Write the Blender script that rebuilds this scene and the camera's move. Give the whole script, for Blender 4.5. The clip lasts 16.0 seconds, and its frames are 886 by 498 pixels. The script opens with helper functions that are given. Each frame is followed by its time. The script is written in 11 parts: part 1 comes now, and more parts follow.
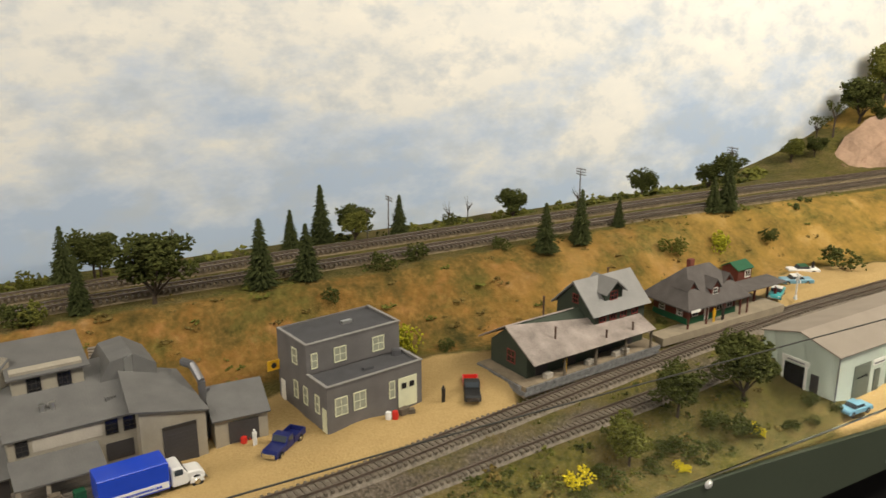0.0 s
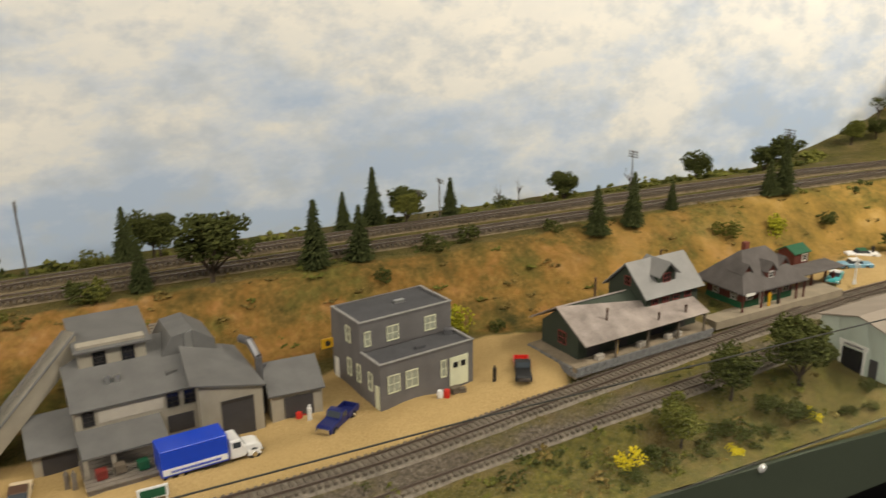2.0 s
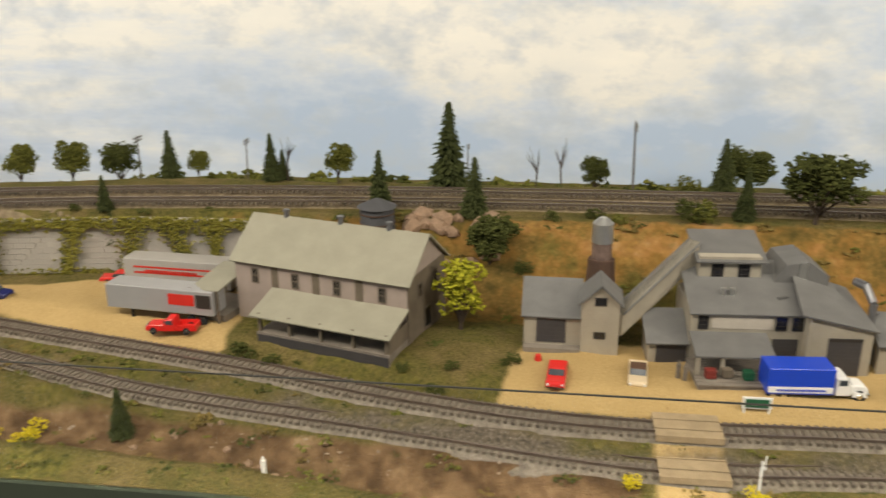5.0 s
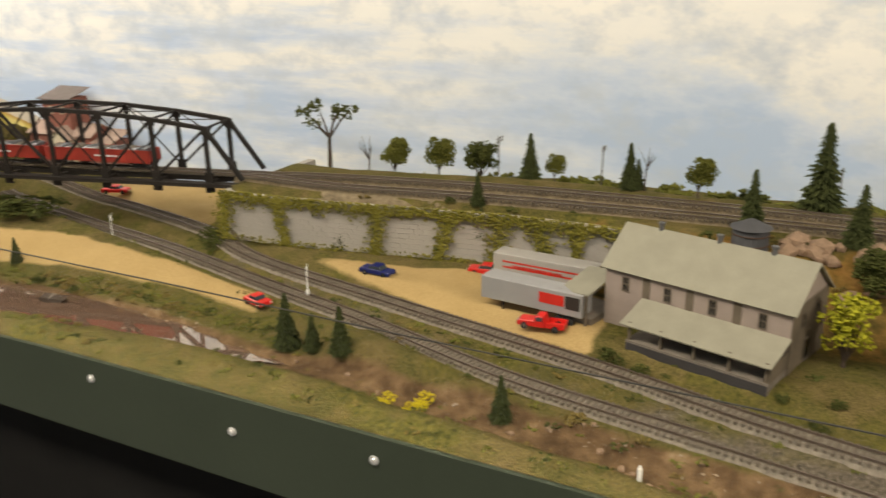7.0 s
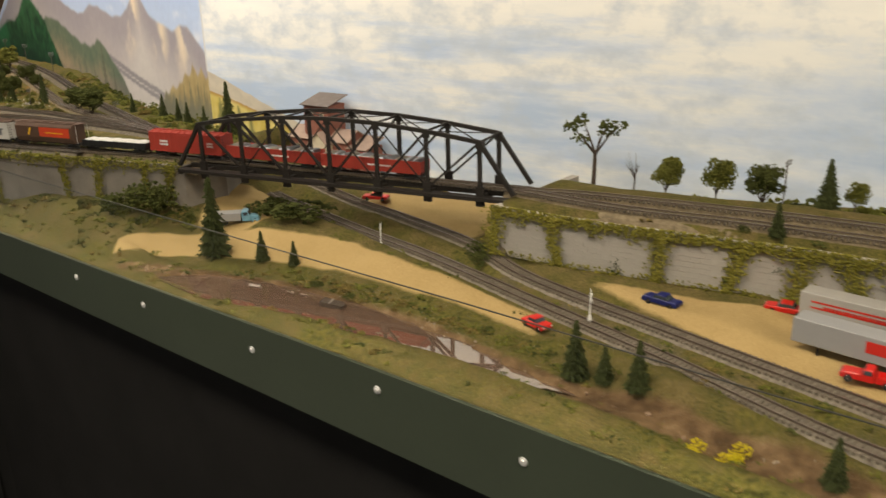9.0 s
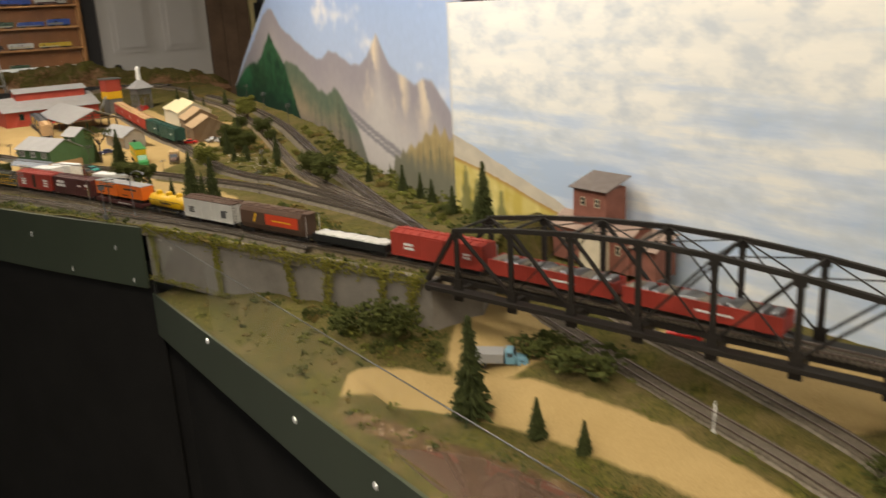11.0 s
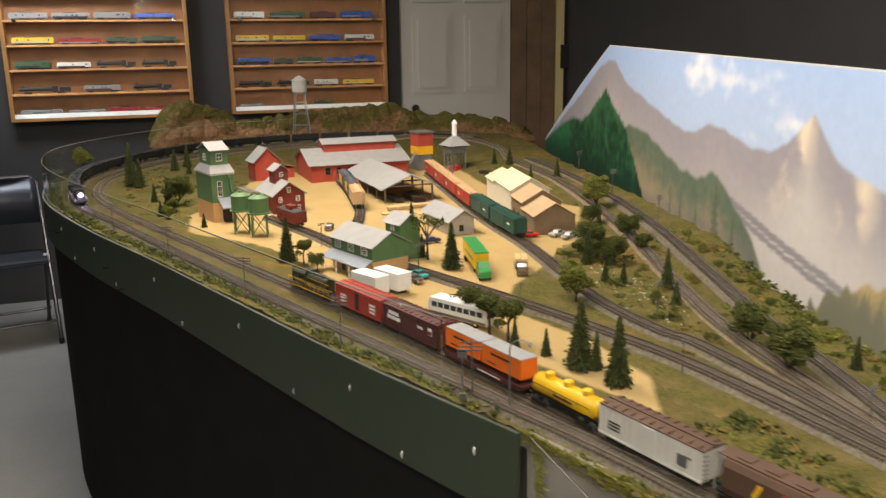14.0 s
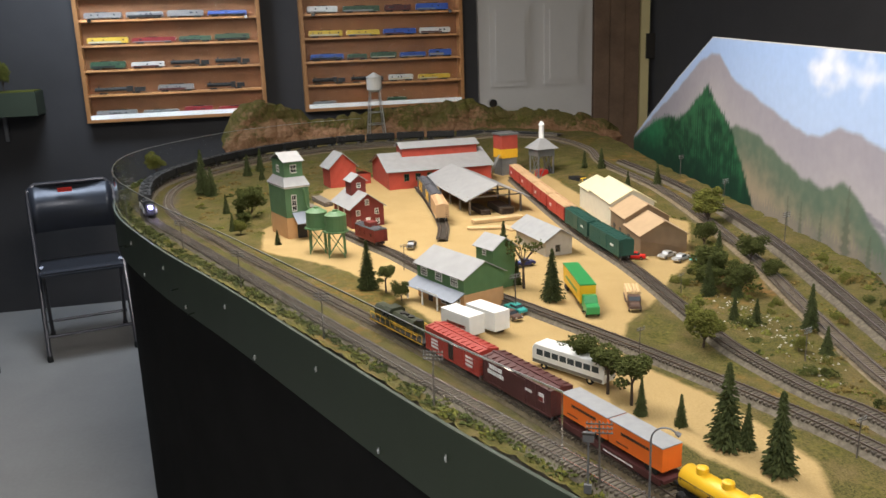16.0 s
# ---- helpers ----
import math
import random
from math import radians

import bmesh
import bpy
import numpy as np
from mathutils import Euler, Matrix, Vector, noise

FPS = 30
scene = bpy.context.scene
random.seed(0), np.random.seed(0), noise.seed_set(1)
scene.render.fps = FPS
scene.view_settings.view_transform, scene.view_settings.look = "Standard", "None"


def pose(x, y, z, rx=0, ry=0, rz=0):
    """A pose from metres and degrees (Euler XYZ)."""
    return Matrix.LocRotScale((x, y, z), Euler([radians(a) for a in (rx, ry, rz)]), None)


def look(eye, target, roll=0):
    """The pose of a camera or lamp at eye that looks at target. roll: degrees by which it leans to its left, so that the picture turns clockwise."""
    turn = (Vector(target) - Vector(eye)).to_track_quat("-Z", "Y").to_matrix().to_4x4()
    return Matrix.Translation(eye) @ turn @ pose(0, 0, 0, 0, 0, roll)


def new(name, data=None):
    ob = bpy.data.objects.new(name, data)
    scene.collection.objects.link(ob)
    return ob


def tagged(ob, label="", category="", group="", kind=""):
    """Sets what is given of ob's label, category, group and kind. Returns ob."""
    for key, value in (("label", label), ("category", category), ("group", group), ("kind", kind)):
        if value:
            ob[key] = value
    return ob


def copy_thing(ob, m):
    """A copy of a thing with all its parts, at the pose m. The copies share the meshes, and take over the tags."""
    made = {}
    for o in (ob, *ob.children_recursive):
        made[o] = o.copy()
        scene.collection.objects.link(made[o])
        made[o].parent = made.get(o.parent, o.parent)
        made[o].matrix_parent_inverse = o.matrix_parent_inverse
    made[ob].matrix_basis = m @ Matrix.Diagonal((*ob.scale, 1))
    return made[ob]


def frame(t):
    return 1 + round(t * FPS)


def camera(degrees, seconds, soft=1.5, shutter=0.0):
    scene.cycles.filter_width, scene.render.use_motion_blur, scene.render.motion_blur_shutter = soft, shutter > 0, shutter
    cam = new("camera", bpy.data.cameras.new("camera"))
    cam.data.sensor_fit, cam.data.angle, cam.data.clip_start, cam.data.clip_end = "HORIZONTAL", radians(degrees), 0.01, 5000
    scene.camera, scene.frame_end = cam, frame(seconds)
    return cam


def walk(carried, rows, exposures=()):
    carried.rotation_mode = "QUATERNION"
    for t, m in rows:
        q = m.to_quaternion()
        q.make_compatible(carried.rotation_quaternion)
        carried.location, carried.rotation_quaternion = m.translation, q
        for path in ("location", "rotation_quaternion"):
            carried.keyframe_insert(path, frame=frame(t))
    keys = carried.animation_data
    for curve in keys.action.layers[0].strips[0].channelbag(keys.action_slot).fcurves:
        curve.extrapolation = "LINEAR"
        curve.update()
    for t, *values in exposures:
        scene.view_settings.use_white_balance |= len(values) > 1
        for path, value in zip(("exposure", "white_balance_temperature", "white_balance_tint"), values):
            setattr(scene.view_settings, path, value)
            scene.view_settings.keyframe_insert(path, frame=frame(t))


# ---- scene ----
cam = camera(56.0, 16.0, shutter=0.5)
PATH = [
    (0, (0.689, 0.291, 1.847), (1.653, 1.954, 1.296), -0.1),
    (0.5, (0.693, 0.284, 1.848), (1.7, 1.924, 1.304), -0.2),
    (1, (0.699, 0.281, 1.849), (1.705, 1.919, 1.298), -0.9),
    (1.5, (0.693, 0.285, 1.845), (1.661, 1.941, 1.279), -0.9),
    (2, (0.682, 0.287, 1.843), (1.54, 1.997, 1.26), -0.8),
    (2.5, (0.664, 0.29, 1.832), (1.377, 2.052, 1.21), -0.1),
    (3, (0.635, 0.285, 1.829), (1.162, 2.11, 1.203), 0.2),
    (3.5, (0.613, 0.278, 1.827), (0.974, 2.138, 1.187), 0.5),
    (4, (0.585, 0.267, 1.822), (0.74, 2.154, 1.18), 0.8),
    (4.5, (0.558, 0.258, 1.821), (0.515, 2.152, 1.18), 0.3),
    (5, (0.544, 0.261, 1.821), (0.292, 2.131, 1.16), -0.5),
    (5.2, (0.537, 0.259, 1.82), (0.223, 2.121, 1.163), -0.7),
    (7.3, (0.431, 0.206, 1.839), (-0.521, 1.846, 1.203), -1.3),
    (7.5, (0.428, 0.2, 1.833), (-0.579, 1.813, 1.214), -1.7),
    (8, (0.409, 0.183, 1.846), (-0.702, 1.722, 1.215), -1.8),
    (8.2, (0.398, 0.177, 1.844), (-0.75, 1.688, 1.21), -1.8),
    (10.3, (0.035, 0.285, 1.881), (-1.367, 1.572, 1.268), -2.8),
    (10.5, (-0.007, 0.323, 1.886), (-1.466, 1.552, 1.285), -3.3),
    (11, (-0.107, 0.4, 1.897), (-1.682, 1.497, 1.334), -3.0),
    (11.5, (-0.246, 0.423, 1.918), (-1.891, 1.416, 1.365), -2.7),
    (12, (-0.424, 0.383, 1.937), (-2.12, 1.314, 1.429), -2.3),
    (12.5, (-0.525, 0.363, 1.946), (-2.27, 1.19, 1.424), -2.7),
    (13, (-0.649, 0.415, 1.963), (-2.457, 1.098, 1.45), -3.1),
    (13.5, (-0.741, 0.461, 1.97), (-2.589, 1.06, 1.496), -1.8),
    (14, (-0.873, 0.446, 1.97), (-2.723, 1.043, 1.501), -0.9),
    (14.5, (-0.986, 0.393, 1.987), (-2.833, 1.001, 1.52), -1.3),
    (15, (-1.053, 0.395, 1.993), (-2.915, 0.918, 1.484), -2.4),
    (15.5, (-1.079, 0.435, 2.001), (-2.952, 0.918, 1.492), -2.1),
    (16, (-1.087, 0.457, 2.0), (-2.976, 0.892, 1.508), -2.0),
]
walk(cam, [(t, look(eye, target, roll)) for t, eye, target, roll in PATH],
     [(0, -0.04, 6500, 10), (1.0, -0.05, 6500, 10), (2, -0.10, 6520, 10), (2.5, 0.0, 6500, 10), (3.5, 0.15, 6500, 10), (5, 0.22, 6550, 10), (7.5, 0.05, 6850, 10), (8, -0.08, 6900, 10), (10.5, 0.0, 7000, 10), (11, -0.15, 6900, 10), (11.5, -0.2, 6900, 10), (12, -0.3, 7000, 10), (12.5, -0.38, 7050, 10),
      (13, 0.06, 7150, 10), (13.5, 0.16, 7000, 10), (14.5, 0.20, 6500, 10), (16, 0.20, 5980, 10)])

# ---- world and light ----
world = bpy.data.worlds.new("room_dark")
world.use_nodes = True
world.node_tree.nodes["Background"].inputs[0].default_value = (0.5, 0.47, 0.42, 1)
world.node_tree.nodes["Background"].inputs[1].default_value = 0.02
scene.world = world


def ceiling_lamp(x, y, z, w, d, power, colour, tx, ty, tz):
    light = bpy.data.lights.new("ceiling_lamp_light", "AREA")
    light.shape, light.size, light.size_y, light.energy, light.color = "RECTANGLE", w, d, power, colour
    ob = new("ceiling_lamp_light", light)
    ob.matrix_world = look((x, y, z), (tx, ty, tz))
    return ob


WARM, SOFT, COOL = (1.0, 0.91, 0.79), (1.0, 0.915, 0.77), (0.86, 0.93, 1.0)
ceiling_lamp(2.5, 0.25, 2.7, 1.1, 0.3, 40, SOFT, 2.5, 1.3, 1.55)
ceiling_lamp(1.1, 0.25, 2.7, 1.3, 0.3, 11.3, SOFT, 1.1, 1.3, 1.55)
ceiling_lamp(-0.4, 0.25, 2.7, 1.3, 0.3, 22, SOFT, -0.4, 1.3, 1.55)
ceiling_lamp(-1.6, 0.9, 2.6, 0.3, 0.16, 11, (1.0, 0.96, 0.90), -1.55, 1.55, 1.75)
ceiling_lamp(-3.1, 0.6, 2.85, 1.1, 0.9, 46, WARM, -3.2, 1.05, 1.5)
ceiling_lamp(-5.45, -0.35, 2.9, 0.6, 0.5, 21, COOL, -5.85, -0.15, 1.2)
ceiling_lamp(-0.8, -1.6, 2.95, 3.0, 0.6, 15, COOL, -0.8, -1.5, 0.5)

# ---- materials ----


def nodes_of(m):
    return m.node_tree.nodes, m.node_tree.links


def paint(name, colour, rough=0.7, metal=0.0, vary=0.12, scale=60.0, bump=0.15, fine=600.0, coord="Object", rand=0.0, spec=0.4):
    """A painted or moulded surface: two scales of colour drift, and fine relief."""
    m = bpy.data.materials.new(name)
    m.use_nodes = True
    n, l = nodes_of(m)
    b = n["Principled BSDF"]
    b.inputs["Roughness"].default_value, b.inputs["Metallic"].default_value = rough, metal
    b.inputs["Specular IOR Level"].default_value = spec
    tc = n.new("ShaderNodeTexCoord")
    a = n.new("ShaderNodeTexNoise")
    a.inputs["Scale"].default_value, a.inputs["Detail"].default_value = scale, 5
    f = n.new("ShaderNodeTexNoise")
    f.inputs["Scale"].default_value, f.inputs["Detail"].default_value = fine, 2
    l.new(tc.outputs[coord], a.inputs["Vector"])
    l.new(tc.outputs[coord], f.inputs["Vector"])
    mix = n.new("ShaderNodeMix")
    mix.data_type = "RGBA"
    dark = [c * (1 - 2 * vary) for c in colour]
    pale = [min(1, c * (1 + vary)) for c in colour]
    mix.inputs["A"].default_value, mix.inputs["B"].default_value = (*dark, 1), (*pale, 1)
    add = n.new("ShaderNodeMath")
    add.operation = "MULTIPLY_ADD"
    add.inputs[1].default_value = 0.35
    l.new(f.outputs["Fac"], add.inputs[0])
    sub = n.new("ShaderNodeMath")
    sub.operation = "SUBTRACT"
    sub.inputs[1].default_value = 0.17
    l.new(a.outputs["Fac"], sub.inputs[0])
    l.new(sub.outputs[0], add.inputs[2])
    fac = add.outputs[0]
    if rand:
        info = n.new("ShaderNodeObjectInfo")
        k = n.new("ShaderNodeMath")
        k.operation = "MULTIPLY_ADD"
        k.inputs[1].default_value = rand
        l.new(info.outputs["Random"], k.inputs[0])
        l.new(fac, k.inputs[2])
        fac = k.outputs[0]
    l.new(fac, mix.inputs["Factor"])
    l.new(mix.outputs["Result"], b.inputs["Base Color"])
    if bump:
        bp = n.new("ShaderNodeBump")
        bp.inputs["Strength"].default_value, bp.inputs["Distance"].default_value = bump, 0.001
        l.new(f.outputs["Fac"], bp.inputs["Height"])
        l.new(bp.outputs["Normal"], b.inputs["Normal"])
    return m


def foliage(name, dark, pale, scale=120.0):
    m = paint(name, pale, 0.95, 0, 0.1, scale, 0.0, 900.0, rand=0.25, spec=0.1)
    n, l = nodes_of(m)
    mix = [k for k in n if k.bl_idname == "ShaderNodeMix"][0]
    mix.inputs["A"].default_value, mix.inputs["B"].default_value = (*dark, 1), (*pale, 1)
    geo = n.new("ShaderNodeNewGeometry")
    k = n.new("ShaderNodeMath")
    k.operation = "MULTIPLY_ADD"
    k.inputs[1].default_value, = (0.6,)
    old = mix.inputs["Factor"].links[0].from_socket
    l.new(geo.outputs["Random Per Island"], k.inputs[0])
    half = n.new("ShaderNodeMath")
    half.operation = "MULTIPLY_ADD"
    half.inputs[1].default_value, half.inputs[2].default_value = 0.6, -0.1
    l.new(old, half.inputs[0])
    l.new(half.outputs[0], k.inputs[2])
    l.new(k.outputs[0], mix.inputs["Factor"])
    return m


def glowing(name, colour, strength):
    m = bpy.data.materials.new(name)
    m.use_nodes = True
    b = m.node_tree.nodes["Principled BSDF"]
    b.inputs["Base Color"].default_value = (*colour, 1)
    b.inputs["Emission Color"].default_value, b.inputs["Emission Strength"].default_value = (*colour, 1), strength
    return m


def acrylic(name):
    m = bpy.data.materials.new(name)
    m.use_nodes = True
    b = m.node_tree.nodes["Principled BSDF"]
    b.inputs["Base Color"].default_value = (0.97, 0.98, 0.98, 1)
    b.inputs["Roughness"].default_value, b.inputs["Transmission Weight"].default_value = 0.03, 1.0
    b.inputs["IOR"].default_value = 1.12
    return m


def siding(name, colour, pitch=0.004, rough=0.8, vary=0.15, depth=0.6, axis=2):
    """Painted boards: fine parallel grooves cut by a wave, and worn colour."""
    m = paint(name, colour, rough, 0, vary, 45.0, 0.1)
    n, l = nodes_of(m)
    b = n["Principled BSDF"]
    tc = [k for k in n if k.bl_idname == "ShaderNodeTexCoord"][0]
    w = n.new("ShaderNodeTexWave")
    w.wave_type, w.bands_direction = "BANDS", "XYZ"[axis]
    w.wave_profile = "SAW"
    w.inputs["Scale"].default_value = 0.314 / pitch
    l.new(tc.outputs["Object"], w.inputs["Vector"])
    bp = n.new("ShaderNodeBump")
    bp.inputs["Strength"].default_value, bp.inputs["Distance"].default_value = depth, 0.0006
    l.new(w.outputs["Fac"], bp.inputs["Height"])
    l.new(bp.outputs["Normal"], b.inputs["Normal"])
    return m


def ground_material(name, rock=None):
    """Scenery turf: grass, bare earth, sand and ballast laid by zone, each with its own grain."""
    m = bpy.data.materials.new(name)
    m.use_nodes = True
    n, l = nodes_of(m)
    b = n["Principled BSDF"]
    b.inputs["Roughness"].default_value, b.inputs["Specular IOR Level"].default_value = 0.95, 0.1
    tc = n.new("ShaderNodeTexCoord")

    def noise_at(scale, detail=6, rough=0.6):
        k = n.new("ShaderNodeTexNoise")
        k.inputs["Scale"].default_value, k.inputs["Detail"].default_value, k.inputs["Roughness"].default_value = scale, detail, rough
        l.new(tc.outputs["Object"], k.inputs["Vector"])
        return k.outputs["Fac"]

    def ramp(fac, stops):
        k = n.new("ShaderNodeValToRGB")
        while len(k.color_ramp.elements) < len(stops):
            k.color_ramp.elements.new(0.5)
        for e, (p, c) in zip(k.color_ramp.elements, stops):
            e.position, e.color = p, (*c, 1)
        l.new(fac, k.inputs["Fac"])
        return k.outputs["Color"]

    def blend(a, c, fac):
        k = n.new("ShaderNodeMix")
        k.data_type = "RGBA"
        l.new(a, k.inputs["A"])
        l.new(c, k.inputs["B"])
        l.new(fac, k.inputs["Factor"])
        return k.outputs["Result"]

    def zone(attr, fray=0.5):
        k = n.new("ShaderNodeAttribute")
        k.attribute_name = attr
        s = n.new("ShaderNodeMath")
        s.operation = "MULTIPLY_ADD"
        s.inputs[1].default_value, s.inputs[2].default_value = fray, -fray / 2
        l.new(noise_at(55, 5), s.inputs[0])
        a = n.new("ShaderNodeMath")
        a.operation = "ADD"
        l.new(k.outputs["Fac"], a.inputs[0])
        l.new(s.outputs[0], a.inputs[1])
        r = n.new("ShaderNodeMapRange")
        r.inputs["From Min"].default_value, r.inputs["From Max"].default_value = 0.38, 0.62
        l.new(a.outputs[0], r.inputs["Value"])
        return r.outputs["Result"]

    grain = noise_at(420, 3)
    grass = blend(ramp(noise_at(24, 8), [(0.3, (0.036, 0.040, 0.012)), (0.44, (0.075, 0.070, 0.020)), (0.55, (0.120, 0.092, 0.034)), (0.7, (0.20, 0.142, 0.068))]),
                  ramp(grain, [(0.34, (0.014, 0.017, 0.005)), (0.62, (0.18, 0.142, 0.048))]), noise_at(90, 8))
    moss = ramp(noise_at(150, 5), [(0.35, (0.03, 0.036, 0.008)), (0.65, (0.15, 0.130, 0.030))])
    grass = blend(grass, moss, ramp(noise_at(11, 7, 0.7), [(0.48, (0.0, 0.0, 0.0)), (0.60, (0.8, 0.8, 0.8))]))
    umber = ramp(noise_at(15, 9, 0.66), [(0.34, (0.036, 0.038, 0.012)), (0.44, (0.105, 0.072, 0.020)), (0.53, (0.205, 0.110, 0.028)), (0.60, (0.30, 0.150, 0.050)), (0.68, (0.40, 0.235, 0.11))])
    golden = ramp(noise_at(13, 9, 0.66), [(0.33, (0.085, 0.080, 0.022)), (0.44, (0.22, 0.150, 0.035)), (0.55, (0.35, 0.218, 0.052)), (0.68, (0.48, 0.315, 0.11))])
    place = n.new("ShaderNodeSeparateXYZ")
    l.new(tc.outputs["Object"], place.inputs[0])
    drift = n.new("ShaderNodeMath")
    drift.operation = "MULTIPLY_ADD"
    drift.inputs[1].default_value = 1.1
    l.new(noise_at(5, 5), drift.inputs[0])
    l.new(place.outputs["X"], drift.inputs[2])
    east = n.new("ShaderNodeMapRange")
    east.inputs["From Min"].default_value, east.inputs["From Max"].default_value = 1.75, 2.45
    l.new(drift.outputs[0], east.inputs["Value"])
    earth = blend(umber, golden, east.outputs["Result"])
    earth = blend(earth, ramp(noise_at(140, 5), [(0.3, (0.06, 0.05, 0.014)), (0.7, (0.34, 0.205, 0.060))]), ramp(noise_at(35, 4), [(0.35, (0.05, 0.05, 0.05)), (0.65, (0.55, 0.55, 0.55))]))
    growth = ramp(noise_at(9, 9, 0.74), [(0.50, (0.0, 0.0, 0.0)), (0.62, (0.85, 0.85, 0.85))])
    earth = blend(earth, ramp(noise_at(120, 4), [(0.3, (0.045, 0.05, 0.012)), (0.7, (0.15, 0.135, 0.035))]), growth)
    if rock:
        earth = blend(ramp(noise_at(16, 8), [(0.35, rock[0]), (0.65, rock[1])]), ramp(noise_at(120, 4), [(0.3, (0.07, 0.05, 0.02)), (0.7, (0.34, 0.2, 0.11))]), noise_at(40, 3))
    sand = blend(ramp(noise_at(14), [(0.3, (0.37, 0.255, 0.105)), (0.7, (0.46, 0.325, 0.145))]),
                 ramp(grain, [(0.3, (0.29, 0.195, 0.08)), (0.7, (0.48, 0.345, 0.155))]), noise_at(9, 2))
    gravel = ramp(noise_at(300, 3), [(0.3, (0.048, 0.040, 0.029)), (0.5, (0.105, 0.086, 0.064)), (0.72, (0.20, 0.165, 0.125))])
    mud = ramp(noise_at(34, 8), [(0.3, (0.045, 0.027, 0.014)), (0.48, (0.105, 0.064, 0.032)), (0.6, (0.17, 0.108, 0.056)), (0.75, (0.27, 0.19, 0.11))])
    col = blend(grass, earth, zone("earth", 0.9))
    col = blend(col, mud, zone("mud", 0.4))
    col = blend(col, sand, zone("sand", 0.3))
    col = blend(col, gravel, zone("gravel", 0.35))
    l.new(col, b.inputs["Base Color"])
    bp = n.new("ShaderNodeBump")
    bp.inputs["Strength"].default_value, bp.inputs["Distance"].default_value = 0.8, 0.002
    l.new(grain, bp.inputs["Height"])
    l.new(bp.outputs["Normal"], b.inputs["Normal"])
    return m


def sky_material(name):
    """Painted backdrop of broken cloud on pale blue, whiter in heaps, bluer low down."""
    m = bpy.data.materials.new(name)
    m.use_nodes = True
    n, l = nodes_of(m)
    b = n["Principled BSDF"]
    b.inputs["Roughness"].default_value, b.inputs["Specular IOR Level"].default_value = 0.6, 0.25
    tc = n.new("ShaderNodeTexCoord")

    def cloud(scale, sx, sz, detail, shift):
        mp = n.new("ShaderNodeMapping")
        mp.inputs["Scale"].default_value, mp.inputs["Location"].default_value = (sx, 1, sz), shift
        l.new(tc.outputs["Object"], mp.inputs["Vector"])
        k = n.new("ShaderNodeTexNoise")
        k.inputs["Scale"].default_value, k.inputs["Detail"].default_value, k.inputs["Roughness"].default_value = scale, detail, 0.62
        l.new(mp.outputs["Vector"], k.inputs["Vector"])
        return k.outputs["Fac"]

    sep = n.new("ShaderNodeSeparateXYZ")
    l.new(tc.outputs["Object"], sep.inputs[0])
    high = n.new("ShaderNodeMapRange")
    high.inputs["From Min"].default_value, high.inputs["From Max"].default_value = 1.52, 1.86
    high.inputs["To Min"].default_value, high.inputs["To Max"].default_value = -0.10, 0.13
    l.new(sep.outputs["Z"], high.inputs["Value"])
    add = n.new("ShaderNodeMath")
    # heaped cloud along the valley, drawn out in flat streaks towards the mountains
    west = n.new("ShaderNodeMapRange")
    west.inputs["From Min"].default_value, west.inputs["From Max"].default_value = 0.35, -0.55
    l.new(sep.outputs["X"], west.inputs["Value"])
    heap = n.new("ShaderNodeMix")
    l.new(cloud(3.4, 1.0, 2.1, 9, (3.1, 0, 0.4)), heap.inputs["A"])
    l.new(cloud(2.6, 0.75, 5.2, 7, (1.7, 0, 0.9)), heap.inputs["B"])
    l.new(west.outputs["Result"], heap.inputs["Factor"])
    l.new(heap.outputs["Result"], add.inputs[0])
    l.new(high.outputs["Result"], add.inputs[1])
    r = n.new("ShaderNodeValToRGB")
    stops = [(0.35, (0.42, 0.52, 0.68)), (0.43, (0.54, 0.61, 0.72)), (0.49, (0.64, 0.68, 0.73)), (0.55, (0.75, 0.75, 0.73)), (0.72, (0.83, 0.81, 0.76))]
    while len(r.color_ramp.elements) < len(stops):
        r.color_ramp.elements.new(0.5)
    for e, (p, c) in zip(r.color_ramp.elements, stops):
        e.position, e.color = p, (*c, 1)
    l.new(add.outputs[0], r.inputs["Fac"])
    grey = n.new("ShaderNodeMapRange")
    grey.inputs["From Min"].default_value, grey.inputs["From Max"].default_value = 0.47, 0.66
    grey.inputs["To Max"].default_value = 0.75
    l.new(cloud(11.0, 1.0, 1.7, 10, (0.3, 0, 2.4)), grey.inputs["Value"])
    mix = n.new("ShaderNodeMix")
    mix.data_type = "RGBA"
    l.new(r.outputs["Color"], mix.inputs["A"])
    mix.inputs["B"].default_value = (0.47, 0.53, 0.61, 1)
    l.new(grey.outputs["Result"], mix.inputs["Factor"])
    l.new(mix.outputs["Result"], b.inputs["Base Color"])
    return m


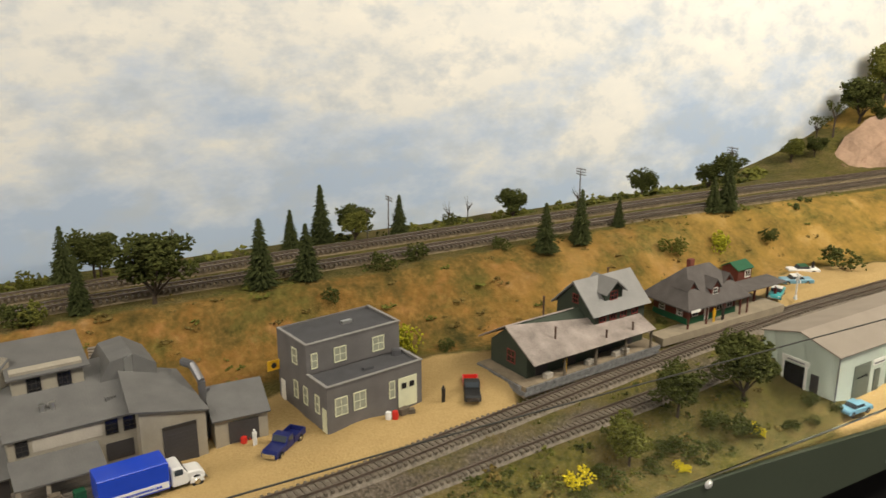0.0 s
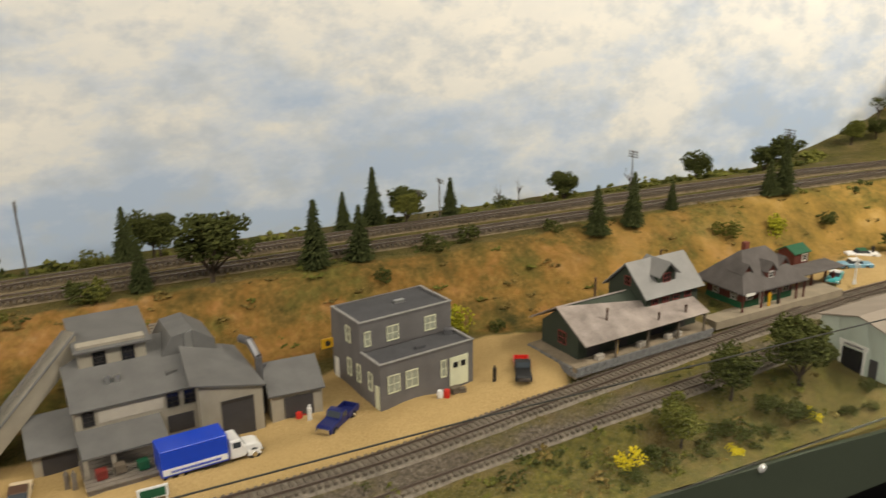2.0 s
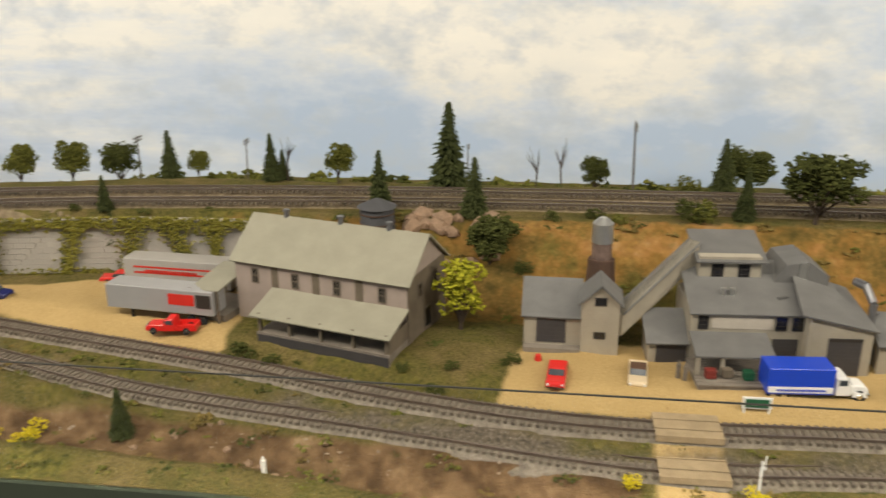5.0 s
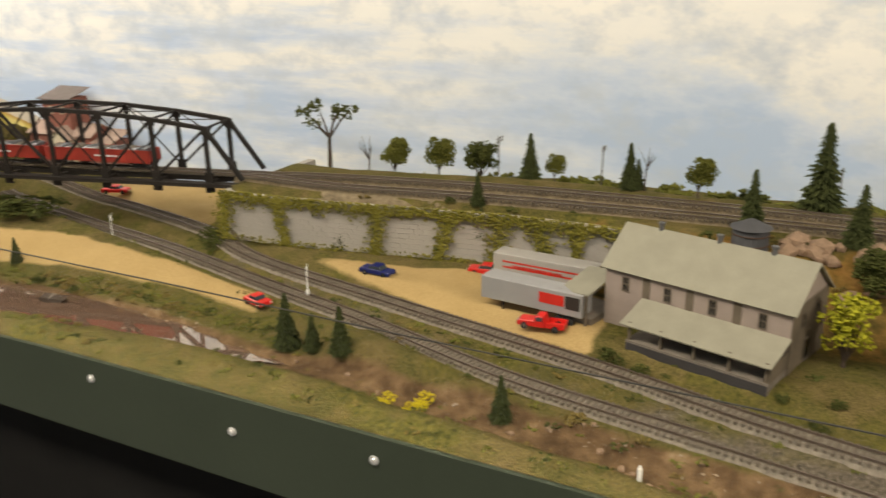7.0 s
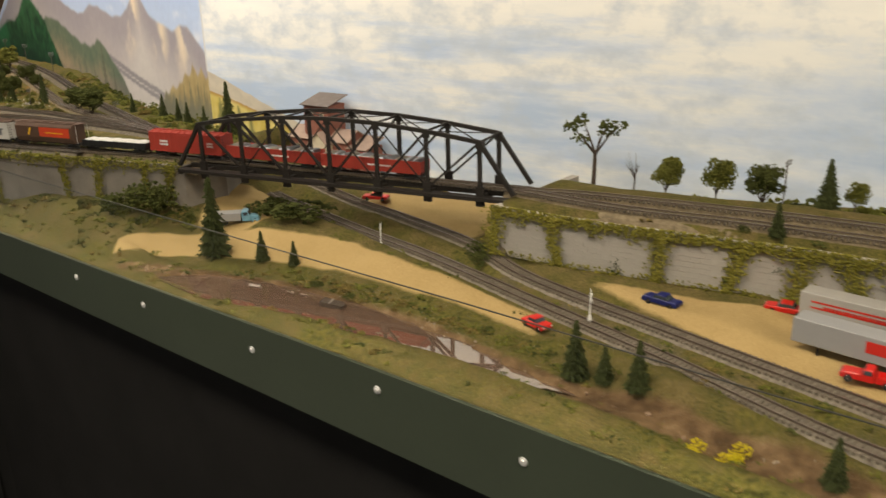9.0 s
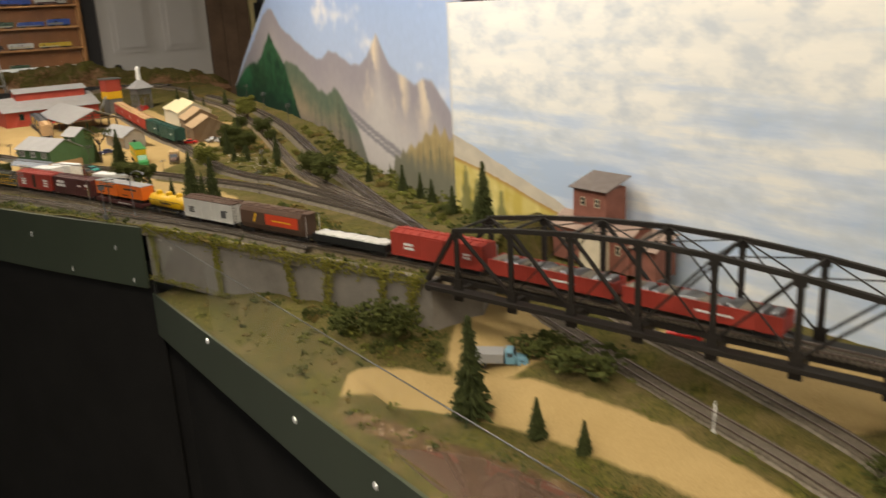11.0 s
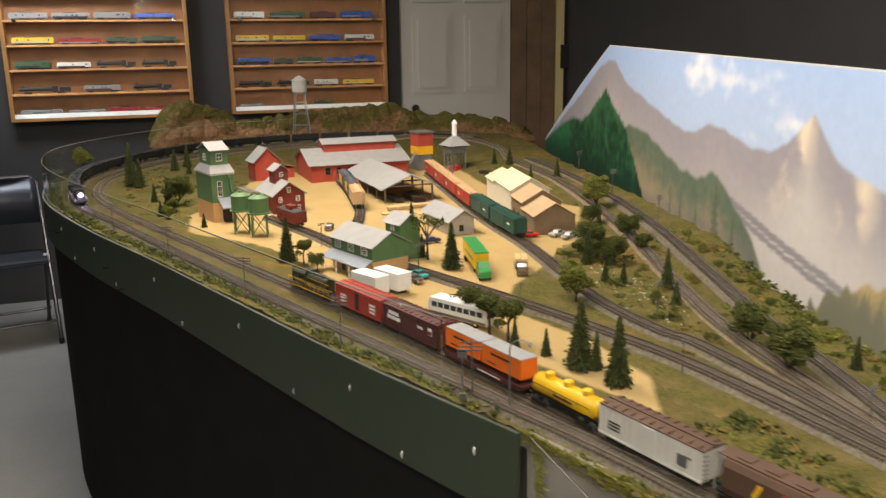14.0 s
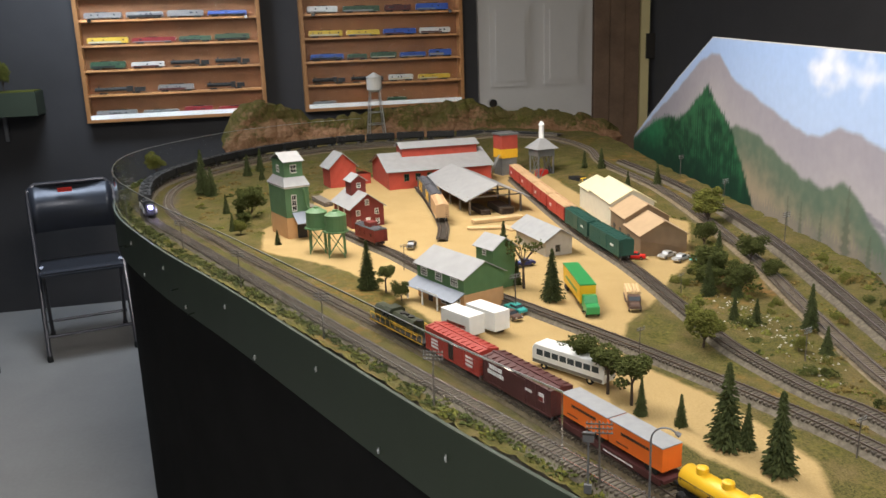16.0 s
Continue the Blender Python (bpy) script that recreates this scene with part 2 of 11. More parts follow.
M = dict(
    ground=ground_material("scenery_turf"), sky=sky_material("painted_cloud_sky"),
    fascia=paint("green_fascia_paint", (0.050, 0.064, 0.042), 0.5, 0, 0.1, 6, 0.05, 200, spec=0.35),
    black=paint("black_cloth", (0.020, 0.019, 0.018), 1.0, 0, 0.2, 8, 0.2, 500, spec=0.1),
    wallblack=paint("black_wall_paint", (0.052, 0.050, 0.052), 0.7, 0, 0.15, 4, 0.1, 120),
    concrete=paint("concrete_floor", (0.34, 0.33, 0.315), 0.55, 0, 0.12, 3, 0.1, 60),
    ceiling=paint("ceiling_paint", (0.35, 0.34, 0.32), 0.9, 0, 0.05, 3, 0.1, 80),
    ballast=paint("grey_ballast", (0.165, 0.140, 0.105), 0.95, 0, 0.42, 140, 1.0, 420, spec=0.1),
    tie=paint("tie_brown", (0.095, 0.076, 0.058), 0.85, 0, 0.3, 60, 0.2, 500),
    rail=paint("rusty_rail", (0.24, 0.19, 0.155), 0.3, 0.7, 0.2, 40, 0.05, 500),
    screw=paint("screw_steel", (0.85, 0.84, 0.82), 0.32, 0.55, 0.05, 60, 0.0, 600),
    acrylic=acrylic("clear_acrylic"),
)

# ---- mesh helpers ----


def lerp_line(x, pts):
    """y at x along a broken line of (x, y) sorted by x."""
    return float(np.interp(x, [p[0] for p in pts], [p[1] for p in pts]))


def box(bm, x0, x1, y0, y1, z0, z1, m=None):
    """An upright block, turned by m if given."""
    vs = [bm.verts.new((x, y, z)) for z in (z0, z1) for y in (y0, y1) for x in (x0, x1)]
    for f in ((0, 2, 3, 1), (4, 5, 7, 6), (0, 1, 5, 4), (1, 3, 7, 5), (3, 2, 6, 7), (2, 0, 4, 6)):
        bm.faces.new([vs[i] for i in f])
    if m is not None:
        bmesh.ops.transform(bm, matrix=m, verts=vs)
    return vs


def prism(bm, outline, y0, y1, m=None):
    """A solid from an outline in (x, z), drawn out from y0 to y1."""
    a = [bm.verts.new((x, y0, z)) for x, z in outline]
    b = [bm.verts.new((x, y1, z)) for x, z in outline]
    k = len(a)
    bm.faces.new(a)
    bm.faces.new(b[::-1])
    for i in range(k):
        bm.faces.new((a[i], b[i], b[(i + 1) % k], a[(i + 1) % k])[::-1])
    if m is not None:
        bmesh.ops.transform(bm, matrix=m, verts=a + b)
    return a + b


def tube(bm, p, q, r0, r1=None, sides=8, cap=True):
    """A round bar from p to q."""
    p, q = Vector(p), Vector(q)
    r1 = r0 if r1 is None else r1
    t = (q - p).to_track_quat("Z", "Y").to_matrix()
    rings = []
    for c, r in ((p, r0), (q, r1)):
        rings.append([bm.verts.new(c + t @ Vector((r * math.cos(2 * math.pi * i / sides), r * math.sin(2 * math.pi * i / sides), 0))) for i in range(sides)])
    for i in range(sides):
        j = (i + 1) % sides
        bm.faces.new((rings[0][i], rings[0][j], rings[1][j], rings[1][i]))
    if cap:
        bm.faces.new(rings[0][::-1])
        bm.faces.new(rings[1])
    return rings[0] + rings[1]


def mesh_of(bm, name, material, smooth=False):
    bmesh.ops.recalc_face_normals(bm, faces=bm.faces)
    me = bpy.data.meshes.new(name)
    bm.to_mesh(me)
    bm.free()
    for m in (material if isinstance(material, (list, tuple)) else [material]):
        me.materials.append(m)
    if smooth:
        for poly in me.polygons:
            poly.use_smooth = True
    return me


def part(name, bm, material, parent, label="", smooth=False):
    ob = new(name, mesh_of(bm, name, material, smooth))
    ob.parent = parent
    if label:
        ob["label"] = label
    return ob


def thing(name, label, category, group="", at=None):
    ob = new(name)
    ob.empty_display_size = 0.02
    tagged(ob, label, category, group)
    if at is not None:
        ob.matrix_world = at
    return ob


def block_part(name, parent, material, x0, x1, y0, y1, z0, z1, label=""):
    bm = bmesh.new()
    box(bm, x0, x1, y0, y1, z0, z1)
    return part(name, bm, material, parent, label)


def structure(name, bm, material, label, category, smooth=False):
    ob = new(name, mesh_of(bm, name, material, smooth))
    return tagged(ob, label, category, kind="structure")


def smooth_step(a, b, x):
    t = min(1.0, max(0.0, (x - a) / (b - a)))
    return t * t * (3 - 2 * t)


def inside(x, y, poly):
    """How far (x, y) lies inside a polygon: positive within."""
    hit, near = False, 9.0
    for (ax, ay), (bx, by) in zip(poly, poly[1:] + poly[:1]):
        if (ay > y) != (by > y) and x < (bx - ax) * (y - ay) / (by - ay) + ax:
            hit = not hit
        dx, dy = bx - ax, by - ay
        t = min(1, max(0, ((x - ax) * dx + (y - ay) * dy) / (dx * dx + dy * dy)))
        near = min(near, math.hypot(x - ax - t * dx, y - ay - t * dy))
    return near if hit else -near


def line_dist(x, y, pts):
    near = 9.0
    for (ax, ay), (bx, by) in zip(pts, pts[1:]):
        dx, dy = bx - ax, by - ay
        t = min(1, max(0, ((x - ax) * dx + (y - ay) * dy) / (dx * dx + dy * dy)))
        near = min(near, math.hypot(x - ax - t * dx, y - ay - t * dy))
    return near


# ---- the plan ----
FLOOR, DECK, VALLEY, FASCIA_LOW, FASCIA_HIGH = 0.5, 1.524, 1.435, 1.378, 1.51
SKY_Y = 1.56
FRONT_Y = 0.835
FASCIA_RUN = [(-1.76, 1.374), (-0.95, 1.383), (-0.4, 1.391), (0.25, 1.393), (1.1, 1.376), (1.4, 1.364), (1.65, 1.346), (3.1, 1.346)]
# main line: along the bench, over the bridge, then beside the high fascia
MAIN = [(3.1, 1.30), (2.3, 1.315), (1.9, 1.345), (1.3, 1.36), (0.84, 1.36), (0.36, 1.345), (0.0, 1.318), (-0.3, 1.265), (-0.443, 1.222), (-0.78, 1.147),
        (-1.08, 1.06 + 0.015), (-1.33, 1.0), (-1.806, 0.868), (-2.035, 0.80), (-2.316, 0.705), (-2.66, 0.575), (-3.155, 0.39), (-3.493, 0.272),
        (-3.79, 0.20), (-4.11, 0.205), (-4.40, 0.31), (-4.68, 0.52), (-4.88, 0.80), (-4.93, 1.15), (-4.83, 1.50), (-4.55, 1.75), (-4.15, 1.76), (-3.78, 1.66), (-3.25, 1.60), (-2.64, 1.475), (-2.28, 1.375), (-2.0, 1.29), (-1.8, 1.25), (-1.6, 1.225), (-1.45, 1.21), (-1.33, 1.184)]
PASSING = [(3.1, 1.245), (2.3, 1.26), (1.7, 1.285), (1.15, 1.295), (0.7, 1.30), (0.339, 1.29), (-0.026, 1.256), (-0.25, 1.22), (-0.443, 1.2215)]
OUTER = [(-1.33, 0.985), (-1.60, 0.905), (-1.811, 0.826), (-2.017, 0.749), (-2.272, 0.649), (-2.679, 0.498), (-3.269, 0.284), (-3.57, 0.175),
         (-3.889, 0.125), (-4.2, 0.14), (-4.519, 0.275), (-4.83, 0.52), (-5.03, 0.85), (-5.06, 1.2), (-4.93, 1.58), (-4.62, 1.84)]
VALLEY_FRONT = [(2.0, 1.0), (1.62, 0.982), (1.459, 0.95), (1.15, 0.927), (0.986, 0.911), (0.8, 0.893), (0.631, 0.886), (0.408, 0.920), (0.14, 0.962), (-0.07, 1.018), (-0.289, 1.066), (-0.52, 1.125), (-0.73, 1.165), (-0.998, 1.225), (-1.06, 1.245)]
VALLEY_BACK = [(2.4, 1.035), (1.773, 1.028), (1.637, 1.020), (1.51, 1.006), (1.396, 0.993), (1.295, 0.981), (1.205, 0.969), (1.121, 0.959), (1.044, 0.948), (0.975, 0.939), (0.9, 0.933), (0.808, 0.931), (0.594, 0.927), (0.403, 0.955), (0.212, 1.005), (-0.06, 1.06), (-0.327, 1.117), (-0.50, 1.195), (-0.70, 1.245), (-0.852, 1.275), (-1.06, 1.34)]
SPUR = [(-1.33, 1.184), (-1.5, 1.178), (-1.819, 1.139), (-2.009, 1.09), (-2.257, 1.007), (-2.528, 0.902), (-2.76, 0.81), (-2.93, 0.766), (-3.09, 0.715), (-3.2, 0.685)]
YARD = [(-1.33, 1.184), (-1.5, 1.203), (-1.886, 1.196), (-1.982, 1.174), (-2.165, 1.162), (-2.363, 1.186), (-2.632, 1.219), (-3.032, 1.245), (-3.83, 1.345)]
MILL_SIDING = [(-3.03, 0.903), (-3.2, 0.945), (-3.55, 0.985), (-3.78, 1.0)]
HIGH_PASS = [(-1.17, 1.135), (-1.32, 1.182), (-1.5, 1.232), (-1.7, 1.29), (-1.86, 1.335), (-2.0, 1.37), (-2.28, 1.45), (-2.64, 1.545), (-3.25, 1.67), (-3.78, 1.73)]
TABLE_FRONT = [(-1.74, 0.822), (-2.059, 0.682), (-2.416, 0.544), (-2.822, 0.389), (-3.2, 0.235), (-3.55, 0.112), (-3.75, 0.055), (-3.95, 0.02), (-4.2, 0.01), (-4.45, 0.06),
               (-4.75, 0.22), (-5.02, 0.45), (-5.2, 0.78), (-5.26, 1.1), (-5.2, 1.5), (-5.0, 1.82), (-4.7, 2.02)]
TABLE_BACK = [(-4.3, 1.98), (-3.8, 1.86), (-3.25, 1.76), (-2.64, 1.63), (-2.2, 1.56), (-1.74, 1.54)]
TABLE_END = [(-1.35, 1.55), (-1.2, 1.30), (-1.06, 1.13), (-1.065, 1.05)]
TABLE = TABLE_FRONT + TABLE_BACK + TABLE_END
SAND_RIGHT = [
    [(-0.07, 1.085), (-0.25, 1.14), (0.02, 1.19), (0.2, 1.17), (0.2, 1.03), (0.05, 1.055)],
    [(0.5, 0.955), (0.52, 1.06), (0.9, 1.1), (1.0, 1.13), (1.2, 1.11), (1.25, 1.1), (1.19, 0.985), (1.05, 0.966), (0.9, 0.951), (0.66, 0.945)],
    [(1.5, 1.02), (1.6, 1.06), (1.75, 1.12), (1.95, 1.12), (2.1, 1.02), (1.73, 1.015)],
    [(1.53, 0.83), (1.58, 0.845), (1.62, 0.866), (1.9, 0.866), (1.9, 0.83)],
    [(0.638, 0.83), (0.642, 0.97), (0.70, 0.97), (0.698, 0.83)],
    [(-1.03, 0.97), (-0.95, 1.01), (-0.86, 1.05), (-0.65, 1.078), (-0.396, 1.055), (-0.25, 1.035), (-0.24, 1.0), (-0.323, 1.009), (-0.428, 1.014), (-0.575, 1.013), (-0.75, 0.996), (-0.86, 0.965), (-0.944, 0.928), (-0.99, 0.896), (-1.04, 0.868), (-1.07, 0.90)],
    [(-1.13, 1.20), (-1.03, 1.245), (-0.94, 1.17), (-0.88, 1.11), (-0.885, 1.04), (-0.93, 1.0), (-1.0, 1.02), (-1.06, 1.08)],
    [(-0.86, 1.30), (-0.80, 1.37), (-0.6, 1.40), (-0.47, 1.36), (-0.45, 1.26), (-0.555, 1.205), (-0.68, 1.235), (-0.78, 1.27)],
]
CREEK = [(-0.98, 0.86), (-0.84, 0.885), (-0.70, 0.918), (-0.56, 0.93), (-0.45, 0.926), (-0.27, 0.92), (-0.1, 0.913), (0.08, 0.903), (0.25, 0.896), (0.4, 0.881), (0.55, 0.872), (0.62, 0.868)]
POND = [(-0.875, 0.858), (-0.805, 0.915), (-0.67, 0.952), (-0.535, 0.962), (-0.41, 0.962), (-0.305, 0.950), (-0.20, 0.928), (-0.12, 0.912), (-0.2, 0.899), (-0.31, 0.897), (-0.457, 0.884), (-0.60, 0.874), (-0.735, 0.853)]
SAND_LEFT = [
    [(-1.7, 1.0), (-1.83, 1.06), (-2.0, 1.055), (-2.2, 0.99), (-2.33, 1.06), (-2.45, 1.18), (-2.55, 1.26), (-2.65, 1.36), (-2.9, 1.5), (-3.3, 1.42), (-3.9, 1.46), (-4.05, 1.25),
     (-3.9, 1.1), (-4.15, 0.95), (-3.9, 0.70), (-3.5, 0.60), (-3.35, 0.48), (-3.1, 0.47), (-2.9, 0.62), (-2.65, 0.71), (-2.4, 0.76), (-2.15, 0.86), (-1.98, 0.92), (-1.8, 0.98)],
]
BENCH_EDGE = [(-0.43, 1.17), (-0.2, 1.215), (0.1, 1.243), (0.3, 1.24), (0.5, 1.25), (0.9, 1.262), (1.2, 1.255), (1.4, 1.262), (1.8, 1.275), (2.3, 1.22), (3.2, 1.2)]
HILL_FOOT = [(0.1, 1.19), (0.26, 1.2), (0.38, 1.13), (0.5, 1.12), (0.63, 1.14), (0.85, 1.16), (1.0, 1.16), (1.165, 1.13), (1.37, 1.115), (1.6, 1.12), (1.9, 1.14), (2.3, 1.0), (3.2, 0.95)]
FALL = [(-2.6, 1.62), (-2.25, 1.50), (-2.146, 1.462), (-1.932, 1.41), (-1.795, 1.385), (-1.658, 1.355), (-1.495, 1.32), (-1.302, 1.30), (-1.0, 1.28)]
WALL_TOP = [(-0.405, 1.178), (-0.25, 1.198), (-0.1, 1.222), (0.02, 1.25), (0.12, 1.272)]


def track_z(line, x):
    """Railhead bed height of the two valley tracks, which climb a little to the left."""
    return 1.410 + 0.008 * smooth_step(0.2, -0.4, x) if line is VALLEY_FRONT else 1.424 + 0.003 * smooth_step(0.2, -0.4, x)


def valley_z(x, y):
    """Height of the scenery right of the high table."""
    z = VALLEY
    if y < 0.96:
        low = lerp_line(x, FASCIA_RUN) + 0.001
        flat = smooth_step(1.47, 1.56, x)
        low += 0.030 * flat * smooth_step(0.832, 0.858, y)
        z = VALLEY - 0.006 + (low - VALLEY + 0.006) * (1 - smooth_step(0.836 + 0.094 * flat, 0.95 + 0.012 * flat, y))
    near = line_dist(x, y, CREEK)
    z -= 0.022 * (1 - smooth_step(0.012, 0.035, near)) * smooth_step(-1.15, -0.95, x) * smooth_step(0.63, 0.52, x) if y < 0.98 else 0
    if y < 1.0 and -1.0 < x < 0.0:
        z = max(z, lerp_line(x, FASCIA_RUN) + 0.001 + 0.006 * smooth_step(0.838, 0.852, y))
        z += (1.378 - z) * smooth_step(-0.008, 0.006, inside(x, y, POND))
    if 0.9 < y < 1.1 and -1.15 < x < 0.0:
        # the sand road slopes down to the pond
        road = 1.394 + 0.036 * smooth_step(0.955, 1.085, y)
        z += min(0.0, road - z) * smooth_step(-1.15, -0.95, x) * smooth_step(0.0, -0.2, x)
    for line in (VALLEY_FRONT, VALLEY_BACK):
        d = line_dist(x, y, line)
        reach = 0.045 - 0.015 * smooth_step(1.47, 1.56, x)
        if d < reach:
            z += (track_z(line, x) - 0.004 - z) * (1 - smooth_step(0.02, reach, d))
    rough = 0.006 * noise.noise((x * 9, y * 9, 1.0)) + 0.003 * noise.noise((x * 30, y * 30, 4.0))
    rough *= smooth_step(0.018, 0.055, min(line_dist(x, y, VALLEY_FRONT), line_dist(x, y, VALLEY_BACK)))
    if x > -0.43:
        edge, foot = lerp_line(x, BENCH_EDGE), lerp_line(x, HILL_FOOT)
        if x < 0.26:
            foot = edge - 0.012
        t = smooth_step(foot, edge, y)
        top = DECK - 0.010
        if x > 2.2:
            top += 0.24 * smooth_step(2.25, 3.0, x) * smooth_step(1.37, 1.47, y) + 0.015 * smooth_step(2.2, 2.4, x) * smooth_step(1.4, 1.5, y)
        bumpy = (0.012 * noise.noise((x * 14, y * 14, 7.0)) + 0.005 * noise.noise((x * 38, y * 30, 3.0)) + 0.0025 * noise.noise((x * 75, y * 75, 8.0))) * math.sin(math.pi * t)
        z = z + (top - z) * t + bumpy
        z -= (0.034 + 0.03 * smooth_step(0.05, -0.38, x)) * smooth_step(1.395 - 0.07 * smooth_step(0.05, -0.38, x), 1.52, y) * (1 - smooth_step(2.05, 2.3, x))
        if t > 0.97:
            rough *= 0.5
    else:
        # the ground behind the bridge rises to the hut and the far table
        t = smooth_step(0.05, 0.0, x - lerp_line(y, [(1.30, -1.20), (1.55, -1.35)])) * smooth_step(1.2, 1.3, y)
        z = z + (DECK - 0.02 - 0.13 * smooth_step(-1.27, -1.45, x) - z) * t - 0.055 * smooth_step(1.40, 1.53, y) * (1 - t)
    d = min(line_dist(x, y, MAIN), line_dist(x, y, PASSING)) if y > 1.1 and x > -0.43 else 9
    if d < 0.05:
        rough *= smooth_step(0.02, 0.05, d)
    return z + rough * smooth_step(0.835, 0.87, y)


def hill_rise(x, y):
    """How far the ground has climbed towards the far side of the table: 0 to 1."""
    return smooth_step(1.32, 1.62, y) * smooth_step(-1.6, -2.0, x)


def table_z(x, y):
    """Height of the scenery on the high table."""
    z = DECK - 0.012
    hill = hill_rise(x, y)
    z += 0.04 * hill
    if x > -2.6:
        # beyond the far tracks the ground falls away to the backdrop
        z -= (0.12 + 0.02 * hill) * smooth_step(0.01, 0.15, y - lerp_line(x, FALL)) * smooth_step(-2.6, -2.15, x)
    rough = 0.007 * noise.noise((x * 8, y * 8, 2.0)) + 0.003 * noise.noise((x * 28, y * 28, 5.0)) + 0.006 * hill * noise.noise((x * 17, y * 17, 3.0))
    flat = min(line_dist(x, y, k) for k in (MAIN, OUTER, SPUR, YARD, HIGH_PASS, MILL_SIDING))
    rough *= smooth_step(0.015, 0.06, flat)
    if inside(x, y, SAND_LEFT[0]) > 0:
        rough *= 0.3
    return z + rough


def nearest_on(x, y, poly):
    best = (9.0, x, y)
    for (ax, ay), (bx, by) in zip(poly, poly[1:] + poly[:1]):
        dx, dy = bx - ax, by - ay
        t = min(1, max(0, ((x - ax) * dx + (y - ay) * dy) / (dx * dx + dy * dy)))
        best = min(best, (math.hypot(x - ax - t * dx, y - ay - t * dy), ax + t * dx, ay + t * dy))
    return best[1:]


def scenery(name, x0, x1, y0, y1, step, height, keep, zones, label, edge=None):
    nx, ny = int(round((x1 - x0) / step)) + 1, int(round((y1 - y0) / step)) + 1
    verts, index, values = [], {}, {k: [] for k in ("sand", "earth", "gravel", "mud")}
    for i in range(nx):
        for j in range(ny):
            x, y = x0 + i * (x1 - x0) / (nx - 1), y0 + j * (y1 - y0) / (ny - 1)
            if keep(x, y):
                if edge and inside(x, y, edge) < 0:
                    x, y = nearest_on(x, y, edge)
                index[i, j] = len(verts)
                verts.append((x, y, height(x, y)))
                for k, v in zip(("sand", "earth", "gravel", "mud"), zones(x, y)):
                    values[k].append(v)
    faces = [(index[i, j], index[i + 1, j], index[i + 1, j + 1], index[i, j + 1]) for i, j in index
             if (i + 1, j) in index and (i, j + 1) in index and (i + 1, j + 1) in index]
    me = bpy.data.meshes.new(name)
    me.from_pydata(verts, [], faces)
    me.materials.append(M["ground"])
    for k, v in values.items():
        me.attributes.new(k, "FLOAT", "POINT").data.foreach_set("value", v)
    for poly in me.polygons:
        poly.use_smooth = True
    return tagged(new(name, me), label, "ground", kind="structure")


def soft(d, w=0.02):
    return 0.5 + max(-0.5, min(0.5, d / w / 2))


def valley_zones(x, y):
    sand = max(soft(inside(x, y, k), 0.015) for k in SAND_RIGHT)
    slope = 0.0
    if x > 0.12:
        edge, foot = lerp_line(x, BENCH_EDGE), lerp_line(x, HILL_FOOT)
        slope = soft(min(y - foot + 0.01, edge - y - 0.004), 0.02)
    track = min(line_dist(x, y, VALLEY_FRONT), line_dist(x, y, VALLEY_BACK))
    gravel = (0.6 + 0.25 * noise.noise((x * 18, y * 18, 2))) * soft(0.024 - track, 0.02)
    if x > -0.43:
        gravel = max(gravel, soft(0.025 - min(line_dist(x, y, MAIN), line_dist(x, y, PASSING)), 0.022) * (0.38 + 0.2 * noise.noise((x * 20, y * 20, 3))))
    mud = soft(0.020 + 0.007 * noise.noise((x * 12, y * 12, 5)) - line_dist(x, y, CREEK), 0.014) * smooth_step(0.66, 0.6, x) if y < 1 else 0
    if x > 2.4 and y > 1.36:
        slope = max(slope, 0.9 * smooth_step(2.42, 2.52, x))
    return sand, slope, gravel, max(mud, soft(inside(x, y, POND) + 0.006, 0.014))


def table_zones(x, y):
    sand = max(soft(inside(x, y, k), 0.02) for k in SAND_LEFT)
    near = min(line_dist(x, y, k) for k in (MAIN, OUTER, SPUR, YARD, HIGH_PASS))
    gravel = (0.62 + 0.35 * noise.noise((x * 15, y * 15, 6))) * soft(0.028 - near, 0.024)
    if inside(x, y, SAND_LEFT[0]) > 0.02:
        gravel *= 0.75
    earth = 0.26 + 0.38 * noise.noise((x * 4, y * 4, 9))
    return sand, earth, gravel, 0


scenery("ground_valley", -1.72, 3.1, FRONT_Y - 0.007, SKY_Y, 0.011, valley_z, lambda x, y: inside(x, y, [(-1.75, 0.85), (-1.08, 1.07), (-1.12, 1.2), (-1.75, 1.2)]) < 0.02, valley_zones,
        "valley scenery of sand, dry grass and a golden hillside")
scenery("ground_table", -5.28, -1.04, 0.0, 2.1, 0.016, table_z, lambda x, y: inside(x, y, TABLE) > -0.012,
        table_zones, "high table scenery of sand streets, turf and ballast", TABLE)


def wall_strip(name, pts, z0, z1, thick, material, label, category, tops=None):
    """An upright board that follows a broken line; thickness to the right of its run; tops gives its height at x."""
    bm = bmesh.new()
    rows = []
    for i, (x, y) in enumerate(pts):
        a, b = pts[max(i - 1, 0)], pts[min(i + 1, len(pts) - 1)]
        d = Vector((b[0] - a[0], b[1] - a[1])).normalized()
        nx, ny = d.y * thick, -d.x * thick
        if tops:
            z1 = lerp_line(x, tops)
        rows.append([bm.verts.new(v) for v in ((x, y, z0), (x, y, z1), (x + nx, y + ny, z1), (x + nx, y + ny, z0))])
    for a, b in zip(rows, rows[1:]):
        for i in range(4):
            j = (i + 1) % 4
            bm.faces.new((a[i], a[j], b[j], b[i]))
    bm.faces.new(rows[0])
    bm.faces.new(rows[-1][::-1])
    return structure(name, bm, material, label, category)


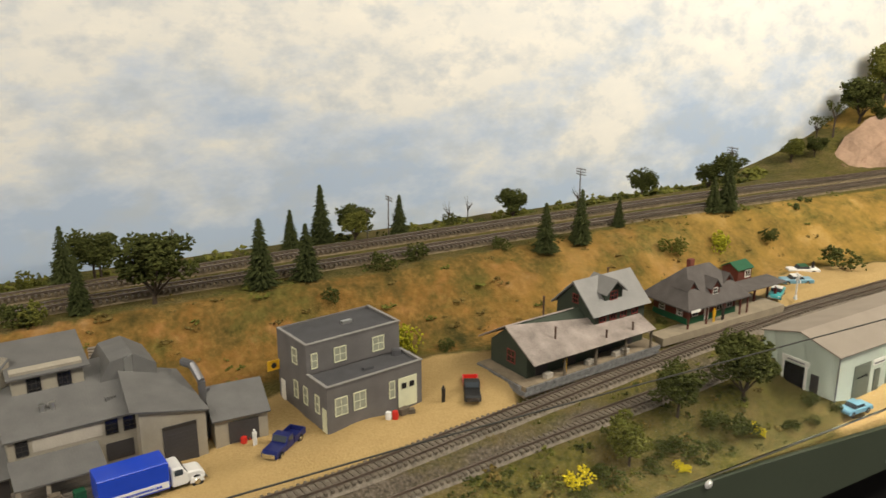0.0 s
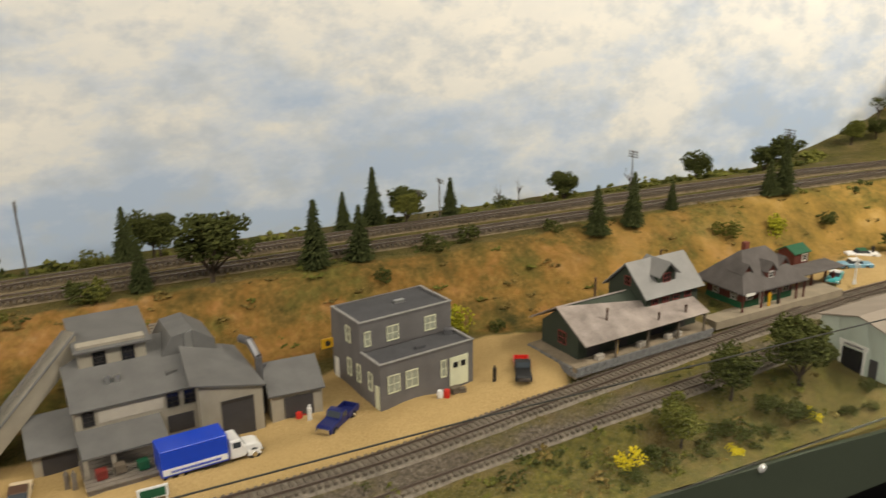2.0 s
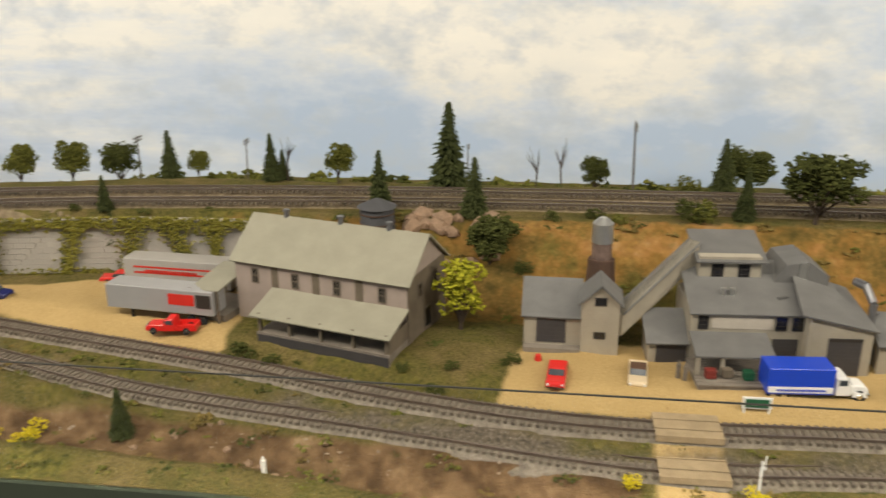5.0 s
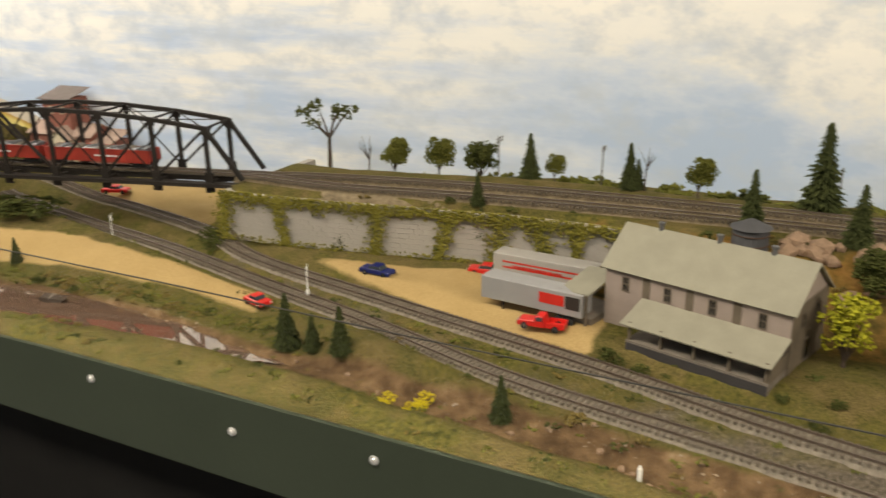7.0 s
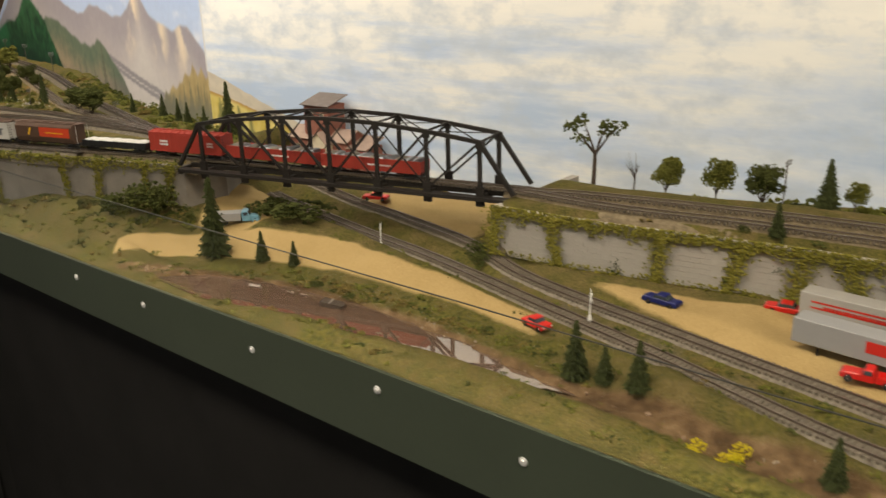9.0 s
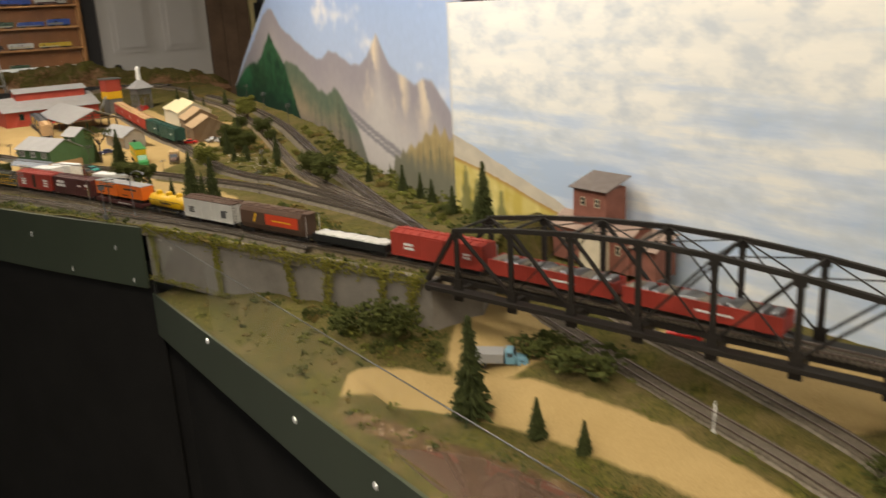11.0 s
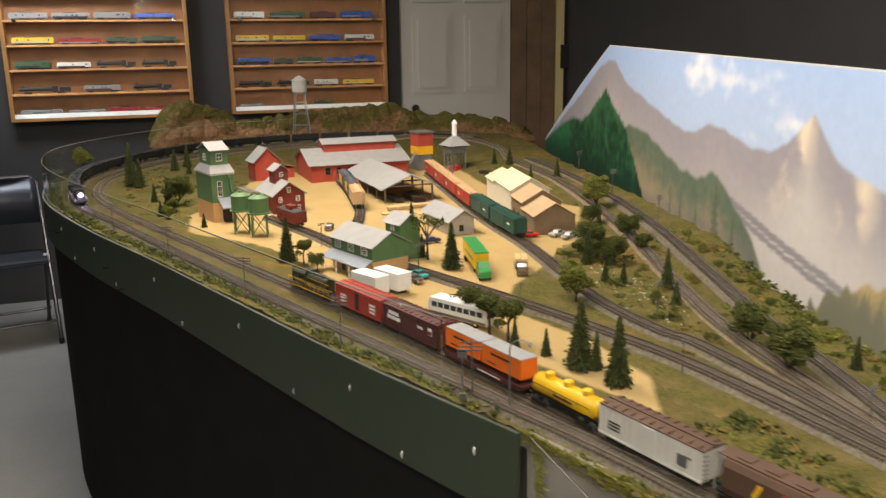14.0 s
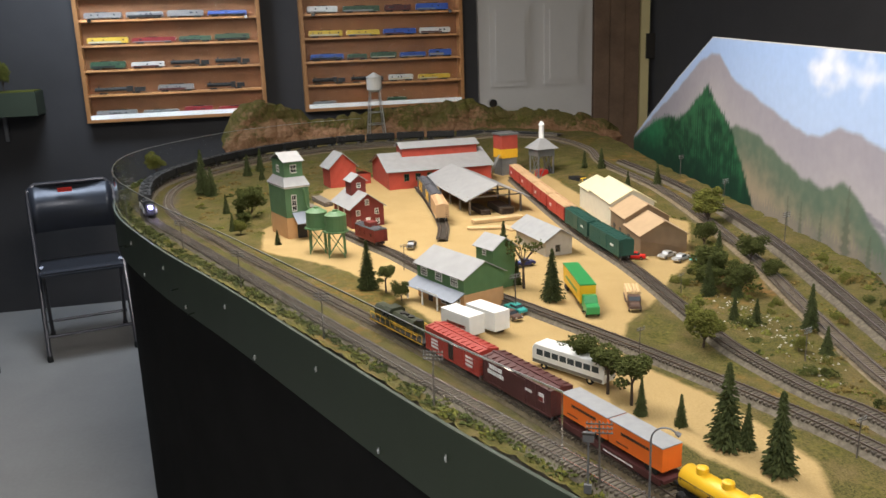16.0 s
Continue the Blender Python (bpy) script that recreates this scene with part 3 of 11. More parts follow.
def curve(pts, n=10):
    """A smooth line through points."""
    out = []
    for i in range(len(pts) - 1):
        p = [Vector(pts[min(max(k, 0), len(pts) - 1)]) for k in (i - 1, i, i + 1, i + 2)]
        for s in range(n):
            t = s / n
            out.append(tuple(0.5 * ((2 * p[1]) + (p[2] - p[0]) * t + (2 * p[0] - 5 * p[1] + 4 * p[2] - p[3]) * t * t + (3 * p[1] - p[0] - 3 * p[2] + p[3]) * t ** 3)))
    return out + [tuple(pts[-1])]


FASCIA_LINE = curve(TABLE_FRONT, 4)
wall_strip("fascia_low", [(x, FRONT_Y - 0.006) for x in (3.1, 1.65, 1.4, 1.1, 0.25, -0.4, -0.95, -1.735)], 1.285, FASCIA_LOW, -0.006, M["fascia"], "dark green painted fascia board of the lower layout", "fascia", FASCIA_RUN)
wall_strip("fascia_high", FASCIA_LINE, 1.385, FASCIA_HIGH, -0.006, M["fascia"], "dark green painted fascia board round the table", "fascia")
wall_strip("skirt_low", [(3.1, FRONT_Y + 0.02), (-1.705, FRONT_Y + 0.02), (-1.76, FRONT_Y + 0.002)], FLOOR, 1.30, 0.004, M["black"], "black cloth skirt below the layout", "curtain")
wall_strip("skirt_high", [(x, y + 0.012) for x, y in FASCIA_LINE], FLOOR, 1.39, 0.004, M["black"], "black cloth skirt below the table", "curtain")

# ---- room ----
bm = bmesh.new()
box(bm, -6.42, 4.2, -3.6, 3.24, FLOOR - 0.1, FLOOR)
structure("floor", bm, M["concrete"], "grey smooth concrete floor", "floor")
bm = bmesh.new()
box(bm, -6.42, 4.2, -3.6, 3.24, 3.0, 3.1)
structure("ceiling", bm, M["ceiling"], "plain dim ceiling", "ceiling")
for nm, b in (("wall_west", (-6.42, -6.3, -3.6, 3.24)), ("wall_east", (4.08, 4.2, -3.6, 3.24)), ("wall_south", (-6.3, 4.08, -3.6, -3.48)), ("wall_north", (-6.3, 4.08, 3.12, 3.24))):
    bm = bmesh.new()
    box(bm, *b, FLOOR, 3.0)
    structure(nm, bm, M["wallblack"], "black painted room wall", "wall")

# painted sky panel behind the valley
bm = bmesh.new()
box(bm, -1.705, 3.1, SKY_Y, SKY_Y + 0.012, 1.30, 1.90)
structure("backdrop_sky", bm, M["sky"], "painted backdrop of cloudy pale blue sky", "backdrop")

# ---- tracks ----
TRACK_Z = DECK


def resample(pts, step):
    """Points and headings at even steps along a smooth line."""
    line = curve(pts, 8)
    out, left = [], 0.0
    for a, b in zip(line, line[1:]):
        d = math.hypot(b[0] - a[0], b[1] - a[1])
        while left < d:
            t = left / d
            out.append((a[0] + (b[0] - a[0]) * t, a[1] + (b[1] - a[1]) * t, math.atan2(b[1] - a[1], b[0] - a[0])))
            left += step
        left -= d
    return out


def lay_track(pts, height, label, rail_tone="rail", bed=0.045, open_deck=None, stone="ballast", wood="tie"):
    """A track: ballast bed, two rails and its ties. height(x, y) gives the railhead."""
    root = thing("railway_track", label, "track", "tracks of the layout")
    row = resample(pts, 0.02)
    bm = bmesh.new()
    ring = []
    for x, y, a in row:
        z, nx, ny = height(x, y), -math.sin(a), math.cos(a)
        ring.append([bm.verts.new((x + nx * o, y + ny * o, z + dz)) for o, dz in ((-bed / 2 - 0.014, -0.030), (-bed / 2 - 0.005, -0.0135), (-bed / 2 + 0.006, -0.0034), (bed / 2 - 0.006, -0.0034), (bed / 2 + 0.005, -0.0135), (bed / 2 + 0.014, -0.030))])
    for a, b in zip(ring, ring[1:]):
        if open_deck and open_deck[0] < a[0].co.x < open_deck[1] and 1.0 < a[0].co.y < 1.27:
            continue
        for i in range(5):
            bm.faces.new((a[i], a[i + 1], b[i + 1], b[i]))
    part("ballast", bm, M[stone], root)
    for side in (-0.00825, 0.00825):
        bm = bmesh.new()
        ring = []
        for x, y, a in row:
            z, nx, ny = height(x, y), -math.sin(a), math.cos(a)
            ring.append([bm.verts.new((x + nx * (side + o), y + ny * (side + o), z + dz)) for o, dz in ((-0.0007, -0.0025), (-0.0007, 0), (0.0007, 0), (0.0007, -0.0025))])
        for a, b in zip(ring, ring[1:]):
            for i in range(3):
                bm.faces.new((a[i], a[i + 1], b[i + 1], b[i]))
        part("rail", bm, M[rail_tone], root)
    verts, faces = [], []
    for x, y, a in resample(pts, 0.0072):
        z, c, s = height(x, y) - 0.0022, math.cos(a), math.sin(a)
        w, h = 0.0014, 0.0150 + random.uniform(-0.0006, 0.0006)
        k = len(verts)
        for dz in (-0.003, 0):
            for u, v in ((-w, -h), (w, -h), (w, h), (-w, h)):
                verts.append((x + u * c - v * s, y + u * s + v * c, z + dz))
        faces += [(k + 4, k + 5, k + 6, k + 7), (k, k + 1, k + 5, k + 4), (k + 1, k + 2, k + 6, k + 5), (k + 2, k + 3, k + 7, k + 6), (k + 3, k, k + 4, k + 7)]
    me = bpy.data.meshes.new("tie_rest")
    me.from_pydata(verts, [], faces)
    me.materials.append(M[wood])
    ties = new("tie_rest", me)
    ties.parent = root
    tagged(ties, kind="stuff")
    return root


def deck_z(x, y):
    return DECK + (0.04 * hill_rise(x, y) if y > 1.2 else 0.0)


M["tan_ballast"] = paint("tan_ballast", (0.235, 0.185, 0.118), 0.95, 0, 0.4, 120, 1.0, 420, spec=0.1)
M["pale_ballast"] = paint("pale_grey_ballast", (0.235, 0.20, 0.158), 0.95, 0, 0.4, 140, 1.0, 420, spec=0.1)
M["worn_tie"] = paint("worn_brown_tie", (0.155, 0.125, 0.092), 0.88, 0, 0.3, 60, 0.2, 500)
M["shiny_rail"] = paint("polished_rail", (0.55, 0.50, 0.45), 0.25, 0.8, 0.15, 30, 0.0, 400)
lay_track(MAIN, deck_z, "main line on tan ballast along the bench and table", bed=0.024, stone="tan_ballast", wood="worn_tie", open_deck=(-1.04, -0.44))
lay_track(PASSING, deck_z, "passing track on tan ballast beside the main line", bed=0.024, stone="tan_ballast", wood="worn_tie")
lay_track(OUTER, deck_z, "outer loop track with polished rails near the fascia", "shiny_rail", bed=0.034)
lay_track(VALLEY_FRONT, lambda x, y: track_z(VALLEY_FRONT, x) + 0.004, "valley track on pale grey ballast", bed=0.036, stone="pale_ballast", wood="worn_tie")
lay_track(VALLEY_BACK, lambda x, y: track_z(VALLEY_BACK, x) + 0.004, "valley siding on pale grey ballast beside the buildings", bed=0.036, stone="pale_ballast", wood="worn_tie")
lay_track(SPUR, deck_z, "spur track through the sand street", bed=0.033)
lay_track(YARD, deck_z, "yard track beside the sand lot", bed=0.033)
lay_track(MILL_SIDING, deck_z, "short siding at the red mill", bed=0.02)
lay_track(HIGH_PASS, deck_z, "track on the far side of the table", bed=0.033)

# ---- plants ----
M["bark"] = paint("dark_bark", (0.07, 0.05, 0.035), 0.95, 0, 0.3, 200, 0.4, 900)
M["fir"] = foliage("fir_needles", (0.013, 0.019, 0.007), (0.068, 0.078, 0.027))
M["leaf"] = foliage("dark_leaf_foam", (0.016, 0.022, 0.006), (0.092, 0.100, 0.028))
M["leaf_olive"] = foliage("olive_leaf_foam", (0.038, 0.048, 0.010), (0.17, 0.165, 0.036))
M["leaf_yellow"] = foliage("yellow_green_foam", (0.12, 0.13, 0.012), (0.42, 0.40, 0.03))
M["flower"] = foliage("yellow_flower_foam", (0.30, 0.25, 0.01), (0.75, 0.60, 0.03))
M["scrub"] = foliage("dry_scrub", (0.06, 0.045, 0.015), (0.22, 0.16, 0.05))


def clump(verts, faces, c, r, rng):
    """One tuft of foam: a crumpled octahedron."""
    k = len(verts)
    for d in ((1, 0, 0), (0, 1, 0), (-1, 0, 0), (0, -1, 0), (0, 0, 1), (0, 0, -1)):
        s = r * rng.uniform(0.55, 1.35)
        verts.append((c[0] + d[0] * s + rng.uniform(-r, r) * 0.35, c[1] + d[1] * s + rng.uniform(-r, r) * 0.35, c[2] + d[2] * s * 0.8))
    for a, b in ((0, 1), (1, 2), (2, 3), (3, 0)):
        faces += [(k + a, k + b, k + 4), (k + b, k + a, k + 5)]


def crown_mesh(name, clumps, material):
    verts, faces = [], []
    rng = random.Random(len(clumps) * 7 + int(clumps[0][0][0] * 1e5) % 97)
    for c, r in clumps:
        clump(verts, faces, c, r, rng)
    me = bpy.data.meshes.new(name)
    me.from_pydata(verts, [], faces)
    me.materials.append(material)
    return me


def needle_mesh(name, sprigs, material, seed):
    """A crown of many small pointed sprigs, each leaning out and down."""
    rng = random.Random(seed)
    verts, faces = [], []
    for c, r in sprigs:
        k = len(verts)
        out = Vector((c[0], c[1], 0))
        out = out.normalized() if out.length > 1e-6 else Vector((1, 0, 0))
        side = Vector((-out.y, out.x, 0))
        c = Vector(c)
        for p in (c + out * r * 1.5 - Vector((0, 0, r * 0.7)), c + side * r * rng.uniform(0.5, 1.0) - out * r * 0.5, c - side * r * rng.uniform(0.5, 1.0) - out * r * 0.5, c + Vector((0, 0, r * rng.uniform(0.5, 1.1)))):
            verts.append(tuple(p))
        faces += [(k, k + 1, k + 3), (k, k + 3, k + 2), (k + 1, k + 2, k + 3), (k, k + 2, k + 1)]
    me = bpy.data.meshes.new(name)
    me.from_pydata(verts, [], faces)
    me.materials.append(material)
    return me


def make_fir(seed, label, thin=1.0):
    """A one metre tall template fir, whorl over whorl of ragged boughs."""
    rng = random.Random(seed)
    root = thing("fir_tree", label, "tree", "fir trees")
    bm = bmesh.new()
    tube(bm, (0, 0, -0.05), (0.01, 0, 0.97), 0.022, 0.004, 6)
    part("trunk", bm, M["bark"], root)
    sprigs = []
    levels = 42
    for i in range(levels):
        t = i / (levels - 1)
        z, reach = 0.08 + 0.89 * t, (0.185 * (1 - t) ** 0.82 + 0.016) * thin * rng.uniform(0.80, 1.12)
        n = max(5, int(17 * (1 - t)))
        off = rng.uniform(0, 6)
        for k in range(n):
            a = off + 2 * math.pi * k / n + rng.uniform(-0.3, 0.3)
            out = reach * rng.uniform(0.62, 1.14)
            for u in (0.22, 0.5, 0.74, 0.96):
                sprigs.append(((out * u * math.cos(a), out * u * math.sin(a), z - 0.03 * u * (1 - t) + rng.uniform(-0.016, 0.016)), (0.034 - 0.017 * t) * (1.2 - 0.4 * u) * rng.uniform(0.75, 1.2)))
    sprigs.append(((0.01, 0, 0.985), 0.012))
    new("crown", needle_mesh("crown", sprigs, M["fir"], seed)).parent = root
    return root


def make_leaf_tree(seed, label, material, spread=0.46, base=0.22, clumps=2200, sparse=False):
    """A one metre tall template tree: forked trunk, limbs, and a crown of loose foam heaps."""
    rng = random.Random(seed)
    root = thing("leafy_tree", label, "tree", "leafy trees")
    bm = bmesh.new()
    fork = base * 0.9
    tube(bm, (0, 0, -0.05), (0.015, 0.01, fork), 0.035, 0.024, 7)
    tips = []
    for k in range(6):
        a = 2 * math.pi * k / 6 + rng.uniform(-0.4, 0.4)
        out, up = spread * rng.uniform(0.45, 0.9), rng.uniform(0.42 if not sparse else 0.6, 0.86)
        mid = (0.5 * out * math.cos(a), 0.5 * out * math.sin(a), (fork + up) / 2 + 0.02)
        tip = (out * math.cos(a), out * math.sin(a), up)
        tube(bm, (0.015, 0.01, fork - 0.02), mid, 0.018, 0.011, 5)
        tube(bm, mid, tip, 0.011, 0.004, 5)
        tips.append(tip)
    part("trunk", bm, M["bark"], root)
    heaps = [(t, spread * rng.uniform(0.30, 0.44) * (0.7 if sparse else 1)) for t in tips]
    heaps += [((rng.uniform(-0.5, 0.5) * spread, rng.uniform(-0.5, 0.5) * spread, rng.uniform(base + 0.16, 0.86)), spread * rng.uniform(0.3, 0.48)) for _ in range(2 if sparse else 20)]
    tufts = []
    for i in range(clumps):
        c, r = heaps[i % len(heaps)]
        d = Vector((rng.gauss(0, 1), rng.gauss(0, 1), rng.gauss(0, 0.8))).normalized() * r * rng.uniform(0.55, 1.0)
        tufts.append(((c[0] + d.x, c[1] + d.y, min(1.0, c[2] + d.z * 0.75)), rng.uniform(0.014, 0.034) * (1.0 if sparse else 1.15)))
    new("crown", crown_mesh("crown", tufts, material)).parent = root
    return root


def make_bush(seed, label, material, clumps=260):
    rng = random.Random(seed)
    tufts = []
    heaps = [(rng.uniform(-0.6, 0.6), rng.uniform(-0.4, 0.4), rng.uniform(0.3, 0.65), rng.uniform(0.28, 0.42)) for _ in range(6)]
    for i in range(clumps):
        x, y, z, r = heaps[i % 6]
        d = Vector((rng.gauss(0, 1), rng.gauss(0, 1), rng.gauss(0, 1))).normalized() * r * rng.uniform(0.5, 1.0)
        tufts.append(((x + d.x, y + d.y, max(0.02, z + d.z)), rng.uniform(0.04, 0.09)))
    return tagged(new("bush", crown_mesh("bush", tufts, material)), label, "bush", "bushes")


def make_dead_tree(seed):
    rng = random.Random(seed)
    bm = bmesh.new()
    tube(bm, (0, 0, -0.05), (0.05, 0, 0.55), 0.025, 0.015, 6)
    for k in range(9):
        a, z = rng.uniform(0, 6.28), rng.uniform(0.35, 0.55)
        tip = (0.05 + 0.35 * math.cos(a) * rng.uniform(0.4, 1), 0.35 * math.sin(a) * rng.uniform(0.4, 1), rng.uniform(0.7, 1.0))
        tube(bm, (0.05 * z / 0.55, 0, z), tip, 0.012, 0.003, 4)
    return tagged(new("bare_tree", mesh_of(bm, "bare_tree", M["bark"])), "bare grey twiggy tree without leaves", "tree", "bare trees")


def stand(x, y, z, size, wide=None, turn=None):
    turn = random.uniform(0, 360) if turn is None else turn
    w = size if wide is None else wide
    return pose(x, y, z, 0, 0, turn) @ Matrix.Diagonal((w, w, size, 1))


FIRS = [make_fir(3, "dark green fir with ragged boughs", 0.92), make_fir(8, "slender dark green fir on the turf", 0.7), make_fir(15, "dark green fir with gaps between boughs", 0.8)]
LEAFY = [make_leaf_tree(2, "dark green leafy tree with a heaped crown", M["leaf"], 0.46, 0.16), make_leaf_tree(5, "dark green spreading leafy tree", M["leaf"], 0.52, 0.34),
         make_leaf_tree(9, "olive green leafy tree with a loose crown", M["leaf_olive"])]
TALL = make_leaf_tree(17, "slim dark green tree with a high crown", M["leaf"], 0.36, 0.48, 1100)
AIRY = make_leaf_tree(12, "tall open tree with few leaf heaps", M["leaf"], 0.45, 0.5, 190, True)
LIME = make_leaf_tree(21, "bright yellow-green leafy young tree", M["leaf_yellow"], 0.33, 0.12, 620)
BUSHES = [make_bush(1, "dark green foam bush", M["leaf"]), make_bush(4, "olive green scrub bush on turf", M["leaf_olive"]), make_bush(7, "dry brown scrub on turf", M["scrub"])]
GOLD = [make_bush(30, "small bush in yellow flower", M["flower"]), make_bush(31, "bright yellow-green foam bush", M["leaf_yellow"])]
BARE = make_dead_tree(6)
used_template = set()


def plant(template, x, y, z, size, wide=None):
    m = stand(x, y, z - 0.002, size, wide)
    if template.name not in used_template:
        used_template.add(template.name)
        template.matrix_world = m
        return template
    first = template.scale.copy()
    template.scale = (1, 1, 1)
    ob = copy_thing(template, m)
    template.scale = first
    return ob


def scatter(name, label, material, spots):
    """Low tufts too many to count, one mesh: spots of (x, y, z, height, width)."""
    rng = random.Random(len(spots))
    tufts = []
    for x, y, z, h, w in spots:
        for k in range(16):
            a, r = rng.uniform(0, 6.28), w * math.sqrt(rng.random())
            tufts.append(((x + r * math.cos(a), y + r * math.sin(a), z + h * rng.uniform(0.1, 0.9) * (1 - 0.5 * r / w)), w * rng.uniform(0.16, 0.32)))
    return tagged(new(name, crown_mesh(name, tufts, material)), label, "scrub", kind="stuff")


SCATTER = {0: [], 1: [], 2: []}


def tuft(kind, x, y, z, h, w):
    SCATTER[kind].append((x, y, z, h, w))


def ground_at(x, y):
    return table_z(x, y) if inside(x, y, TABLE) > 0 else valley_z(x, y)


BENCH_FIRS = [(0.78, 1.42, 0.075), (0.78, 1.275, 0.07), (0.99, 1.262, 0.093), (1.05, 1.262, 0.078), (1.15, 1.46, 0.083), (1.29, 1.47, 0.05), (1.41, 1.235, 0.078), (1.48, 1.24, 0.088), (1.58, 1.268, 0.05),
              (1.79, 1.265, 0.066), (1.82, 1.262, 0.098), (1.1, 1.46, 0.05), (0.14, 1.45, 0.04), (0.33, 1.255, 0.087), (0.40, 1.40, 0.125), (0.45, 1.255, 0.08), (0.14, 1.40, 0.075),
              (-0.03, 1.235, 0.05), (-0.23, 1.19, 0.057), (-0.02, 1.225, 0.05), (-0.02, 1.41, 0.075)]
for i, (x, y, h) in enumerate(BENCH_FIRS):
    h += max(0.0, DECK - 0.010 - ground_at(x, y)) if y > 1.39 else 0.0
    plant(FIRS[i % 3], x, y, ground_at(x, y), h * 0.98, h * 1.28)
BENCH_LEAFY = [(0.86, 1.268, 0.098, 0), (0.82, 1.46, 0.055, 1), (1.21, 1.47, 0.052, 0), (1.18, 1.40, 0.05, 2), (1.53, 1.49, 0.04, 0), (1.82, 1.47, 0.045, 1), (2.0, 1.47, 0.045, 0),
               (-0.27, 1.42, 0.055, 2), (-0.19, 1.43, 0.06, 2), (0.01, 1.44, 0.043, 2), (0.24, 1.40, 0.066, 2), (0.61, 1.48, 0.04, 0), (0.83, 1.47, 0.05, 1), (-0.13, 1.46, 0.055, 0),
               (2.02, 1.44, 0.06, 1), (2.28, 1.49, 0.06, 2), (2.33, 1.47, 0.05, 1), (2.505, 1.49, 0.115, 0), (2.53, 1.45, 0.05, 0), (2.70, 1.49, 0.11, 0), (2.80, 1.47, 0.12, 2)]
for x, y, h, k in BENCH_LEAFY:
    h += 0.8 * max(0.0, DECK - 0.010 - ground_at(x, y)) if y > 1.39 and x < 2.2 else 0.0
    plant(LEAFY[k], x, y, ground_at(x, y), h, h * (0.78 if x < 0.7 else 1.0))
plant(LEAFY[2], 2.60, 1.495, ground_at(2.60, 1.495), 0.15, 0.10)
for x, h in ((2.37, 0.085), (2.43, 0.10), (2.66, 0.14), (2.74, 0.15)):
    plant(AIRY, x, 1.50, ground_at(x, 1.50), h, h * 0.8)
plant(AIRY, -0.405, 1.42, ground_at(-0.405, 1.42), 0.145, 0.13)
for x, y, h in ((1.37, 1.45, 0.05), (1.42, 1.47, 0.056), (1.66, 1.47, 0.05), (1.81, 1.46, 0.056), (0.56, 1.50, 0.09), (-0.35, 1.46, 0.09), (0.52, 1.49, 0.08), (0.16, 1.41, 0.075)):
    plant(BARE, x, y, ground_at(x, y), h, h * 0.8)
BENCH_BUSHES = [(0.74, 1.45, 0.028), (0.72, 1.262, 0.034), (1.35, 1.255, 0.024), (1.21, 1.262, 0.03), (1.54, 1.47, 0.022), (0.96, 1.46, 0.016), (1.37, 1.44, 0.025), (1.16, 1.30 - 0.045, 0.03), (0.73, 1.258, 0.032),
                (0.60, 1.265, 0.02), (-0.07, 1.235, 0.014), (1.07, 1.22, 0.022), (1.63, 1.20, 0.034), (1.85, 1.20, 0.03), (0.51, 1.185, 0.022), (0.55, 1.25, 0.018), (0.63, 1.25, 0.016)]
for i, (x, y, h) in enumerate(BENCH_BUSHES):
    plant(BUSHES[0 if i % 4 else 1], x, y, ground_at(x, y) - 0.003, h, h * 0.85)
for i in range(150):
    x, y = random.uniform(-0.4, 2.2), random.choice((1.47, 1.49, 1.51, 1.50))
    tuft(random.choice((0, 1, 1)), x, y, ground_at(x, y) - 0.003, random.uniform(0.012, 0.034), random.uniform(0.012, 0.030))
for i in range(40):
    x = random.uniform(-0.35, 2.1)
    y = lerp_line(x, BENCH_EDGE) + random.uniform(-0.02, 0.015)
    tuft(random.choice((0, 1, 2)), x, y, ground_at(x, y) - 0.003, random.uniform(0.005, 0.012), random.uniform(0.008, 0.016))
FRONT_LEAFY = [(1.454, 0.896, 0.090, 0), (1.348, 0.899, 0.064, 1), (1.252, 0.872, 0.062, 2)]
for x, y, h, k in FRONT_LEAFY:
    plant(LEAFY[k], x, y, ground_at(x, y), h, h * 0.92)
for x, y, h in ((1.18, 0.868, 0.026), (1.31, 0.85, 0.016), (1.44, 0.862, 0.018), (0.06, 0.90, 0.02), (0.62, 0.865, 0.016), (0.72, 0.86, 0.018), (0.99, 0.872, 0.014), (0.05, 0.885, 0.014), (0.02, 0.89, 0.018)):
    plant(GOLD[0], x, y, ground_at(x, y) - 0.002, h, h * 0.75)
for x, y, h in ((1.14, 1.145, 0.044), (1.73, 1.19, 0.04)):
    plant(GOLD[1], x, y, ground_at(x, y) - 0.002, h, h * 0.7)
plant(LIME, 0.452, 1.085, ground_at(0.452, 1.085), 0.088, 0.09)
plant(LEAFY[0], 0.475, 1.19, ground_at(0.475, 1.19) - 0.01, 0.075, 0.07)
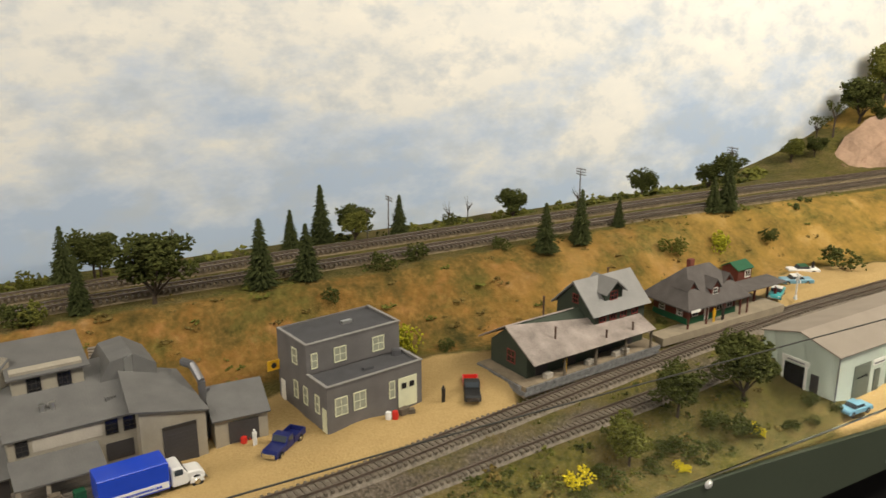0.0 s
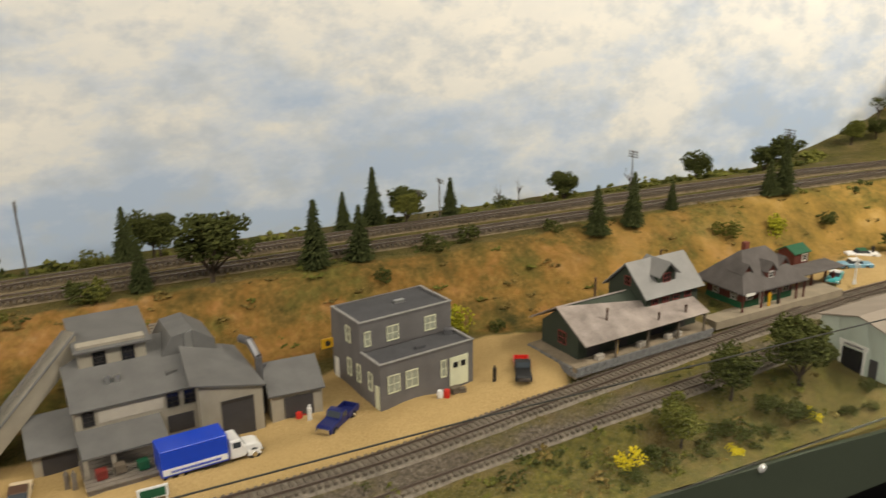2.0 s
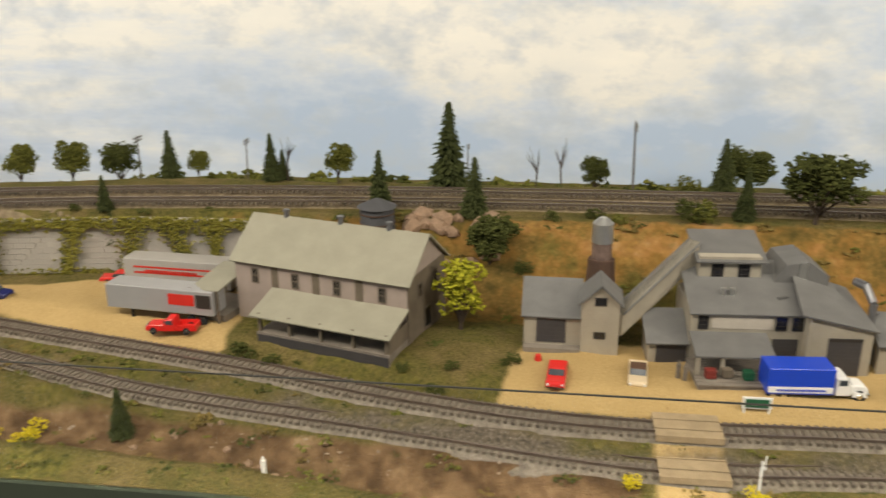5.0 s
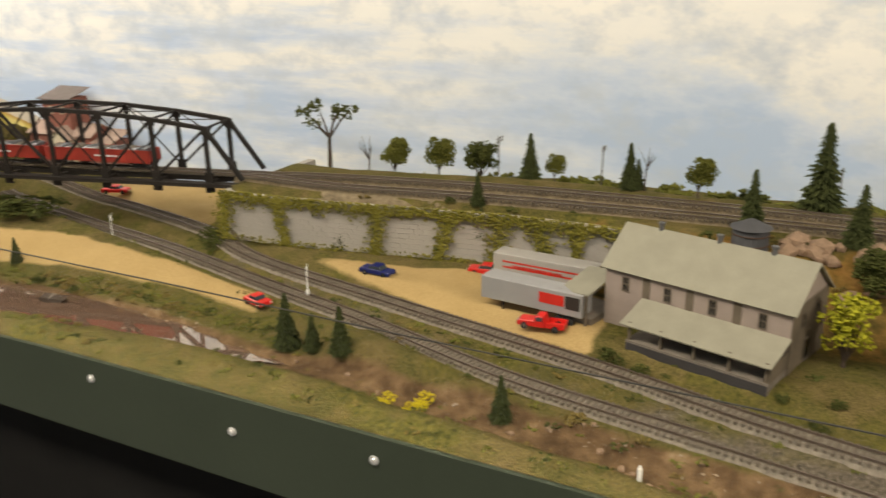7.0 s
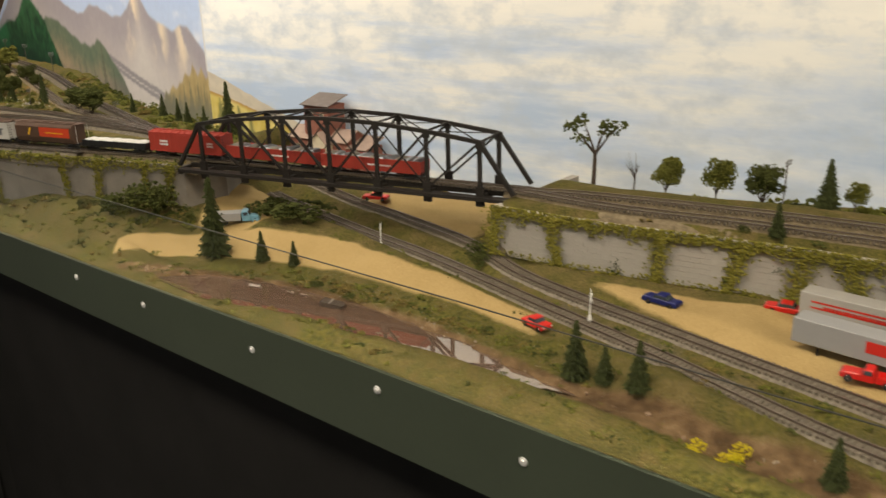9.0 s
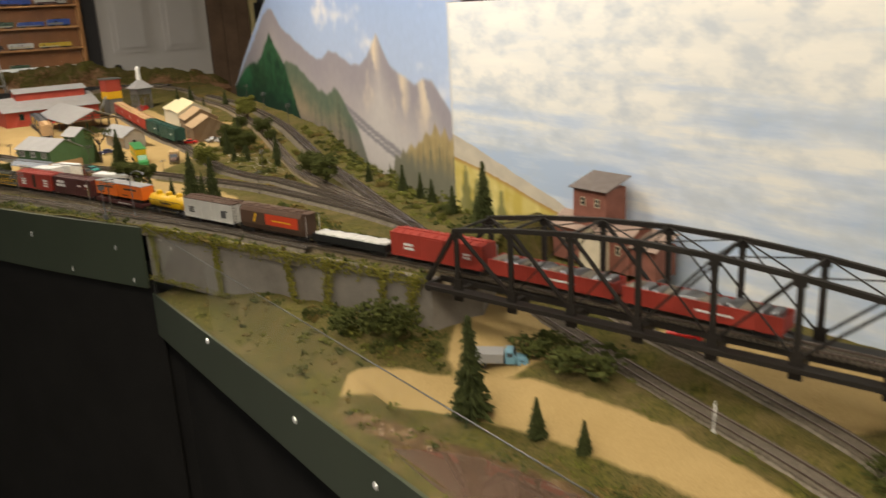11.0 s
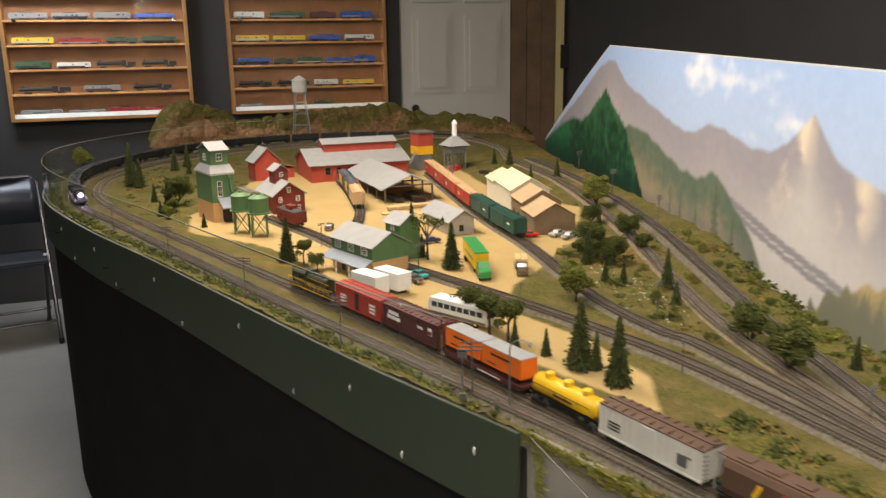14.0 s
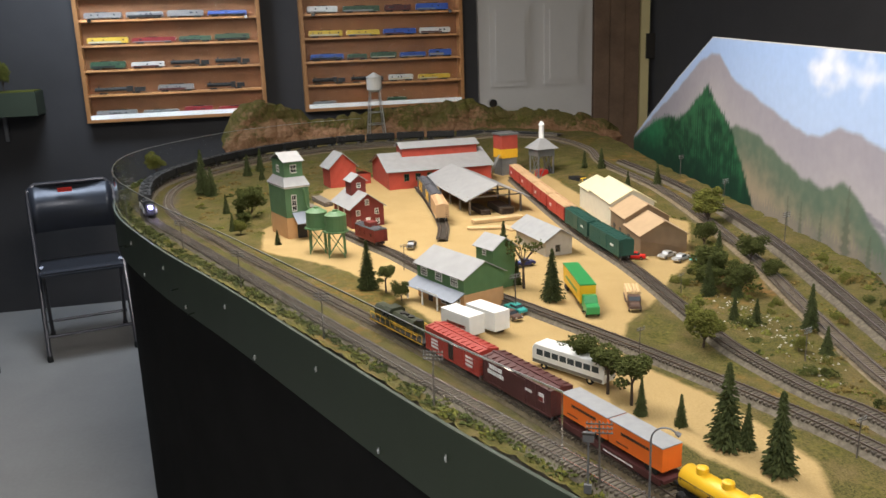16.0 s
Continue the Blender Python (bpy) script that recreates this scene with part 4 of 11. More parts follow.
for x, y, h in ((1.40, 0.872, 0.028), (1.38, 0.885, 0.024), (1.43, 0.868, 0.022), (1.33, 0.865, 0.030), (1.22, 0.862, 0.026), (1.17, 0.856, 0.018), (1.545, 0.868, 0.018), (1.565, 0.850, 0.014), (1.18, 1.125, 0.018), (1.93, 1.10, 0.045), (0.45, 1.0, 0.013), (0.51, 1.01, 0.015), (0.23, 1.025, 0.022), (0.26, 1.015, 0.018), (0.44, 0.975, 0.013), (0.40, 0.995, 0.012),
                (1.45, 1.055, 0.014), (1.48, 1.06, 0.012), (1.30, 0.87, 0.02), (1.28, 0.86, 0.018), (1.36, 0.86, 0.016), (1.50, 0.86, 0.016), (1.52, 0.85, 0.014), (-0.55, 0.965, 0.012), (-0.62, 0.97, 0.014)):
    plant(BUSHES[0], x, y, ground_at(x, y) - 0.002, h, h * 0.95)
for x, y, h in ((-0.15, 0.945, 0.072), (-0.11, 0.942, 0.048), (-0.065, 0.935, 0.06), (0.148, 0.905, 0.052), (-0.775, 0.987, 0.052), (-0.71, 1.0, 0.042), (-0.87, 0.962, 0.138)):
    plant(FIRS[1 if h < 0.1 else 2], x, y, ground_at(x, y), h * 1.03, h * 1.5 if h < 0.1 else h * 1.1)
for x, y, h, w in ((-1.118, 0.965, 0.072, 0.058), (-1.175, 0.948, 0.05, 0.05), (-1.085, 0.995, 0.07, 0.045), (-0.92, 1.092, 0.036, 0.05), (-0.82, 1.12, 0.045, 0.075), (-0.88, 1.13, 0.035, 0.05), (-0.45, 1.16, 0.03, 0.03), (-0.43, 1.14, 0.02, 0.03)):
    plant(BUSHES[0], x, y, ground_at(x, y) - 0.004, h, w)
for i in range(160):
    x, y = random.uniform(-1.6, 1.5), random.uniform(0.84, 0.885)
    tuft(random.choice((0, 1, 1, 2)), x, y, ground_at(x, y) - 0.002, random.uniform(0.003, 0.009), random.uniform(0.004, 0.009))
for i in range(55):
    x = random.uniform(0.9, 1.5)
    y = random.uniform(0.845, 0.91)
    tuft(random.choice((0, 0, 1, 2)), x, y, ground_at(x, y) - 0.002, random.uniform(0.004, 0.014), random.uniform(0.005, 0.013))

TABLE_FIRS = [(-2.70, 0.67, 0.1), (-2.77, 0.98, 0.098), (-2.62, 0.96, 0.055), (-2.50, 0.99, 0.10), (-2.007, 0.927, 0.052), (-1.963, 0.96, 0.045), (-1.90, 0.985, 0.107), (-1.885, 1.003, 0.06), (-1.824, 1.004, 0.10),
              (-3.15, 0.51, 0.04), (-2.21, 1.33, 0.08), (-2.29, 1.24, 0.047), (-2.27, 1.27, 0.045), (-2.54, 1.36, 0.092), (-2.44, 1.28, 0.076), (-4.3, 0.45, 0.085), (-3.97, 0.30, 0.15), (-4.42, 0.5, 0.09),
              (-3.92, 0.33, 0.1), (-3.55, 0.42, 0.07), (-3.6, 0.38, 0.06), (-3.35, 0.40, 0.05), (-4.15, 0.55, 0.07), (-4.2, 0.5, 0.06), (-3.3, 1.62, 0.07), (-3.35, 1.55, 0.05), (-3.75, 1.58, 0.06), (-3.7, 1.62, 0.07)]
TABLE_FIRS += [(-1.245, 1.285, 0.118), (-1.36, 1.30, 0.055), (-1.45, 1.315, 0.05), (-1.52, 1.335, 0.055), (-1.61, 1.35, 0.06), (-1.30, 1.31, 0.045)]
for i, (x, y, h) in enumerate(TABLE_FIRS):
    plant(FIRS[i % 3], x, y, ground_at(x, y), h * 1.04, h * 1.12)
for i in range(16):
    x = random.uniform(-2.45, -1.75)
    y = random.uniform(1.26, 1.40)
    if line_dist(x, y, MAIN) > 0.03 and line_dist(x, y, HIGH_PASS) > 0.03:
        plant(FIRS[i % 3], x, y, ground_at(x, y), random.uniform(0.04, 0.075), random.uniform(0.045, 0.07))
TABLE_LEAFY = [(-1.893, 1.277, 0.075, 0), (-1.772, 1.247, 0.085, 0), (-2.135, 1.255, 0.03, 2), (-3.516, 0.447, 0.105, 0), (-3.40, 0.43, 0.05, 0), (-3.30, 0.42, 0.045, 2), (-2.6, 0.72, 0.042, 1), (-2.2, 1.13, 0.08, 2), (-2.55, 1.44, 0.066, 1),
               (-2.45, 1.42, 0.048, 0), (-2.85, 1.52, 0.095, 2), (-4.52, 0.10, 0.10, 2), (-2.73, 1.44, 0.06, 0), (-2.5, 1.32, 0.085, 0), (-2.42, 1.33, 0.07, 0), (-2.46, 1.29, 0.06, 0)]
for x, y, h, k in TABLE_LEAFY:
    plant(LEAFY[k], x, y, ground_at(x, y), h, h * 0.95)
for x, y, h in ((-2.082, 0.914, 0.078), (-2.039, 0.929, 0.076), (-2.146, 0.903, 0.072), (-2.191, 0.892, 0.045), (-2.66, 0.70, 0.06)):
    plant(TALL, x, y, ground_at(x, y), h, h * 0.95)
plant(AIRY, -2.59, 0.965, ground_at(-2.59, 0.965), 0.12, 0.09)
for i in range(300):
    x = random.uniform(-2.75, -1.25)
    y = random.uniform(1.20, 1.56)
    if inside(x, y, TABLE) > 0.01 and min(line_dist(x, y, k) for k in (MAIN, HIGH_PASS, YARD)) > 0.03 and inside(x, y, SAND_LEFT[0]) < 0:
        plant(BUSHES[random.choice((0, 0, 1, 1, 2))], x, y, ground_at(x, y) - 0.003, random.uniform(0.006, 0.022), random.uniform(0.008, 0.022))
for i in range(70):
    x, y = random.uniform(-4.6, -3.2), random.uniform(0.28, 0.72)
    if inside(x, y, SAND_LEFT[0]) < 0 and min(line_dist(x, y, k) for k in (MAIN, OUTER)) > 0.045 and inside(x, y, TABLE) > 0:
        tuft(random.choice((0, 1, 2)), x, y, ground_at(x, y) - 0.003, random.uniform(0.006, 0.02), random.uniform(0.008, 0.022))
for i in range(1000):
    x = random.uniform(-3.0, -1.2)
    y = random.uniform(1.16, 1.57)
    if inside(x, y, TABLE) > 0.005 and min(line_dist(x, y, k) for k in (MAIN, HIGH_PASS, YARD)) > 0.026 and inside(x, y, SAND_LEFT[0]) < 0:
        tuft(random.choice((0, 1, 1, 2)), x, y, ground_at(x, y) - 0.003, random.uniform(0.002, 0.012), random.uniform(0.004, 0.018))
for x, y in [(p[0], p[1]) for p in resample([(-2.25, 1.50), (-2.146, 1.462), (-1.932, 1.41), (-1.795, 1.39), (-1.658, 1.36), (-1.495, 1.33), (-1.302, 1.30)], 0.022)]:
    tuft(random.choice((0, 1, 1, 1)), x + random.uniform(-0.012, 0.012), y + random.uniform(-0.01, 0.035), ground_at(x, y) - 0.003, random.uniform(0.010, 0.026), random.uniform(0.010, 0.02))
for i in range(130):
    x, y = random.uniform(-4.75, -3.0), random.uniform(0.3, 1.0)
    if inside(x, y, SAND_LEFT[0]) < 0 and min(line_dist(x, y, k) for k in (MAIN, OUTER)) > 0.03 and inside(x, y, TABLE) > 0:
        tuft(random.choice((0, 1, 2, 2)), x, y, ground_at(x, y) - 0.003, random.uniform(0.003, 0.014), random.uniform(0.006, 0.02))
for x, y, a in resample([(-1.735, 0.842), (-1.4, 0.950), (-1.08, 1.053)], 0.009):
    if random.random() < 0.8:
        tuft(random.choice((0, 1, 1)), x, y + random.uniform(-0.008, 0.006), DECK - 0.015, random.uniform(0.004, 0.013), random.uniform(0.006, 0.013))
row = resample([(x + 0.012, y + 0.028) for x, y in TABLE_FRONT[:13]], 0.010)
for x, y, a in row:
    if random.random() < 0.85:
        y += random.uniform(-0.008, 0.012)
        tuft(random.choice((0, 0, 0, 1)), x, y, DECK - 0.014, random.uniform(0.008, 0.018), random.uniform(0.009, 0.017))

for i in range(240):
    x = random.uniform(-0.3, 1.5)
    y = random.choice((lerp_line(-x, [(-p[0], p[1]) for p in VALLEY_FRONT]) + 0.026, lerp_line(-x, [(-p[0], p[1]) for p in VALLEY_FRONT]) - 0.03)) + random.uniform(-0.01, 0.01)
    tuft(random.choice((0, 1, 1, 2)), x, y, ground_at(x, y) - 0.002, random.uniform(0.001, 0.004), random.uniform(0.004, 0.010))
for i in range(150):
    x = random.uniform(0.2, 2.0)
    t = random.random()
    y = lerp_line(x, HILL_FOOT) * (1 - t) + lerp_line(x, BENCH_EDGE) * t
    tuft(random.choice((1, 2, 2)), x, y, ground_at(x, y) - 0.002, random.uniform(0.001, 0.004), random.uniform(0.004, 0.012))
for i in range(900):
    x, y = random.uniform(-1.5, 2.0), random.uniform(0.845, 1.13)
    if max(inside(x, y, k) for k in SAND_RIGHT) > -0.004 or inside(x, y, POND) > -0.004 or min(line_dist(x, y, VALLEY_FRONT), line_dist(x, y, VALLEY_BACK)) < 0.022:
        continue
    if (0.17 < x < 0.42 and 1.03 < y < 1.2) or (x > 1.53 and y < 0.98) or (0.95 < x < 1.7 and y > 0.98) or inside(x, y, TABLE) > -0.02:
        continue
    tuft(random.choice((0, 1, 1, 2)), x, y, ground_at(x, y) - 0.002, random.uniform(0.001, 0.006), random.uniform(0.003, 0.011))
for i in range(140):
    t = random.random()
    x, y = -0.86 + 0.74 * t, lerp_line(-0.86 + 0.74 * t, [(-0.86, 0.865), (-0.72, 0.945), (-0.5, 0.968), (-0.3, 0.952), (-0.12, 0.915)]) + random.uniform(-0.004, 0.016)
    y += 0.022
    if inside(x, y, POND) < -0.006:
        tuft(random.choice((0, 1, 1, 2)), x, y, ground_at(x, y) - 0.002, random.uniform(0.002, 0.008), random.uniform(0.004, 0.010))
slope_random = random.Random(77)
for i in range(60):
    x, y = slope_random.uniform(-1.5, -0.98), slope_random.uniform(0.93, 1.09)
    h = slope_random.uniform(0.010, 0.024)
    if inside(x, y, TABLE) < -0.02 and max(inside(x, y, k) for k in SAND_RIGHT) < -0.015 and noise.noise((x * 7, y * 7, 1.0)) > -0.12:
        plant(BUSHES[slope_random.choice((0, 0, 1, 2))], x, y, ground_at(x, y) - 0.003, h, h * slope_random.uniform(0.9, 1.4))
# rough weeds on the slope under the retaining wall and along the pond's bank
for i in range(620):
    x, y = random.uniform(-1.68, -0.98), random.uniform(0.87, 1.12)
    if noise.noise((x * 9, y * 9, 4.0)) > -0.05 and max(inside(x, y, k) for k in SAND_RIGHT) < -0.01 and (y > 0.95 or random.random() < 0.4):
        tuft(random.choice((0, 0, 1, 2)), x, y, ground_at(x, y) - 0.003, random.uniform(0.004, 0.016), random.uniform(0.006, 0.018))
for i in range(170):
    x = random.uniform(-0.84, -0.2)
    y = 0.955 - 0.5 * max(0.0, -0.62 - x) + random.uniform(-0.004, 0.014)
    y += 0.02
    if inside(x, y, POND) < -0.006:
        tuft(random.choice((0, 1, 2, 2)), x, y, ground_at(x, y) - 0.003, random.uniform(0.003, 0.009), random.uniform(0.005, 0.011))
for kind, label, mat in ((0, "dark green low tufts of foam", "leaf"), (1, "olive low tufts of foam", "leaf_olive"), (2, "dry brown low tufts of foam", "scrub")):
    scatter("scrub_tufts", label, M[mat], SCATTER[kind])

# pink rock cut at the end of the bench
M["pink_rock"] = paint("pink_tan_cut_rock", (0.40, 0.265, 0.18), 0.95, 0, 0.32, 22, 0.9, 160)
verts, faces = [], []
NU, NV = 46, 14
for i in range(NU + 1):
    x = 2.36 + 0.72 * i / NU
    top = lerp_line(x, [(2.36, 1.525), (2.41, 1.575), (2.47, 1.60), (2.60, 1.65), (2.8, 1.69), (3.08, 1.71)]) + 0.012 * noise.noise((x * 22, 1, 2))
    for j in range(NV + 1):
        t = j / NV
        lump = 0.020 * noise.noise((x * 16, t * 3, 3)) + 0.010 * noise.noise((x * 42, t * 8, 6))
        verts.append((x + 0.4 * lump, 1.368 + 0.085 * t * t + lump * (1 - 0.6 * t), 1.50 + (top - 1.50) * t))
for i in range(NU):
    for j in range(NV):
        a = i * (NV + 1) + j
        faces.append((a, a + NV + 1, a + NV + 2, a + 1))
me = bpy.data.meshes.new("ground_rock_cut")
me.from_pydata(verts, [], faces)
me.materials.append(M["pink_rock"])
cut = tagged(new("ground_rock_cut", me), "pinkish tan rock cut beside the main line", "rock face", kind="structure")
deep = cut.modifiers.new("thick", "SOLIDIFY")
deep.thickness, deep.offset = 0.05, -1

# ---- poles ----
M["pole"] = paint("grey_brown_pole", (0.10, 0.085, 0.07), 0.9, 0, 0.2, 100, 0.2)
M["insulator"] = paint("dull_insulator", (0.26, 0.27, 0.27), 0.4, 0, 0.05, 100, 0.0)


def make_pole(arms, label):
    root = thing("telegraph_pole", label, "pole", "telegraph poles")
    bm = bmesh.new()
    tube(bm, (0, 0, -0.1), (0, 0, 1), 0.017, 0.012, 7)
    part("post", bm, M["pole"], root)
    for k in range(arms):
        z = 0.965 - 0.062 * k
        bm = bmesh.new()
        box(bm, -0.17, 0.17, -0.024, -0.010, z - 0.008, z + 0.008)
        arm = part("crossarm", bm, M["pole"], root)
        for x in (-0.155, -0.1, -0.045, 0.045, 0.1, 0.155):
            bm = bmesh.new()
            tube(bm, (x, -0.016, z + 0.007), (x, -0.016, z + 0.032), 0.0085, 0.006, 6)
            part("insulator", bm, M["insulator"], arm)
    return root


POLE3, POLE2 = make_pole(3, "grey wooden telegraph pole with three crossarms"), make_pole(2, "grey wooden telegraph pole with two crossarms")
used_template.discard(POLE3.name)


def set_pole(template, x, y, z, h, turn):
    m = pose(x, y, z - 0.002, random.uniform(-2, 2), random.uniform(-2, 2), turn) @ Matrix.Diagonal((h, h, h, 1))
    if template.name not in used_template:
        used_template.add(template.name)
        template.matrix_world = m
        return template
    first = template.matrix_basis.copy()
    template.matrix_basis = Matrix()
    ob = copy_thing(template, m)
    template.matrix_basis = first
    return ob


for x, y, h, turn in ((-1.85, 0.80, 0.085, 65), (-2.12, 0.675, 0.083, 65), (-2.43, 0.555, 0.086, 65), (-2.79, 0.42, 0.084, 65), (-3.15, 0.285, 0.084, 65), (-3.95, 0.075, 0.08, 90), (-3.62, 0.10, 0.08, 80),
                      (-3.42, 1.76, 0.07, 110), (-2.98, 1.64, 0.075, 110), (-2.61, 1.56, 0.07, 110), (-2.1, 1.24, 0.055, 110), (2.027, 1.44, 0.08, 90), (1.64, 1.44, 0.075, 90), (-1.6, 1.22, 0.06, 110)):
    set_pole(POLE3, x, y, ground_at(x, y), h, turn)
for x, y, h, turn in ((-2.19, 1.015, 0.052, 110), (-2.46, 1.235, 0.044, 110), (-1.83, 1.11, 0.055, 110), (-2.81, 0.765, 0.06, 110), (-2.46, 0.905, 0.075, 110), (0.93, 1.48, 0.06, 90), (1.27, 1.47, 0.07, 90),
                      (0.66, 1.44, 0.10, 90), (0.08, 1.46, 0.07, 90), (0.42, 1.47, 0.07, 90), (-0.1, 1.47, 0.08, 90), (1.2, 1.40, 0.05, 90)):
    set_pole(POLE2, x, y, ground_at(x, y), h, turn)

# ---- building parts ----
M["grey_brick"] = siding("grey_brick_paint", (0.17, 0.16, 0.155), 0.0011, 0.85, 0.18, 0.35)
M["coping"] = paint("worn_grey_coping", (0.30, 0.29, 0.27), 0.85, 0, 0.2, 90, 0.2)
M["tar_roof"] = paint("dark_tar_roof", (0.075, 0.075, 0.08), 0.9, 0, 0.2, 50, 0.3, 700)
M["cream_trim"] = paint("pale_yellow_green_trim", (0.66, 0.66, 0.46), 0.6, 0, 0.08, 80, 0.05)
M["white_trim"] = paint("white_trim", (0.78, 0.76, 0.70), 0.6, 0, 0.08, 80, 0.05)
M["dark_glass"] = paint("dark_window", (0.018, 0.018, 0.02), 0.15, 0, 0.2, 60, 0.0, 500, spec=0.6)
M["beige_board"] = siding("weathered_beige_board", (0.40, 0.36, 0.285), 0.0016, 0.85, 0.14, 0.6)
M["slate_roof"] = siding("grey_slate_roof", (0.15, 0.148, 0.142), 0.0030, 0.55, 0.18, 0.4, 0)
M["dark_door"] = siding("dark_grey_door", (0.055, 0.05, 0.05), 0.0035, 0.7, 0.2, 0.5)
M["rust"] = paint("rusty_sheet", (0.11, 0.065, 0.045), 0.75, 0.3, 0.4, 60, 0.3)
M["tin"] = paint("bright_tin", (0.55, 0.55, 0.53), 0.3, 0.8, 0.15, 50, 0.1)
M["pink_board"] = siding("faded_pink_board", (0.34, 0.275, 0.235), 0.0022, 0.85, 0.16, 0.6, 0)
M["olive_roof"] = siding("pale_olive_roof", (0.285, 0.27, 0.205), 0.0028, 0.8, 0.12, 0.35, 0)
M["brown_board"] = siding("worn_brown_board", (0.15, 0.12, 0.085), 0.0022, 0.9, 0.3, 0.6, 0)
M["green_board"] = siding("dark_green_board", (0.045, 0.058, 0.04), 0.0018, 0.8, 0.15, 0.5)
M["rust_roof"] = siding("rust_streaked_tin_roof", (0.36, 0.305, 0.27), 0.006, 0.55, 0.42, 0.5, 0)
M["office_roof"] = siding("grey_office_roof", (0.24, 0.235, 0.225), 0.0030, 0.6, 0.14, 0.4, 0)
M["platform_tan"] = paint("worn_tan_platform", (0.27, 0.215, 0.145), 0.92, 0, 0.3, 70, 0.4, 500)
M["stone_grey"] = paint("grey_stone_block", (0.2, 0.2, 0.195), 0.9, 0, 0.35, 170, 0.6, 500)
M["sash_red"] = paint("red_sash", (0.19, 0.03, 0.022), 0.6, 0, 0.15, 80, 0.05)
M["shingle"] = siding("dark_shingle", (0.115, 0.102, 0.095), 0.0026, 0.9, 0.25, 0.6, 1)
M["station_red"] = siding("station_brown_red", (0.12, 0.032, 0.022), 0.0018, 0.8, 0.2, 0.5)
M["bench_green"] = paint("green_paint", (0.015, 0.10, 0.045), 0.6, 0, 0.15, 60, 0.05)
M["mint_wall"] = siding("pale_mint_sheet", (0.47, 0.52, 0.44), 0.0035, 0.6, 0.08, 0.4, 0)
M["tan_roof"] = paint("tan_felt_roof", (0.30, 0.255, 0.205), 0.85, 0, 0.12, 30, 0.2, 500)
M["olive_door"] = siding("olive_roller_door", (0.13, 0.145, 0.11), 0.0045, 0.6, 0.1, 0.5)
M["concrete_pale"] = paint("pale_concrete", (0.42, 0.38, 0.32), 0.85, 0, 0.12, 60, 0.2)
M["station_slab"] = paint("grey_tan_slab", (0.30, 0.25, 0.175), 0.9, 0, 0.2, 50, 0.3)
M["shore_stone"] = paint("tan_shore_stone", (0.30, 0.235, 0.17), 0.9, 0, 0.3, 120, 0.3)
M["brick_red"] = paint("brick_red", (0.19, 0.055, 0.035), 0.85, 0, 0.25, 200, 0.3)
M["plank"] = paint("grey_plank", (0.21, 0.18, 0.145), 0.9, 0, 0.25, 90, 0.4)
M["sign_yellow"] = paint("yellow_sign", (0.75, 0.42, 0.02), 0.5, 0, 0.08, 90, 0.0)
M["pale_glass"] = paint("pale_window_pane", (0.36, 0.37, 0.29), 0.2, 0, 0.25, 120, 0.0, 500, spec=0.6)
M["ink"] = paint("dark_ink", (0.03, 0.025, 0.02), 0.6, 0, 0.1, 90, 0.0)
M["white"] = paint("white_paint", (0.76, 0.75, 0.72), 0.45, 0, 0.06, 80, 0.0)
M["red"] = paint("bright_red_paint", (0.56, 0.03, 0.02), 0.4, 0, 0.12, 60, 0.0)
M["steel"] = paint("grey_steel", (0.22, 0.22, 0.23), 0.45, 0.7, 0.15, 70, 0.05)


def slab(bm, a, b, c, d, thick):
    """A plate over the corners a, b, c, d, thickened downwards from its face."""
    q = [Vector(p) for p in (a, b, c, d)]
    n = (q[1] - q[0]).cross(q[3] - q[0]).normalized()
    if n.z < 0:
        n = -n
    top = [bm.verts.new(p) for p in q]
    low = [bm.verts.new(p - n * thick) for p in q]
    bm.faces.new(top)
    bm.faces.new(low[::-1])
    for i in range(4):
        j = (i + 1) % 4
        bm.faces.new((top[i], low[i], low[j], top[j]))


def roof_plate(parent, a, b, c, d, material, thick=0.0016, name="roof", label=""):
    bm = bmesh.new()
    slab(bm, a, b, c, d, thick)
    return part(name, bm, material, parent, label)


def gable(parent, x0, x1, y0, y1, eave, ridge, material, along="x", over=0.004, thick=0.0016):
    """Two roof plates that meet at a ridge along x or y."""
    if along == "x":
        ym, k = (y0 + y1) / 2, over * (ridge - eave) / max(1e-4, (y1 - y0) / 2)
        roof_plate(parent, (x0 - over, y0 - over, eave - k), (x1 + over, y0 - over, eave - k), (x1 + over, ym, ridge), (x0 - over, ym, ridge), material, thick)
        roof_plate(parent, (x0 - over, y1 + over, eave - k), (x1 + over, y1 + over, eave - k), (x1 + over, ym, ridge), (x0 - over, ym, ridge), material, thick)
    else:
        xm, k = (x0 + x1) / 2, over * (ridge - eave) / max(1e-4, (x1 - x0) / 2)
        roof_plate(parent, (x0 - over, y0 - over, eave - k), (x0 - over, y1 + over, eave - k), (xm, y1 + over, ridge), (xm, y0 - over, ridge), material, thick)
        roof_plate(parent, (x1 + over, y0 - over, eave - k), (x1 + over, y1 + over, eave - k), (xm, y1 + over, ridge), (xm, y0 - over, ridge), material, thick)


def gable_walls(parent, x0, x1, y0, y1, z0, eave, ridge, material, along="x", label=""):
    """A house body with its two pointed ends, one mesh."""
    bm = bmesh.new()
    if along == "y":
        prism(bm, [(x0, z0), (x1, z0), (x1, eave), ((x0 + x1) / 2, ridge), (x0, eave)], y0, y1)
    else:
        m = Matrix.Rotation(radians(90), 4, "Z")
        prism(bm, [(y0, z0), (y1, z0), (y1, eave), ((y0 + y1) / 2, ridge), (y0, eave)], -x0, -x1, m)
    return part("wall", bm, material, parent, label)


